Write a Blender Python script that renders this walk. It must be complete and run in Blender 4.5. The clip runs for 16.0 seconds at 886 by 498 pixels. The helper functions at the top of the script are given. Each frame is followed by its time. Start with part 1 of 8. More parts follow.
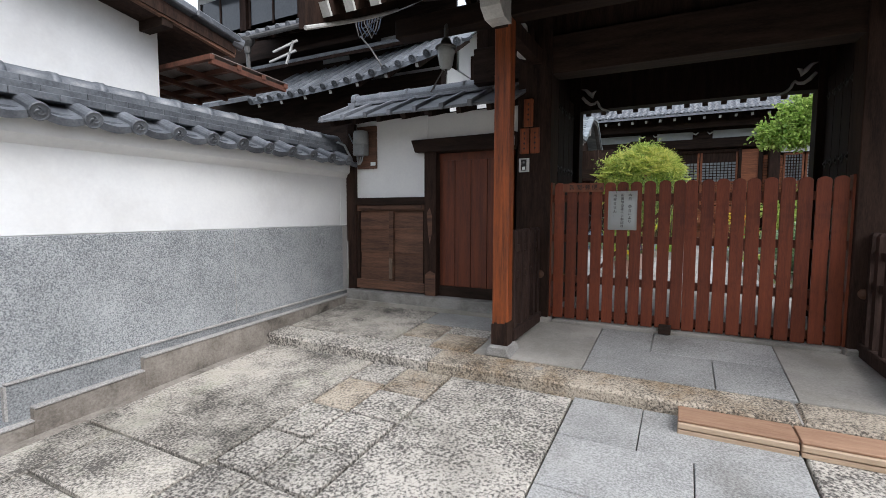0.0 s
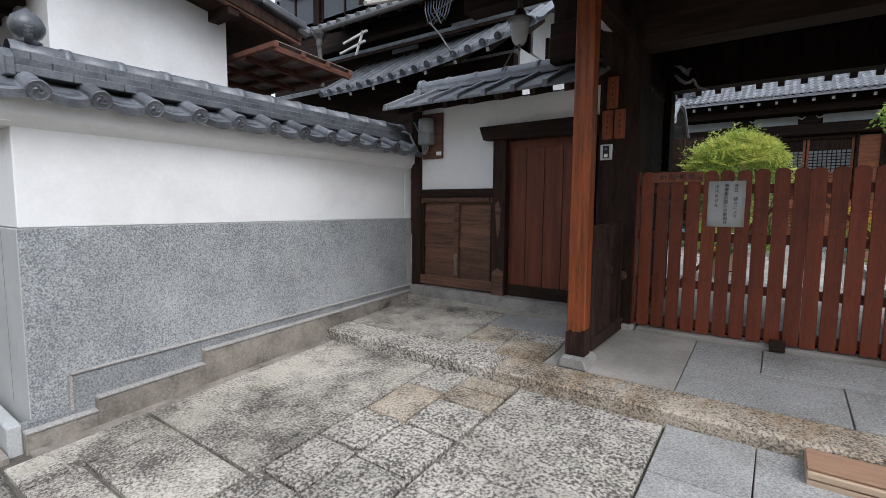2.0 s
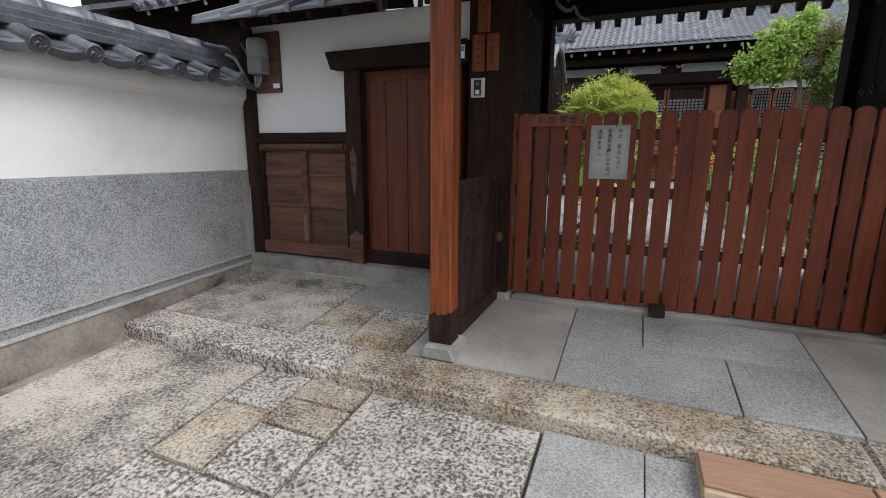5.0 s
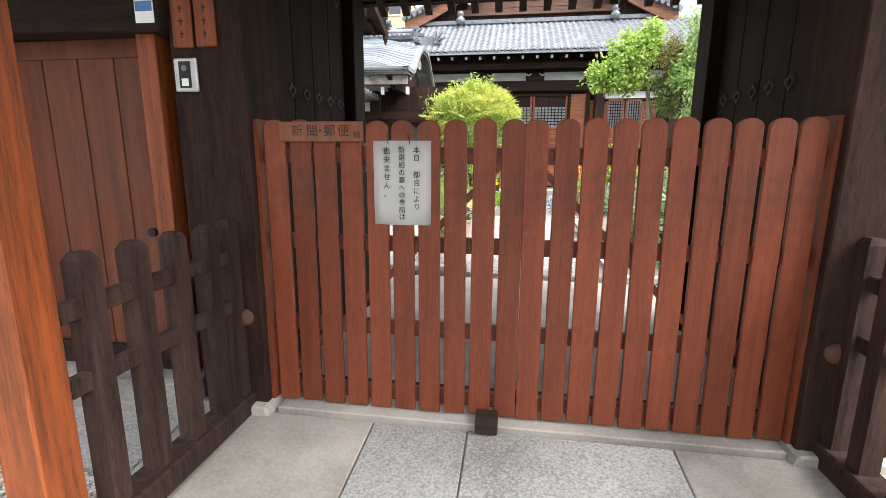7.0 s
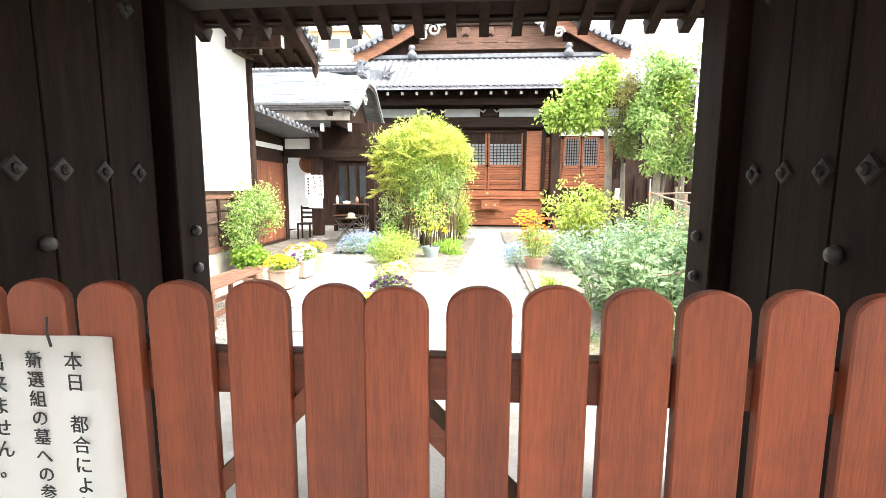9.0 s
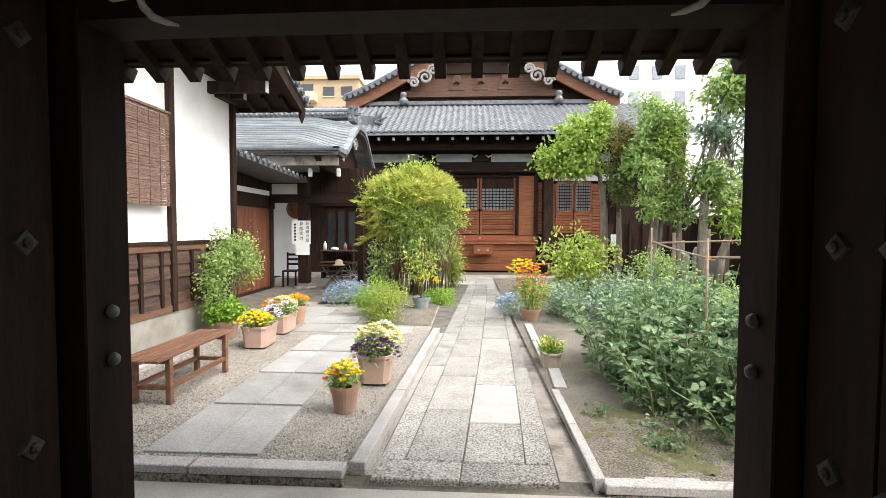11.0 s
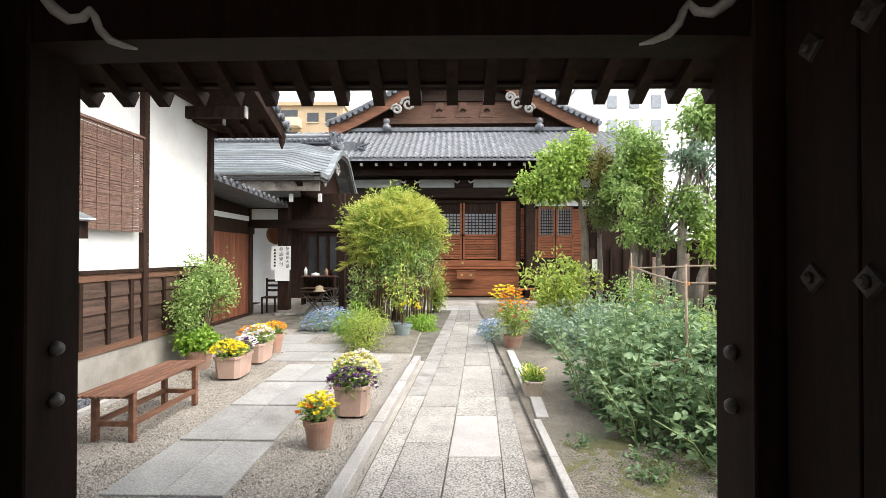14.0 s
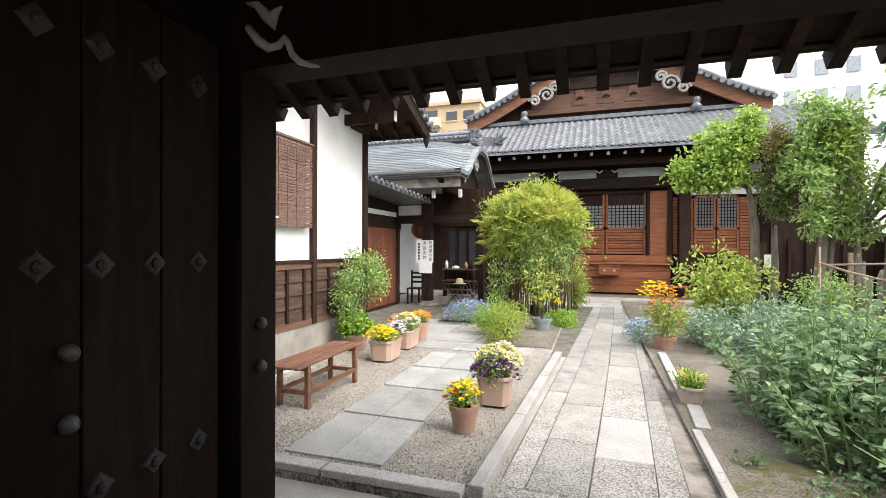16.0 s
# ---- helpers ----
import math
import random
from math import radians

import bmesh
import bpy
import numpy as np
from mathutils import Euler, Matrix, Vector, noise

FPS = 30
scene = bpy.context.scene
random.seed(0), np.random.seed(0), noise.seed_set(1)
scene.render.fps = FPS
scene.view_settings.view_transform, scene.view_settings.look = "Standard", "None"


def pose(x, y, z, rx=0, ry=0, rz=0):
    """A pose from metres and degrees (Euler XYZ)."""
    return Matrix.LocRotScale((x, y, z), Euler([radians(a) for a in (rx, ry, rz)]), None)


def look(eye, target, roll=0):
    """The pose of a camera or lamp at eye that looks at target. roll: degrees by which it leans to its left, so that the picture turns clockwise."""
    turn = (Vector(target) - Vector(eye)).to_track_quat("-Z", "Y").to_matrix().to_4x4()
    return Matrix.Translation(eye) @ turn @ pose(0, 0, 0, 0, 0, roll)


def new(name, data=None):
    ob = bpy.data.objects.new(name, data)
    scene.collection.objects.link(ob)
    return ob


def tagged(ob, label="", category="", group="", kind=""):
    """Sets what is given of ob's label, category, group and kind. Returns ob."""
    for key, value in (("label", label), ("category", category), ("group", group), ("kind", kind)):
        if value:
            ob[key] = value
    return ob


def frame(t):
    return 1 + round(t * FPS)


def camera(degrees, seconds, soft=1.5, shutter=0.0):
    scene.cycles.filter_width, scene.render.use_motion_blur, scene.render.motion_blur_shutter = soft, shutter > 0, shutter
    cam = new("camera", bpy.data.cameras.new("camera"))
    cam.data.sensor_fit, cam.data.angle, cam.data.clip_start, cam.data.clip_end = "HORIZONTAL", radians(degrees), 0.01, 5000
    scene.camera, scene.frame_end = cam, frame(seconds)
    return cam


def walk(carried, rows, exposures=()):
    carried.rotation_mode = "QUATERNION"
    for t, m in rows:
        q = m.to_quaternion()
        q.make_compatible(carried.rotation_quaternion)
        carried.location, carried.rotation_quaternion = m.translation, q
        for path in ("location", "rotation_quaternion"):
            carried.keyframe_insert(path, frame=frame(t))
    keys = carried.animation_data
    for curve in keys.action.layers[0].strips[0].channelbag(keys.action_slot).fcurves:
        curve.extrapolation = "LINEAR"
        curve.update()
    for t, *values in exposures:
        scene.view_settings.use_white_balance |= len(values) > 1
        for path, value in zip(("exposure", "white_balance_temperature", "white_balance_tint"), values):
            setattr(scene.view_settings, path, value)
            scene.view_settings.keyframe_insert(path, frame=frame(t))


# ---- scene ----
cam = camera(87.3, 16.0, soft=0.6)
METRES, EYE, TILT, LEAN, TURN = 5.2, 1.272, 0.0, 0.0, 27.2
ROWS = [
    (0.0, 0.0, 0.0, 0.0, 0.01, -4.39, -0.13),
    (0.5, -0.0184, 0.0106, -0.0028, 9.19, -6.2, 0.01),
    (1.0, -0.0118, 0.0364, -0.0008, 12.29, -5.46, 0.03),
    (1.5, 0.0008, 0.0599, 0.0, 9.85, -5.47, -0.17),
    (2.0, -0.0011, 0.0676, -0.0005, 8.44, -5.3, -0.43),
    (2.5, -0.0198, 0.0734, -0.0014, 7.72, -5.96, -0.55),
    (3.0, -0.0381, 0.0798, -0.0036, 7.02, -7.73, -0.53),
    (5.5, 0.0857, 0.298, 0.0064, -9.03, -12.28, -0.2),
    (6.0, 0.1206, 0.3665, 0.0094, -12.9, -12.5, -0.11),
    (6.5, 0.1615, 0.413, 0.0203, -15.85, -12.43, -0.24),
    (7.0, 0.2287, 0.4516, 0.0278, -18.44, -11.25, -0.31),
    (7.5, 0.2719, 0.5033, 0.0384, -20.78, -10.37, -0.36),
    (8.0, 0.2979, 0.5593, 0.051, -22.35, -9.06, -0.45),
    (8.5, 0.3348, 0.6071, 0.0528, -22.8, -8.61, -0.55),
    (9.0, 0.3792, 0.6603, 0.0845, -23.02, -7.57, -0.25),
    (11.5, 0.4216, 0.7471, 0.1052, -24.76, -1.8, -0.09),
    (12.0, 0.4299, 0.7505, 0.1067, -26.89, -1.63, -0.12),
    (12.5, 0.4347, 0.7504, 0.1068, -27.41, -1.42, -0.12),
    (13.0, 0.4348, 0.7499, 0.1067, -26.44, -1.04, -0.11),
    (13.5, 0.4336, 0.75, 0.1068, -25.5, -0.68, -0.09),
    (14.0, 0.4335, 0.7496, 0.1075, -25.9, 0.62, -0.07),
    (14.5, 0.4328, 0.7477, 0.1092, -26.22, 2.3, -0.05),
    (15.0, 0.4327, 0.7479, 0.1085, -25.69, 1.67, -0.08),
    (15.5, 0.4324, 0.7472, 0.1074, -22.77, 1.01, -0.14),
    (16.0, 0.4216, 0.7488, 0.1053, -9.23, -0.12, -0.2),
]
EXPO = [(0.0, 0.65, 5850, 10), (1.5, 0.45, 5800, 10), (3.2, 0.45, 5800, 10), (5.5, 0.6, 6000, 10), (6.0, 1.0, 6100, 10), (7.0, 2.05, 6200, 10), (8.0, 2.8, 6400, 10), (9.0, 2.88, 6500, 10), (9.3, 2.75, 6500, 10), (11.2, 1.5, 6450, 10), (16.0, 1.45, 6420, 10)]
walk(cam, [(t, pose(0, 0, EYE, TILT, LEAN, TURN) @ pose(METRES * x, METRES * y, METRES * z, 90 + pitch, roll, yaw)) for t, x, y, z, yaw, pitch, roll in ROWS], EXPO)

# ---- world, sun, exposure ----
world = bpy.data.worlds.new("world")
scene.world = world
world.use_nodes = True
wn = world.node_tree.nodes
sky = wn.new("ShaderNodeTexSky")
sky.sky_type, sky.sun_disc = "NISHITA", False
sky.sun_elevation, sky.sun_rotation = radians(50), radians(118)
sky.air_density, sky.dust_density, sky.ozone_density = 1.0, 8.0, 1.0
# thin overcast: the blue washed out to a pale even white
wash = wn.new("ShaderNodeMix")
wash.data_type = "RGBA"
wash.inputs[0].default_value = 0.72
wash.inputs[7].default_value = (6.4, 6.5, 6.6, 1)
world.node_tree.links.new(sky.outputs[0], wash.inputs[6])
world.node_tree.links.new(wash.outputs[2], wn["Background"].inputs[0])
wn["Background"].inputs[1].default_value = 0.15
sun_data = bpy.data.lights.new("sun", "SUN")
sun_data.energy, sun_data.angle, sun_data.color = 1.5, radians(40), (1.0, 0.97, 0.92)
sun_ob = new("sun", sun_data)
az, el = radians(118), radians(50)
sun_ob.matrix_world = look((math.sin(az) * math.cos(el) * 30, math.cos(az) * math.cos(el) * 30, math.sin(el) * 30), (0, 0, 0))


# ---- materials ----
def node(nt, kind, **kw):
    n = nt.nodes.new(kind)
    for k, v in kw.items():
        n.inputs[k].default_value = v
    return n


def mat(name, col, col2=None, rough=0.7, scale=6.0, fine=60.0, bump=0.25, metal=0.0, stretch=(1, 1, 1), depth=0.004, fine_amt=0.35, vary=0.12, spec=0.4, stain=None, stain_scale=1.2, span=(0.38, 0.62), patch=0.0, patch_scale=1.4, moss=0.0):
    """Two-scale noise mix of two colours, an optional stain, random shift per object and a fine bump."""
    m = bpy.data.materials.new(name)
    m.use_nodes = True
    nt = m.node_tree
    L = nt.links.new
    b = nt.nodes["Principled BSDF"]
    col2 = col2 or tuple(c * 0.7 for c in col)
    tc = nt.nodes.new("ShaderNodeTexCoord")
    mp = nt.nodes.new("ShaderNodeMapping")
    mp.inputs["Scale"].default_value = stretch
    oi = nt.nodes.new("ShaderNodeObjectInfo")
    off = nt.nodes.new("ShaderNodeVectorMath")
    off.operation = "SCALE"
    off.inputs[0].default_value = (13.1, 7.7, 3.3)
    L(oi.outputs["Random"], off.inputs["Scale"])
    L(tc.outputs["Object"], mp.inputs["Vector"])
    L(off.outputs[0], mp.inputs["Location"])
    n1 = node(nt, "ShaderNodeTexNoise", Scale=scale, Detail=6.0, Roughness=0.6)
    n2 = node(nt, "ShaderNodeTexNoise", Scale=fine, Detail=3.0, Roughness=0.6)
    L(mp.outputs[0], n1.inputs["Vector"])
    L(mp.outputs[0], n2.inputs["Vector"])
    mixf = nt.nodes.new("ShaderNodeMix")
    mixf.inputs[0].default_value = fine_amt
    L(n1.outputs[0], mixf.inputs[2])
    L(n2.outputs[0], mixf.inputs[3])
    ramp = nt.nodes.new("ShaderNodeValToRGB")
    ramp.color_ramp.elements[0].position, ramp.color_ramp.elements[1].position = span
    ramp.color_ramp.elements[0].color, ramp.color_ramp.elements[1].color = (*col2, 1), (*col, 1)
    level = mixf.outputs[0]
    if patch:
        # worn and soiled areas that run on across the joints
        n4 = node(nt, "ShaderNodeTexNoise", Scale=patch_scale, Detail=7.0, Roughness=0.66)
        L(tc.outputs["Object"], n4.inputs["Vector"])
        pr = nt.nodes.new("ShaderNodeMapRange")
        pr.inputs[1].default_value, pr.inputs[2].default_value = 0.33, 0.67
        pr.inputs[3].default_value, pr.inputs[4].default_value = -patch, patch
        L(n4.outputs[0], pr.inputs[0])
        pa = nt.nodes.new("ShaderNodeMath")
        L(mixf.outputs[0], pa.inputs[0])
        L(pr.outputs[0], pa.inputs[1])
        level = pa.outputs[0]
    L(level, ramp.inputs[0])
    out = ramp.outputs[0]
    if moss:
        n5 = node(nt, "ShaderNodeTexNoise", Scale=2.6, Detail=8.0, Roughness=0.72)
        L(tc.outputs["Object"], n5.inputs["Vector"])
        r5 = nt.nodes.new("ShaderNodeMapRange")
        r5.inputs[1].default_value, r5.inputs[2].default_value = 0.54, 0.72
        r5.inputs[4].default_value = moss
        L(n5.outputs[0], r5.inputs[0])
        mm = nt.nodes.new("ShaderNodeMix")
        mm.data_type = "RGBA"
        L(r5.outputs[0], mm.inputs[0])
        L(out, mm.inputs[6])
        mm.inputs[7].default_value = (0.115, 0.155, 0.05, 1)
        out = mm.outputs[2]
    if stain:
        n3 = node(nt, "ShaderNodeTexNoise", Scale=stain_scale, Detail=5.0, Roughness=0.65)
        L(tc.outputs["Object"], n3.inputs["Vector"])
        r3 = nt.nodes.new("ShaderNodeValToRGB")
        r3.color_ramp.elements[0].position, r3.color_ramp.elements[1].position = 0.5, 0.68
        L(n3.outputs[0], r3.inputs[0])
        mx = nt.nodes.new("ShaderNodeMix")
        mx.data_type, mx.blend_type = "RGBA", "MULTIPLY"
        L(r3.outputs[0], mx.inputs[0])
        L(out, mx.inputs[6])
        mx.inputs[7].default_value = (*[min(1.25, t / max(c, 0.01)) for t, c in zip(stain, col)], 1)
        out = mx.outputs[2]
    hsv = nt.nodes.new("ShaderNodeHueSaturation")
    mr = nt.nodes.new("ShaderNodeMapRange")
    mr.inputs[3].default_value, mr.inputs[4].default_value = 1 - vary, 1 + vary
    L(oi.outputs["Random"], mr.inputs[0])
    L(mr.outputs[0], hsv.inputs["Value"])
    L(out, hsv.inputs["Color"])
    L(hsv.outputs[0], b.inputs["Base Color"])
    b.inputs["Roughness"].default_value = rough
    b.inputs["Metallic"].default_value = metal
    b.inputs["Specular IOR Level"].default_value = spec
    bp = nt.nodes.new("ShaderNodeBump")
    bp.inputs["Strength"].default_value, bp.inputs["Distance"].default_value = bump, depth
    L(mixf.outputs[0], bp.inputs["Height"])
    L(bp.outputs[0], b.inputs["Normal"])
    return m


PLASTER = mat("white_plaster", (0.80, 0.80, 0.79), (0.74, 0.74, 0.74), 0.85, 2, 40, 0.08, vary=0.02, stain=(0.70, 0.69, 0.67), stain_scale=0.8)
ROUGHCAST = mat("grey_roughcast", (0.47, 0.485, 0.49), (0.17, 0.18, 0.188), 0.9, 3, 100, 1.0, depth=0.010, patch=0.035, patch_scale=1.1, vary=0.02, fine_amt=0.82, stain=(0.39, 0.40, 0.405), stain_scale=0.9, span=(0.385, 0.60))
STONE = mat("granite", (0.36, 0.35, 0.33), (0.20, 0.19, 0.18), 0.85, 4, 110, 0.5, fine_amt=0.6, stain=(0.16, 0.15, 0.13), stain_scale=2.0)
SPECK = mat("speckled_granite", (0.54, 0.50, 0.44), (0.085, 0.077, 0.068), 0.85, 6, 58, 1.0, fine_amt=0.82, depth=0.016, stain=(0.30, 0.275, 0.235), stain_scale=1.1, span=(0.39, 0.57), vary=0.16, patch=0.07, patch_scale=1.7, moss=0.25)
SPECKDK = mat("mossy_granite", (0.53, 0.485, 0.42), (0.085, 0.077, 0.066), 0.9, 5, 66, 1.0, fine_amt=0.72, depth=0.012, stain=(0.24, 0.22, 0.185), stain_scale=0.9, span=(0.37, 0.60), vary=0.08, patch=0.12, patch_scale=1.3, moss=0.3)
PATH = mat("path_granite", (0.40, 0.38, 0.35), (0.08, 0.075, 0.068), 0.85, 4, 68, 0.9, fine_amt=0.86, depth=0.009, span=(0.35, 0.60), vary=0.16, patch=0.05, patch_scale=1.2)
PATHPALE = mat("pale_path_granite", (0.45, 0.43, 0.41), (0.23, 0.22, 0.21), 0.85, 3, 80, 0.6, fine_amt=0.8, span=(0.34, 0.62), vary=0.06, patch=0.06, patch_scale=2.5)
JOINT = mat("joint_sand", (0.17, 0.155, 0.13), (0.07, 0.063, 0.053), 0.95, 4, 50, 0.6, vary=0.0, moss=0.5)
RUSTSTONE = mat("rusty_granite", (0.50, 0.43, 0.34), (0.085, 0.072, 0.058), 0.85, 6, 72, 1.0, fine_amt=0.78, depth=0.012, stain=(0.30, 0.21, 0.12), stain_scale=1.8, span=(0.37, 0.59), vary=0.1, patch=0.07, patch_scale=3.0)
SLAB = mat("grey_slab", (0.41, 0.405, 0.39), (0.19, 0.187, 0.18), 0.75, 2, 85, 0.6, fine_amt=0.78, vary=0.11, span=(0.36, 0.62), stain=(0.30, 0.29, 0.27), stain_scale=1.1, patch=0.055, patch_scale=1.6)
CEMENT = mat("cement", (0.38, 0.355, 0.32), (0.24, 0.225, 0.20), 0.85, 2, 70, 0.35, vary=0.06, stain=(0.25, 0.23, 0.20), patch=0.06, patch_scale=2.2)
GRAVEL = mat("gravel", (0.47, 0.435, 0.385), (0.075, 0.067, 0.058), 0.9, 5, 115, 1.0, fine_amt=0.88, depth=0.012, vary=0.0, span=(0.38, 0.61), patch=0.03)
# cement render, reused as plaster with eave shade put into the colour
PALECAST = mat("pale_render_dim_plaster", (0.50, 0.51, 0.505), (0.36, 0.37, 0.37), 0.9, 3, 90, 0.4, vary=0.02, fine_amt=0.6)
DARKIRON = mat("dark_iron", (0.06, 0.055, 0.052), (0.03, 0.027, 0.025), 0.6, 12, 80, 0.2, metal=0.3)
SOIL = mat("soil", (0.27, 0.24, 0.195), (0.075, 0.065, 0.052), 0.95, 3, 80, 1.0, fine_amt=0.8, depth=0.02, vary=0.0, stain=(0.17, 0.15, 0.115), stain_scale=0.9, patch=0.05, moss=0.6, span=(0.40, 0.60))
ASPHALT = mat("asphalt", (0.075, 0.072, 0.07), (0.04, 0.04, 0.04), 0.9, 3, 90, 0.5, fine_amt=0.6, vary=0.0)
DARK = mat("dark_wood", (0.045, 0.026, 0.019), (0.016, 0.010, 0.008), 0.7, 4, 40, 0.35, stretch=(4, 4, 0.5), vary=0.2, spec=0.1)
DARKH = mat("dark_beam_wood", (0.037, 0.023, 0.017), (0.015, 0.010, 0.008), 0.7, 4, 40, 0.35, stretch=(0.5, 4, 4), vary=0.2, spec=0.1)
RED = mat("red_stained_wood", (0.21, 0.050, 0.019), (0.123, 0.029, 0.013), 0.52, 5, 60, 0.3, stretch=(6, 6, 0.3), vary=0.2, fine_amt=0.5, stain=(0.10, 0.026, 0.013), stain_scale=2.2)
REDDARK = mat("dark_red_wood", (0.145, 0.037, 0.0145), (0.07, 0.019, 0.009), 0.55, 4, 40, 0.25, stretch=(5, 5, 0.4), vary=0.08)
ORANGE = mat("orange_wood", (0.285, 0.068, 0.014), (0.095, 0.026, 0.009), 0.5, 6, 50, 0.4, stretch=(7, 7, 0.35), vary=0.05)
PLANK = mat("weathered_plank", (0.165, 0.083, 0.050), (0.055, 0.029, 0.020), 0.75, 4, 40, 0.45, stretch=(0.4, 0.4, 5), vary=0.25)
TILE = mat("roof_tile", (0.155, 0.165, 0.18), (0.065, 0.07, 0.08), 0.36, 7, 60, 0.25, vary=0.25, spec=0.5, patch=0.05, patch_scale=4.0)
HALLWOOD = mat("hall_wood", (0.31, 0.108, 0.045), (0.15, 0.050, 0.021), 0.6, 5, 40, 0.3, stretch=(0.4, 4, 4), vary=0.18)
PAPER = mat("paper", (0.88, 0.92, 0.91), (0.86, 0.90, 0.89), 0.7, 3, 60, 0.05, vary=0.0)
REDH = mat("red_rail_wood", (0.15, 0.042, 0.02), (0.08, 0.024, 0.013), 0.6, 4, 40, 0.3, stretch=(0.4, 5, 5), vary=0.1)
WHITEWASH = mat("whitewash", (0.60, 0.59, 0.56), (0.42, 0.41, 0.39), 0.85, 10, 70, 0.15)
IRON = mat("grey_iron", (0.14, 0.135, 0.13), (0.08, 0.075, 0.07), 0.5, 12, 80, 0.2, metal=0.5)
PALEWOOD = mat("pale_timber", (0.56, 0.43, 0.31), (0.42, 0.30, 0.20), 0.65, 4, 40, 0.2, stretch=(0.5, 5, 5), vary=0.1)
PLANKY = mat("wall_plank", (0.105, 0.062, 0.044), (0.032, 0.020, 0.016), 0.75, 4, 40, 0.5, stretch=(4, 0.4, 5), vary=0.3, depth=0.008)
COPPER = mat("weathered_copper", (0.29, 0.315, 0.325), (0.15, 0.17, 0.185), 0.42, 3, 40, 0.15, metal=0.25, stretch=(0.6, 2, 2), vary=0.2)
BAMBOO = mat("split_bamboo", (0.235, 0.145, 0.11), (0.085, 0.048, 0.040), 0.7, 9, 60, 0.3, stretch=(1, 2.6, 1), vary=0.1, fine_amt=0.6, span=(0.40, 0.60))
REDDOOR = mat("red_door_slat", (0.27, 0.10, 0.05), (0.16, 0.055, 0.028), 0.6, 4, 40, 0.25, stretch=(4, 4, 0.4), vary=0.12)
GLASSY = mat("dark_window_glass", (0.045, 0.05, 0.055), (0.03, 0.034, 0.04), 0.12, 2, 20, 0.0, vary=0.2, spec=0.6)
BRASS = mat("aged_brass", (0.55, 0.42, 0.18), (0.4, 0.3, 0.12), 0.4, 10, 60, 0.1, metal=0.8)
# roof tile copied lighter: the sheen of the sky is put into the colour
HALLTILE = mat("sky_sheen_roof_tile", (0.25, 0.26, 0.28), (0.13, 0.137, 0.15), 0.42, 6, 60, 0.2, vary=0.22, spec=0.5)
# pale grey-blue is the reflected sky, put into the pane colour
PALEPANE = mat("pale_reflection_pane", (0.33, 0.36, 0.38), (0.25, 0.27, 0.29), 0.3, 3, 30, 0.0, vary=0.25)
RAILWOOD = mat("weathered_rail", (0.058, 0.036, 0.029), (0.020, 0.012, 0.010), 0.75, 5, 45, 0.45, stretch=(5, 5, 0.5), vary=0.2, spec=0.12)
# gate wood copied darker; the dimness of the passage is put into its colour
DIMWOOD = mat("dim_passage_wood", (0.027, 0.015, 0.0115), (0.011, 0.0065, 0.0055), 0.68, 4, 40, 0.3, stretch=(4, 4, 0.5), vary=0.25, spec=0.10)
ROUGHDARK = mat("weathered_roughcast", (0.32, 0.33, 0.335), (0.11, 0.115, 0.12), 0.9, 4, 85, 0.7, vary=0.02, fine_amt=0.7, span=(0.36, 0.62))
OLDCEMENT = mat("old_cement", (0.30, 0.27, 0.235), (0.15, 0.13, 0.11), 0.9, 4, 60, 0.5, vary=0.06, stain=(0.10, 0.09, 0.075), stain_scale=3.5)
SLATWOOD = mat("aged_red_slat", (0.20, 0.07, 0.036), (0.10, 0.034, 0.018), 0.6, 4, 40, 0.3, stretch=(4, 4, 0.4), vary=0.2)
BARGEWOOD = mat("weathered_barge_wood", (0.25, 0.105, 0.05), (0.10, 0.043, 0.024), 0.65, 5, 40, 0.35, stretch=(0.5, 4, 3), vary=0.1)
MOSSSHADE = mat("mossy_kerb_shaded_riser", (0.30, 0.275, 0.235), (0.045, 0.042, 0.036), 0.9, 6, 55, 1.0, fine_amt=0.75, depth=0.014, span=(0.40, 0.60), vary=0.12, patch=0.06, patch_scale=3.0, moss=0.5)
TERRA = mat("terracotta", (0.42, 0.235, 0.17), (0.31, 0.19, 0.14), 0.8, 5, 60, 0.15, vary=0.12, stain=(0.33, 0.25, 0.2), stain_scale=6)


# ---- mesh helpers ----
def box(bm, x0, x1, y0, y1, z0, z1):
    vs = [bm.verts.new((x, y, z)) for z in (z0, z1) for x, y in ((x0, y0), (x1, y0), (x1, y1), (x0, y1))]
    for f in ((3, 2, 1, 0), (4, 5, 6, 7), (0, 1, 5, 4), (1, 2, 6, 5), (2, 3, 7, 6), (3, 0, 4, 7)):
        bm.faces.new([vs[i] for i in f])
    return vs


def hexa(bm, bottom, top):
    vs = [bm.verts.new(p) for p in (*bottom, *top)]
    for f in ((3, 2, 1, 0), (4, 5, 6, 7), (0, 1, 5, 4), (1, 2, 6, 5), (2, 3, 7, 6), (3, 0, 4, 7)):
        bm.faces.new([vs[i] for i in f])


def bar(bm, a, b, w, h, up=(0, 0, 1)):
    """A squared bar from a to b, w wide and h high."""
    a, b, up = Vector(a), Vector(b), Vector(up)
    d = (b - a).normalized()
    s = d.cross(up).normalized() * (w / 2)
    u = s.cross(d).normalized() * (h / 2)
    hexa(bm, [a - s - u, a + s - u, b + s - u, b - s - u], [a - s + u, a + s + u, b + s + u, b - s + u])


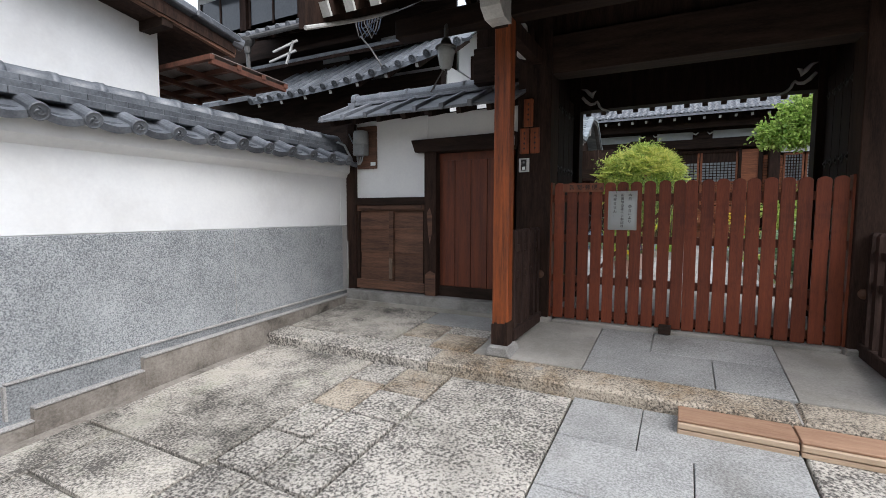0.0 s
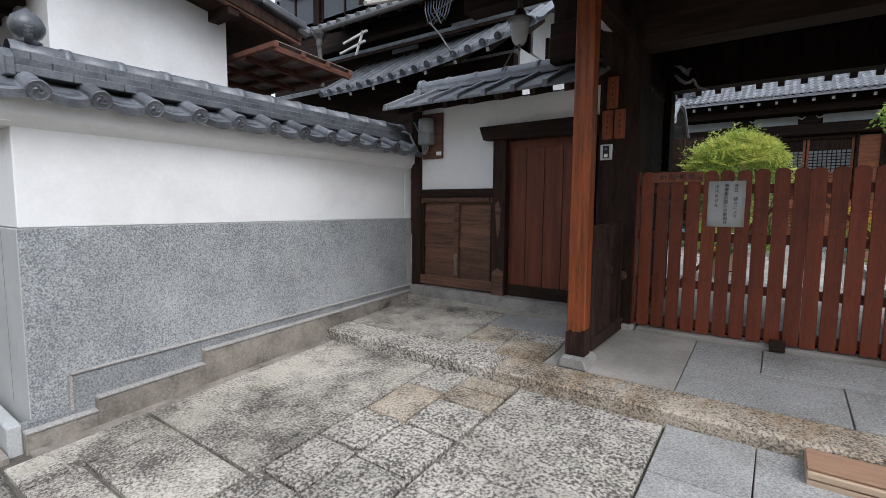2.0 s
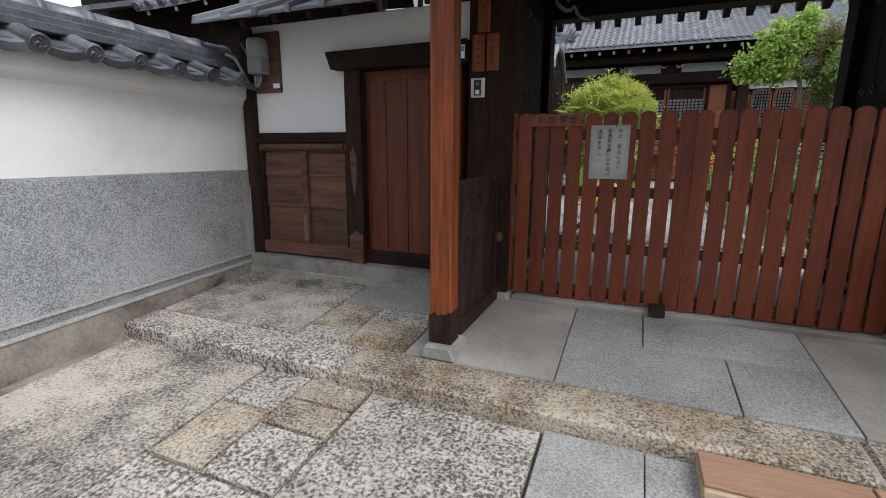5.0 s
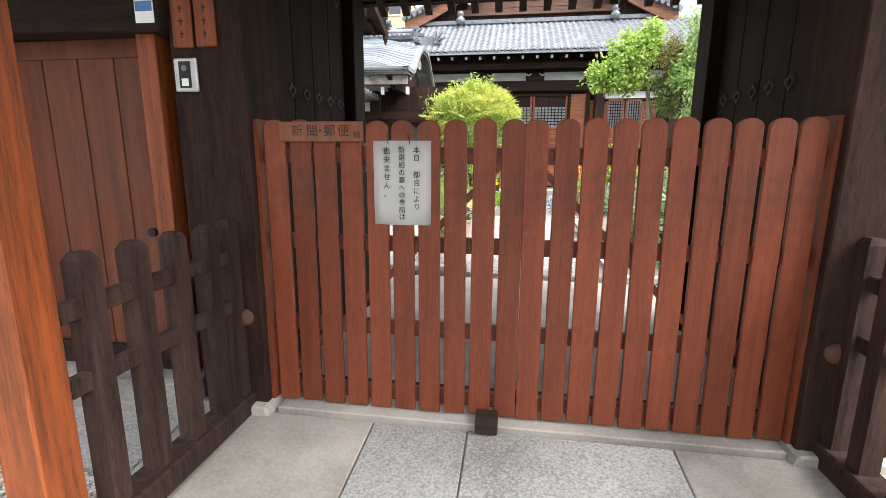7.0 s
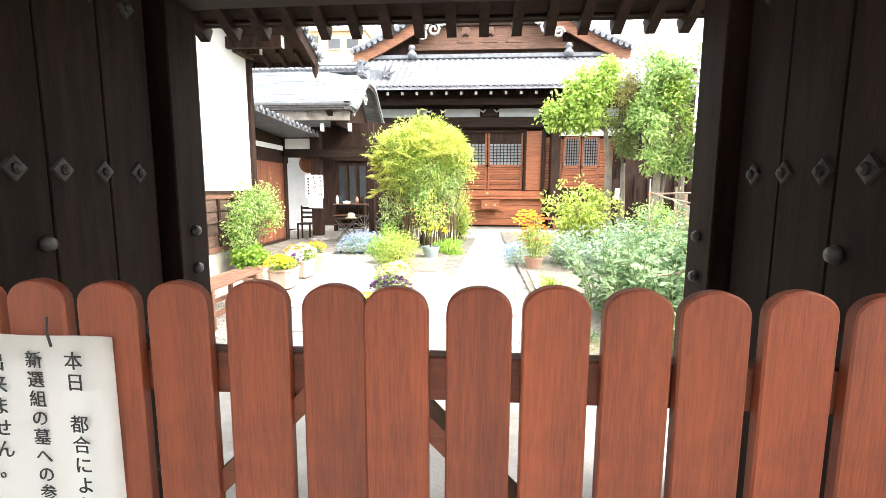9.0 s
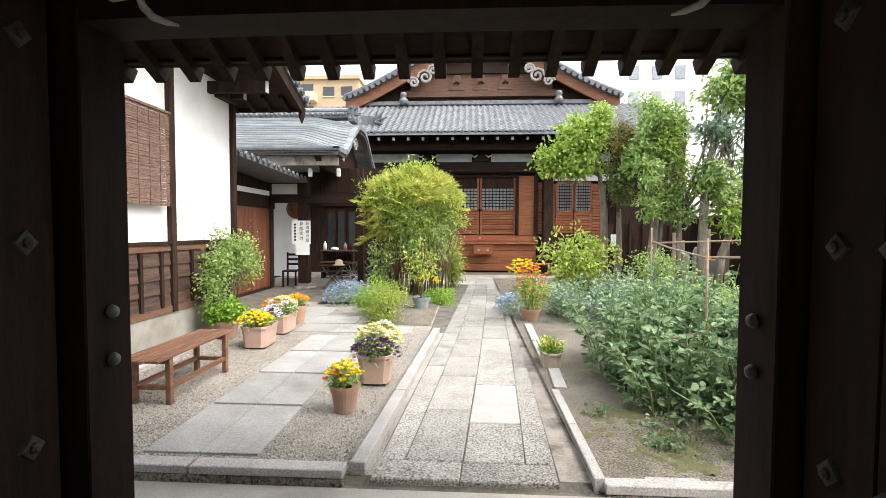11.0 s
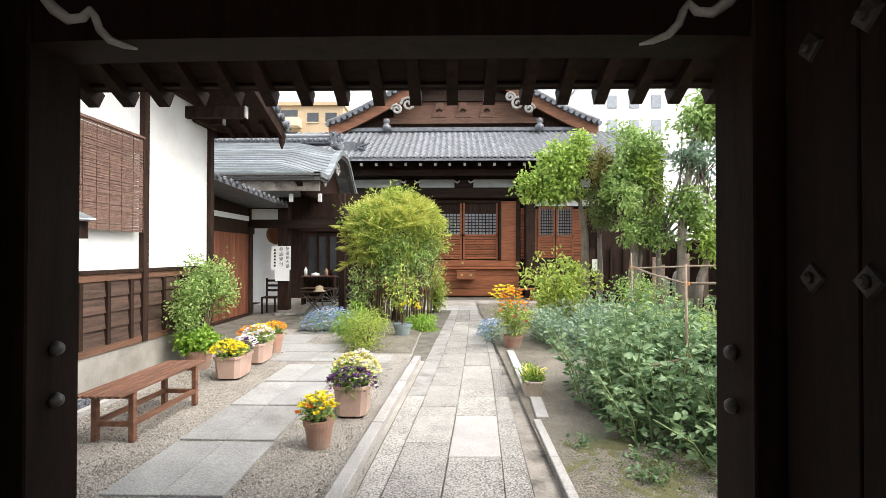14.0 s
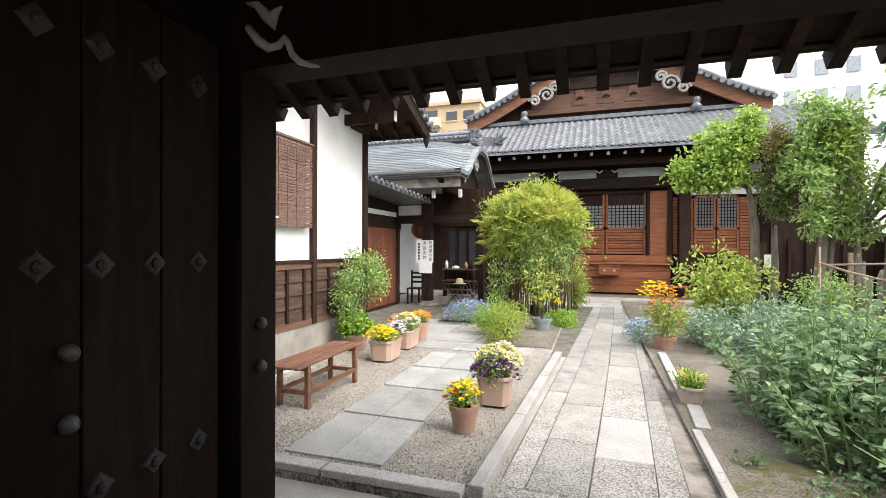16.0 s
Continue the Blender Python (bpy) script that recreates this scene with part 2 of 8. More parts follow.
def tube(bm, pts, radii, n=8, caps=True):
    """A round tube through points, with one radius or a radius per point."""
    pts = [Vector(p) for p in pts]
    if not hasattr(radii, "__len__"):
        radii = [radii] * len(pts)
    rings = []
    side = None
    for i, p in enumerate(pts):
        d = (pts[min(i + 1, len(pts) - 1)] - pts[max(i - 1, 0)]).normalized()
        ref = side if side is not None else (Vector((0, 0, 1)) if abs(d.z) < 0.9 else Vector((1, 0, 0)))
        s = (ref - d * ref.dot(d)).normalized()
        side = s
        u = d.cross(s)
        rings.append([bm.verts.new(p + (s * math.cos(a) + u * math.sin(a)) * radii[i]) for a in (2 * math.pi * k / n for k in range(n))])
    for r, q in zip(rings, rings[1:]):
        for k in range(n):
            bm.faces.new((r[k], r[(k + 1) % n], q[(k + 1) % n], q[k]))
    if caps:
        bm.faces.new(rings[0][::-1])
        bm.faces.new(rings[-1])


def lathe(bm, prof, n=20, sx=1.0, sy=1.0, c=(0, 0, 0)):
    """Turn (r, z) points round the z axis."""
    rings = [[bm.verts.new((c[0] + r * sx * math.cos(2 * math.pi * k / n), c[1] + r * sy * math.sin(2 * math.pi * k / n), c[2] + z)) for k in range(n)] for r, z in prof]
    for r, q in zip(rings, rings[1:]):
        for k in range(n):
            bm.faces.new((r[k], r[(k + 1) % n], q[(k + 1) % n], q[k]))
    bm.faces.new(rings[0][::-1])
    bm.faces.new(rings[-1])


def extrude(bm, outline, axis, a, b):
    """A prism: an outline of (p, q) pairs drawn across the axis, from a to b along it."""
    def at(p, q, t):
        return {"x": (t, p, q), "y": (p, t, q), "z": (p, q, t)}[axis]
    lo = [bm.verts.new(at(p, q, a)) for p, q in outline]
    hi = [bm.verts.new(at(p, q, b)) for p, q in outline]
    n = len(outline)
    for i in range(n):
        bm.faces.new((lo[i], lo[(i + 1) % n], hi[(i + 1) % n], hi[i]))
    bm.faces.new(lo[::-1])
    bm.faces.new(hi)


def mesh_of(bm, material, smooth=False, bevel=0.0):
    if bevel:
        bmesh.ops.bevel(bm, geom=list(bm.edges), offset=bevel, segments=1, affect="EDGES")
    bmesh.ops.recalc_face_normals(bm, faces=bm.faces)
    me = bpy.data.meshes.new("mesh")
    bm.to_mesh(me)
    bm.free()
    for m in (material if isinstance(material, (list, tuple)) else [material]):
        me.materials.append(m)
    if smooth:
        for p in me.polygons:
            p.use_smooth = True
    return me


def part(name, bm, material, parent=None, label="", smooth=False, bevel=0.0):
    ob = new(name, mesh_of(bm, material, smooth, bevel))
    if parent is not None:
        ob.parent = parent
    return tagged(ob, label)


def thing(name, label, category, at=(0, 0, 0), rz=0.0, group="", kind=""):
    ob = new(name)
    ob.matrix_basis = pose(*at, 0, 0, rz)
    ob.empty_display_size = 0.1
    return tagged(ob, label, category, group, kind)


def street_z(y):
    return -0.075 * (3.22 - y)


def platform_z(y):
    return 0.085 + (y - 3.22) * 0.085


COURT = 0.25

# ---- ground and paving ----
def sloped_slab(bm, x0, x1, y0, y1, zf, thick=0.06, gap=0.008, lift=0.0, cham=0.008):
    """A paving stone on a sloping bed, with a chamfered top edge."""
    x0, x1, y0, y1 = x0 + gap, x1 - gap, y0 + gap, y1 - gap
    wob = 0.006 if gap > 0.005 else 0.0015
    j = [random.uniform(-wob, wob) for _ in range(8)]
    ring = [(x0 + j[0], y0 + j[1]), (x1 + j[2], y0 + j[3]), (x1 + j[4], y1 + j[5]), (x0 + j[6], y1 + j[7])]
    cx, cy = (x0 + x1) / 2, (y0 + y1) / 2
    inner = [(x + math.copysign(cham, cx - x), y + math.copysign(cham, cy - y)) for x, y in ring]
    lo = [bm.verts.new((x, y, zf(y) - thick)) for x, y in ring]
    mid = [bm.verts.new((x, y, zf(y) + lift - cham)) for x, y in ring]
    top = [bm.verts.new((x, y, zf(y) + lift)) for x, y in inner]
    for a, b in ((lo, mid), (mid, top)):
        for i in range(4):
            bm.faces.new((a[i], a[(i + 1) % 4], b[(i + 1) % 4], b[i]))
    bm.faces.new(top)


def paving(parent, pieces, zf, name="paving_stone"):
    for x0, x1, y0, y1, m, lift in pieces:
        bm = bmesh.new()
        sloped_slab(bm, x0, x1, y0, y1, zf, lift=lift + random.uniform(-0.002, 0.002), gap=0.003 if m in (SLAB, CEMENT) else 0.011, cham=0.004 if m in (SLAB, CEMENT) else 0.008)
        part(name, bm, m, parent)


def sheet(name, pts, material, label=""):
    bm = bmesh.new()
    vs = [bm.verts.new(p) for p in pts]
    bm.faces.new(vs)
    return tagged(part(name, bm, material), label, "ground", "", "structure")


def build_ground():
    bm = bmesh.new()
    rows = [(-900, -0.6), (-3, street_z(-3) - 0.03), (3.225, -0.03), (3.23, 0.06), (4.55, 0.17), (4.75, 0.2), (7.25, 0.2), (7.3, COURT - 0.012), (900, COURT - 0.012)]
    prev = None
    for y, z in rows:
        cur = [bm.verts.new((x, y, z)) for x in (-900, 900)]
        if prev:
            bm.faces.new((prev[0], prev[1], cur[1], cur[0]))
        prev = cur
    tagged(part("ground", bm, JOINT), "dark sandy bed under the paving", "ground", "", "structure")
    sheet("road", [(-40, -25, -0.5), (40, -25, -0.5), (40, -0.58, street_z(-0.58) + 0.0), (-40, -0.58, street_z(-0.58) + 0.0)], ASPHALT, "grey asphalt lane in front of the gate")

    apron = thing("pavement", "worn granite paving rising to the gate", "pavement", kind="structure")
    S, R, G, T = SPECK, RUSTSTONE, SLAB, STONE
    rows = [
        (-3.52, -2.31, 1.60, 3.21, SPECKDK, 0.0), (-3.18, -2.31, 1.15, 1.60, SPECKDK, 0.0), (-3.52, -3.18, 0.87, 1.60, SPECKDK, -0.002), (-3.18, -2.31, 0.87, 1.15, SPECKDK, 0.0), (-2.88, -2.31, 0.30, 0.85, SPECKDK, 0.0),
        (-3.52, -2.9, -0.5, 0.67, S, -0.018), (-2.9, -2.31, -0.55, 0.30, SPECKDK, 0.0), (-4.6, -3.53, -0.55, 0.67, S, -0.018), (-3.68, -3.53, 1.0, 3.2, OLDCEMENT, -0.01), (-9.0, -3.6, 0.84, 0.93, OLDCEMENT, 0.012), (-9.0, -6.4, -0.55, 0.67, S, -0.018), (-6.4, -4.6, -0.55, 0.67, S, -0.018),
        (-2.31, -1.97, 2.88, 3.21, S, 0.0), (-2.31, -1.97, 2.43, 2.88, R, 0.0), (-2.31, -1.97, 2.05, 2.43, S, 0.003), (-2.31, -1.97, 1.65, 2.05, S, 0.0), (-2.31, -1.97, 1.20, 1.65, S, 0.0), (-2.31, -1.97, 0.75, 1.20, S, 0.0), (-2.31, -1.97, -0.5, 0.75, S, 0.0),
        (-1.97, -1.57, 3.02, 3.21, R, 0.0), (-1.97, -1.57, 2.79, 3.02, R, 0.0), (-1.97, -1.57, 2.42, 2.79, S, 0.003), (-1.97, -1.57, 2.01, 2.42, S, 0.0), (-1.97, -1.57, 1.63, 2.01, S, 0.0), (-1.97, -1.57, 1.15, 1.63, S, 0.002), (-1.97, -1.57, 0.6, 1.15, S, 0.0), (-1.97, -1.57, -0.5, 0.6, S, 0.0),
        (-1.57, -0.62, 1.40, 3.21, S, 0.0), (-1.57, -0.62, 0.30, 1.40, S, 0.0), (-1.57, -0.62, -0.5, 0.30, S, 0.0),
        (-0.62, -0.18, 2.70, 3.21, G, 0.004), (-0.18, 0.62, 2.70, 3.21, G, 0.004), (-0.62, 0.10, 2.20, 2.70, G, 0.004), (0.10, 0.62, 2.20, 2.70, G, 0.004), (-0.62, -0.1, 1.6, 2.20, G, 0.004), (-0.1, 0.62, 1.6, 2.20, G, 0.004),
        (-0.62, 0.62, 0.9, 1.6, G, 0.004), (-0.62, 0.62, 0.1, 0.9, G, 0.004), (-0.62, 0.62, -0.55, 0.1, G, 0.004),
        (0.62, 1.5, 2.2, 3.21, S, 0.0), (1.5, 2.4, 2.2, 3.21, S, 0.0), (2.4, 3.6, 2.2, 3.21, S, 0.0), (0.62, 2.1, 1.0, 2.2, S, 0.0), (2.1, 3.6, 1.0, 2.2, S, 0.0), (0.62, 2.1, -0.5, 1.0, S, 0.0), (2.1, 3.6, -0.5, 1.0, S, 0.0),
    ]
    paving(apron, rows, street_z)
    for x0, x1 in ((-9.0, -7.6), (-7.6, -6.2), (-6.2, -5.0), (-5.0, -4.15), (-4.15, -3.4), (-3.4, -2.9)):
        bm = bmesh.new()
        sloped_slab(bm, x0, x1, 0.68, 0.86, street_z, thick=0.16, gap=0.006, lift=0.022, cham=0.022)
        part("lane_kerb_stone", bm, MOSSSHADE, apron)

    plat = thing("terrace", "low stone terrace under the gate roof", "terrace", kind="structure")
    bm = bmesh.new()
    hexa(bm, [(-3.6, 3.24, -0.2), (3.4, 3.24, -0.2), (3.4, 4.74, -0.2), (-3.6, 4.74, -0.2)], [(-3.6, 3.24, 0.07), (3.4, 3.24, 0.07), (3.4, 4.74, 0.19), (-3.6, 4.74, 0.19)])
    part("bed", bm, CEMENT, plat)
    for x0, x1, m in ((-3.63, -1.80, SPECK), (-1.80, 0.66, RUSTSTONE), (0.66, 2.2, RUSTSTONE), (2.2, 3.4, SPECK)):
        bm = bmesh.new()
        sloped_slab(bm, x0, x1, 3.22, 3.51, platform_z, thick=0.30, gap=0.004, cham=0.018)
        part("kerb_stone", bm, m, plat)
    bm = bmesh.new()
    box(bm, -0.96, -0.90, 3.37, 3.42, 0.09, 0.106)
    part("drain_plug", bm, CEMENT, plat, bevel=0.008)
    paving(plat, [
        (-3.6, -2.33, 3.51, 4.50, SPECKDK, 0.0), (-2.33, -1.95, 3.51, 3.68, S, 0.002), (-2.33, -1.97, 3.68, 4.08, R, 0.0), (-2.33, -1.52, 4.08, 4.50, G, 0.004),
        (-1.95, -1.52, 3.51, 3.88, R, 0.0), (-1.97, -1.52, 3.88, 4.08, S, 0.002),
        (-1.52, -0.63, 3.51, 4.54, CEMENT, 0.0), (-0.63, -0.19, 4.05, 4.54, G, 0.0), (-0.19, 0.69, 4.05, 4.54, G, 0.0), (-0.63, 0.24, 3.51, 4.05, G, 0.0), (0.24, 0.69, 3.51, 4.05, G, 0.0),
        (0.69, 1.55, 3.51, 4.54, CEMENT, 0.0), (1.55, 3.4, 3.51, 4.54, CEMENT, 0.0)], platform_z)
    bm = bmesh.new()
    box(bm, -1.12, 1.14, 4.55, 4.76, 0.0, 0.222)
    part("threshold_stone", bm, CEMENT, plat, bevel=0.006)

    inner = thing("gate_floor", "grey cement floor under the gate", "floor", kind="structure")
    bm = bmesh.new()
    box(bm, -3.6, 1.6, 4.77, 7.2, 0.0, 0.212)
    part("slab", bm, CEMENT, inner)

    yard = thing("courtyard_path", "speckled granite slabs leading to the hall", "path", kind="structure")
    flat = lambda y: COURT
    edges = ((-0.41, 0.059, 0.0), (-0.23, 0.078, 0.0018), (0.16, 0.070, 0.0018), (0.58, 0.060, 0.0028), (0.765, 0.042, 0.002))
    def edge(i, y):
        c0, c1, c2 = edges[i]
        d = y - 7.8
        return c0 + c1 * d - c2 * d * d
    def path_slab(i, j, y0, y1, m, lift=0.0):
        bm = bmesh.new()
        sloped_slab(bm, 0, 1, y0, y1, flat, thick=0.06, gap=0.006, lift=lift + random.uniform(-0.003, 0.003), cham=0.008)
        for v in bm.verts:
            l, r = edge(i, v.co.y), edge(j, v.co.y)
            w = r - l
            k = v.co.x if 0.02 < v.co.x < 0.98 else v.co.x
            inset = min(k, 1 - k)
            v.co.x = l + w * k + (0.35 * inset if k < 0.5 else -0.35 * inset) * (1 - w) * (1 if inset < 0.05 else 0)
        part("paving_stone", bm, m, yard)
    path_slab(0, 2, 7.26, 7.50, PATH)
    path_slab(2, 4, 7.26, 7.50, PATH)
    ys = [7.50, 8.14, 9.07, 9.97, 11.1, 12.0, 12.68, 13.6, 14.5, 15.6, 16.6, 17.6]
    for i, (a, b) in enumerate(zip(ys, ys[1:])):
        path_slab(2, 3, a, b, PATHPALE if i == 1 else PATH)
    ys = [7.50, 8.4, 9.33, 10.1, 11.0, 11.9, 12.9, 14.1, 15.4, 16.5, 17.6]
    for a, b in zip(ys, ys[1:]):
        path_slab(1, 2, a, b, PATH)
    ys = [7.50, 9.7, 10.9, 12.0, 13.0, 14.2, 15.3, 16.4, 17.6]
    for i, (a, b) in enumerate(zip(ys, ys[1:])):
        path_slab(0, 1, a, b, PATH if i < 1 else STONE)
        path_slab(3, 4, a, b, PATH)
    for side_x in (0, 1):
        bm = bmesh.new()
        ends = [(-0.50, 7.3, edge(0, 7.3) - 0.006), (-0.27, 11.4, edge(0, 11.4) - 0.006)] if side_x == 0 else [(edge(4, 7.3) + 0.006, 7.3, 0.95), (edge(4, 11.9) + 0.006, 11.9, 1.06)]
        z = COURT - 0.006
        (l0, ya, r0), (l1, yb, r1) = ends
        hexa(bm, [(l0, ya, 0.1), (r0, ya, 0.1), (r1, yb, 0.1), (l1, yb, 0.1)], [(l0, ya, z), (r0, ya, z), (r1, yb, z), (l1, yb, z)])
        part("gutter_strip", bm, OLDCEMENT if side_x else CEMENT, yard)
    paving(yard, [(-1.2, 0.4, 17.62, 18.6, SLAB, 0.0), (0.4, 2.0, 17.62, 18.6, SLAB, 0.0), (-3.0, -1.2, 17.62, 18.6, SLAB, 0.0), (-3.2, -0.9, 18.6, 20.4, CEMENT, 0.0), (-0.9, 1.6, 18.6, 20.4, CEMENT, 0.0), (1.6, 4.6, 18.6, 20.4, CEMENT, 0.0)], flat)

    side = thing("side_path", "paired flat slabs set in the gravel", "path", kind="structure")
    pieces = []
    for i in range(4):
        a = 7.49 + 0.91 * i
        pieces += [(-2.09 - 0.01 * i, -1.69 - 0.015 * i, a, a + 0.86, SLAB, 0.012), (-1.69 - 0.015 * i, -1.27 - 0.015 * i, a, a + 0.86, SLAB, 0.012)]
    pieces += [(-2.5, -1.9, 11.3, 11.9, SLAB, 0.01), (-1.9, -1.35, 11.3, 11.85, SLAB, 0.01), (-1.35, -0.7, 11.2, 11.8, STONE, 0.008), (-3.2, -2.5, 11.9, 12.6, SLAB, 0.01), (-2.5, -1.7, 11.95, 12.6, SLAB, 0.01), (-3.9, -3.2, 12.6, 13.5, STONE, 0.008), (-3.2, -2.4, 12.65, 13.5, SLAB, 0.008)]
    paving(side, pieces, flat)
    for pieces, nm in ((((-3.7, -0.42, 7.30, 14.2),), "gravel_bed"),):
        bm = bmesh.new()
        for x0, x1, y0, y1 in pieces:
            vs = [bm.verts.new(p) for p in ((x0, y0, COURT - 0.004), (x1, y0, COURT - 0.004), (x1, y1, COURT - 0.004), (x0, y1, COURT - 0.004))]
            bm.faces.new(vs)
        tagged(part(nm, bm, GRAVEL), "fine pale gravel of the courtyard", "gravel", "", "structure")
    bm = bmesh.new()
    n = 26
    grid = [[bm.verts.new((0.94 + 8.5 * i / n, 7.3 + 12.0 * j / n, COURT + 0.03 + 0.05 * noise.noise((i * 0.5, j * 0.5, 3.0)) * (0 if i == 0 or j == 0 else 1))) for i in range(n + 1)] for j in range(n + 1)]
    for j in range(n):
        for i in range(n):
            bm.faces.new((grid[j][i], grid[j][i + 1], grid[j + 1][i + 1], grid[j + 1][i]))
    tagged(part("garden_bed", bm, SOIL, smooth=True), "bare brown garden soil with moss patches", "soil", "", "structure")
    bm = bmesh.new()
    m = 14
    grid = [[bm.verts.new((-3.0 + 2.55 * i / m, 11.9 + 5.6 * j / m, COURT + 0.004 + (0.07 if 0 < i < m and 0 < j < m else 0) * (0.6 + 0.4 * noise.noise((i * 0.6, j * 0.6, 9.0))))) for i in range(m + 1)] for j in range(m + 1)]
    for j in range(m):
        for i in range(m):
            x, y = grid[j][i].co.x, grid[j][i].co.y
            if y > 13.6 or x > -1.6:
                bm.faces.new((grid[j][i], grid[j][i + 1], grid[j + 1][i + 1], grid[j + 1][i]))
    tagged(part("planting_bed", bm, SOIL, smooth=True), "low mound of brown soil under the palms", "soil", "", "structure")

    curb = thing("curb", "pale granite curb round the gravel bed", "curb", kind="structure")
    def run(a, b, w, n, z1=COURT + 0.075, z0=0.02, m=PATHPALE):
        a, b = Vector((*a, 0)), Vector((*b, 0))
        for i in range(n):
            p, q = a.lerp(b, i / n + 0.002), a.lerp(b, (i + 1) / n - 0.002)
            bm = bmesh.new()
            zc = (z1 + z0) / 2
            bar(bm, (p.x, p.y, zc), (q.x, q.y, zc), w, z1 - z0)
            part("curb_stone", bm, m, curb, bevel=0.006)
    run((-0.53, 7.3), (-0.31, 11.4), 0.10, 3)
    run((-3.6, 7.28), (-0.60, 7.28), 0.12, 3, COURT + 0.06, COURT + 0.005)
    # dark riser: moss, plus the shade of the step face put into its colour
    run((-3.6, 7.285), (-0.60, 7.285), 0.12, 4, COURT, 0.02, MOSSSHADE)
    run((0.98, 7.25), (1.0, 8.85), 0.07, 2, COURT + 0.05)
    run((1.06, 8.88), (1.10, 9.5), 0.12, 1, COURT + 0.06)
    run((1.06, 9.55), (1.12, 11.9), 0.11, 2, COURT + 0.06)
    run((1.0, 7.27), (3.6, 7.27), 0.12, 2, COURT + 0.03, COURT - 0.03)
    # same riser colour here, moss and step shade together
    run((1.0, 7.275), (3.6, 7.275), 0.12, 3, COURT - 0.035, 0.02, MOSSSHADE)
    run((-3.42, 7.5), (-3.42, 11.5), 0.07, 4, COURT + 0.05)


def build_pebbles():
    bm = bmesh.new()
    for _ in range(420):
        x, y, r = random.uniform(-3.72, -3.47), random.uniform(7.5, 11.5), random.uniform(0.02, 0.045)
        c = Vector((x, y, COURT + r * 0.3))
        m = Matrix.Translation(c) @ Euler((random.random() * 3, random.random() * 3, random.random() * 6)).to_matrix().to_4x4() @ Matrix.Diagonal((r * 1.4, r, r * 0.7, 1))
        bmesh.ops.create_icosphere(bm, subdivisions=1, radius=1, matrix=m)
    tagged(part("pebbles", bm, mat("pebble", (0.13, 0.14, 0.16), (0.06, 0.065, 0.075), 0.5, 20, 80, 0.1), smooth=True), "dark rounded pebbles in the drip gutter", "pebbles", "", "stuff")


# ---- tile helpers ----
def roll_tile(length, r=0.06, disc=True):
    """A half-round cover tile along -y from the origin, with a round end disc bearing a swirl."""
    bm = bmesh.new()
    n = 8
    rows = [[bm.verts.new((r * math.cos(math.pi * k / n), -t, r * math.sin(math.pi * k / n))) for k in range(n + 1)] for t in (0, length)]
    for k in range(n):
        bm.faces.new((rows[0][k], rows[0][k + 1], rows[1][k + 1], rows[1][k]))
    if disc:
        for rr, y0, y1 in ((r * 1.12, -length + 0.01, -length - 0.022), (r * 0.86, -length - 0.02, -length - 0.012)):
            tube(bm, [(0, y0, 0.0), (0, y1, 0.0)], rr, 16)
        for k in range(3):
            a0 = 2 * math.pi * k / 3
            pts = [(r * (0.15 + 0.45 * s / 5) * math.cos(a0 + s * 0.4), -length - 0.024, r * (0.15 + 0.45 * s / 5) * math.sin(a0 + s * 0.4)) for s in range(6)]
            tube(bm, pts, [0.006, 0.009, 0.009, 0.007, 0.005, 0.003], 5)
        ring = [(r * 0.98 * math.cos(2 * math.pi * k / 18), -length - 0.022, r * 0.98 * math.sin(2 * math.pi * k / 18)) for k in range(19)]
        tube(bm, ring, 0.006, 5, False)
    return bm


def pan_tile(length, w):
    """A shallow trough tile with a downturned lip at its lower end."""
    bm = bmesh.new()
    n = 6
    def zc(k):
        s = k / n * 2 - 1
        return -0.035 * (1 - s * s)
    rows = [[bm.verts.new((w * (k / n - 0.5), -t, zc(k) + dz)) for k in range(n + 1)] for t, dz in ((0, 0.012), (length, 0.012), (length + 0.004, -0.035), (length - 0.01, -0.035), (length - 0.02, -0.006), (0, -0.006))]
    for a, b in zip(rows, rows[1:]):
        for k in range(n):
            bm.faces.new((a[k], a[k + 1], b[k + 1], b[k]))
    return bm


def ridge_tile(length, r=0.07):
    bm = bmesh.new()
    n = 10
    rows = [[bm.verts.new((rr * math.cos(math.pi * k / n), t, rr * math.sin(math.pi * k / n))) for k in range(n + 1)] for t, rr in ((0, r), (length - 0.05, r), (length - 0.05, r * 1.09), (length, r * 1.09), (length, r * 0.8))]
    for a, b in zip(rows, rows[1:]):
        for k in range(n):
            bm.faces.new((a[k], a[k + 1], b[k + 1], b[k]))
    return bm


def lay(name, me, m, parent):
    ob = new(name, me)
    ob.parent = parent
    ob.matrix_basis = m
    return ob


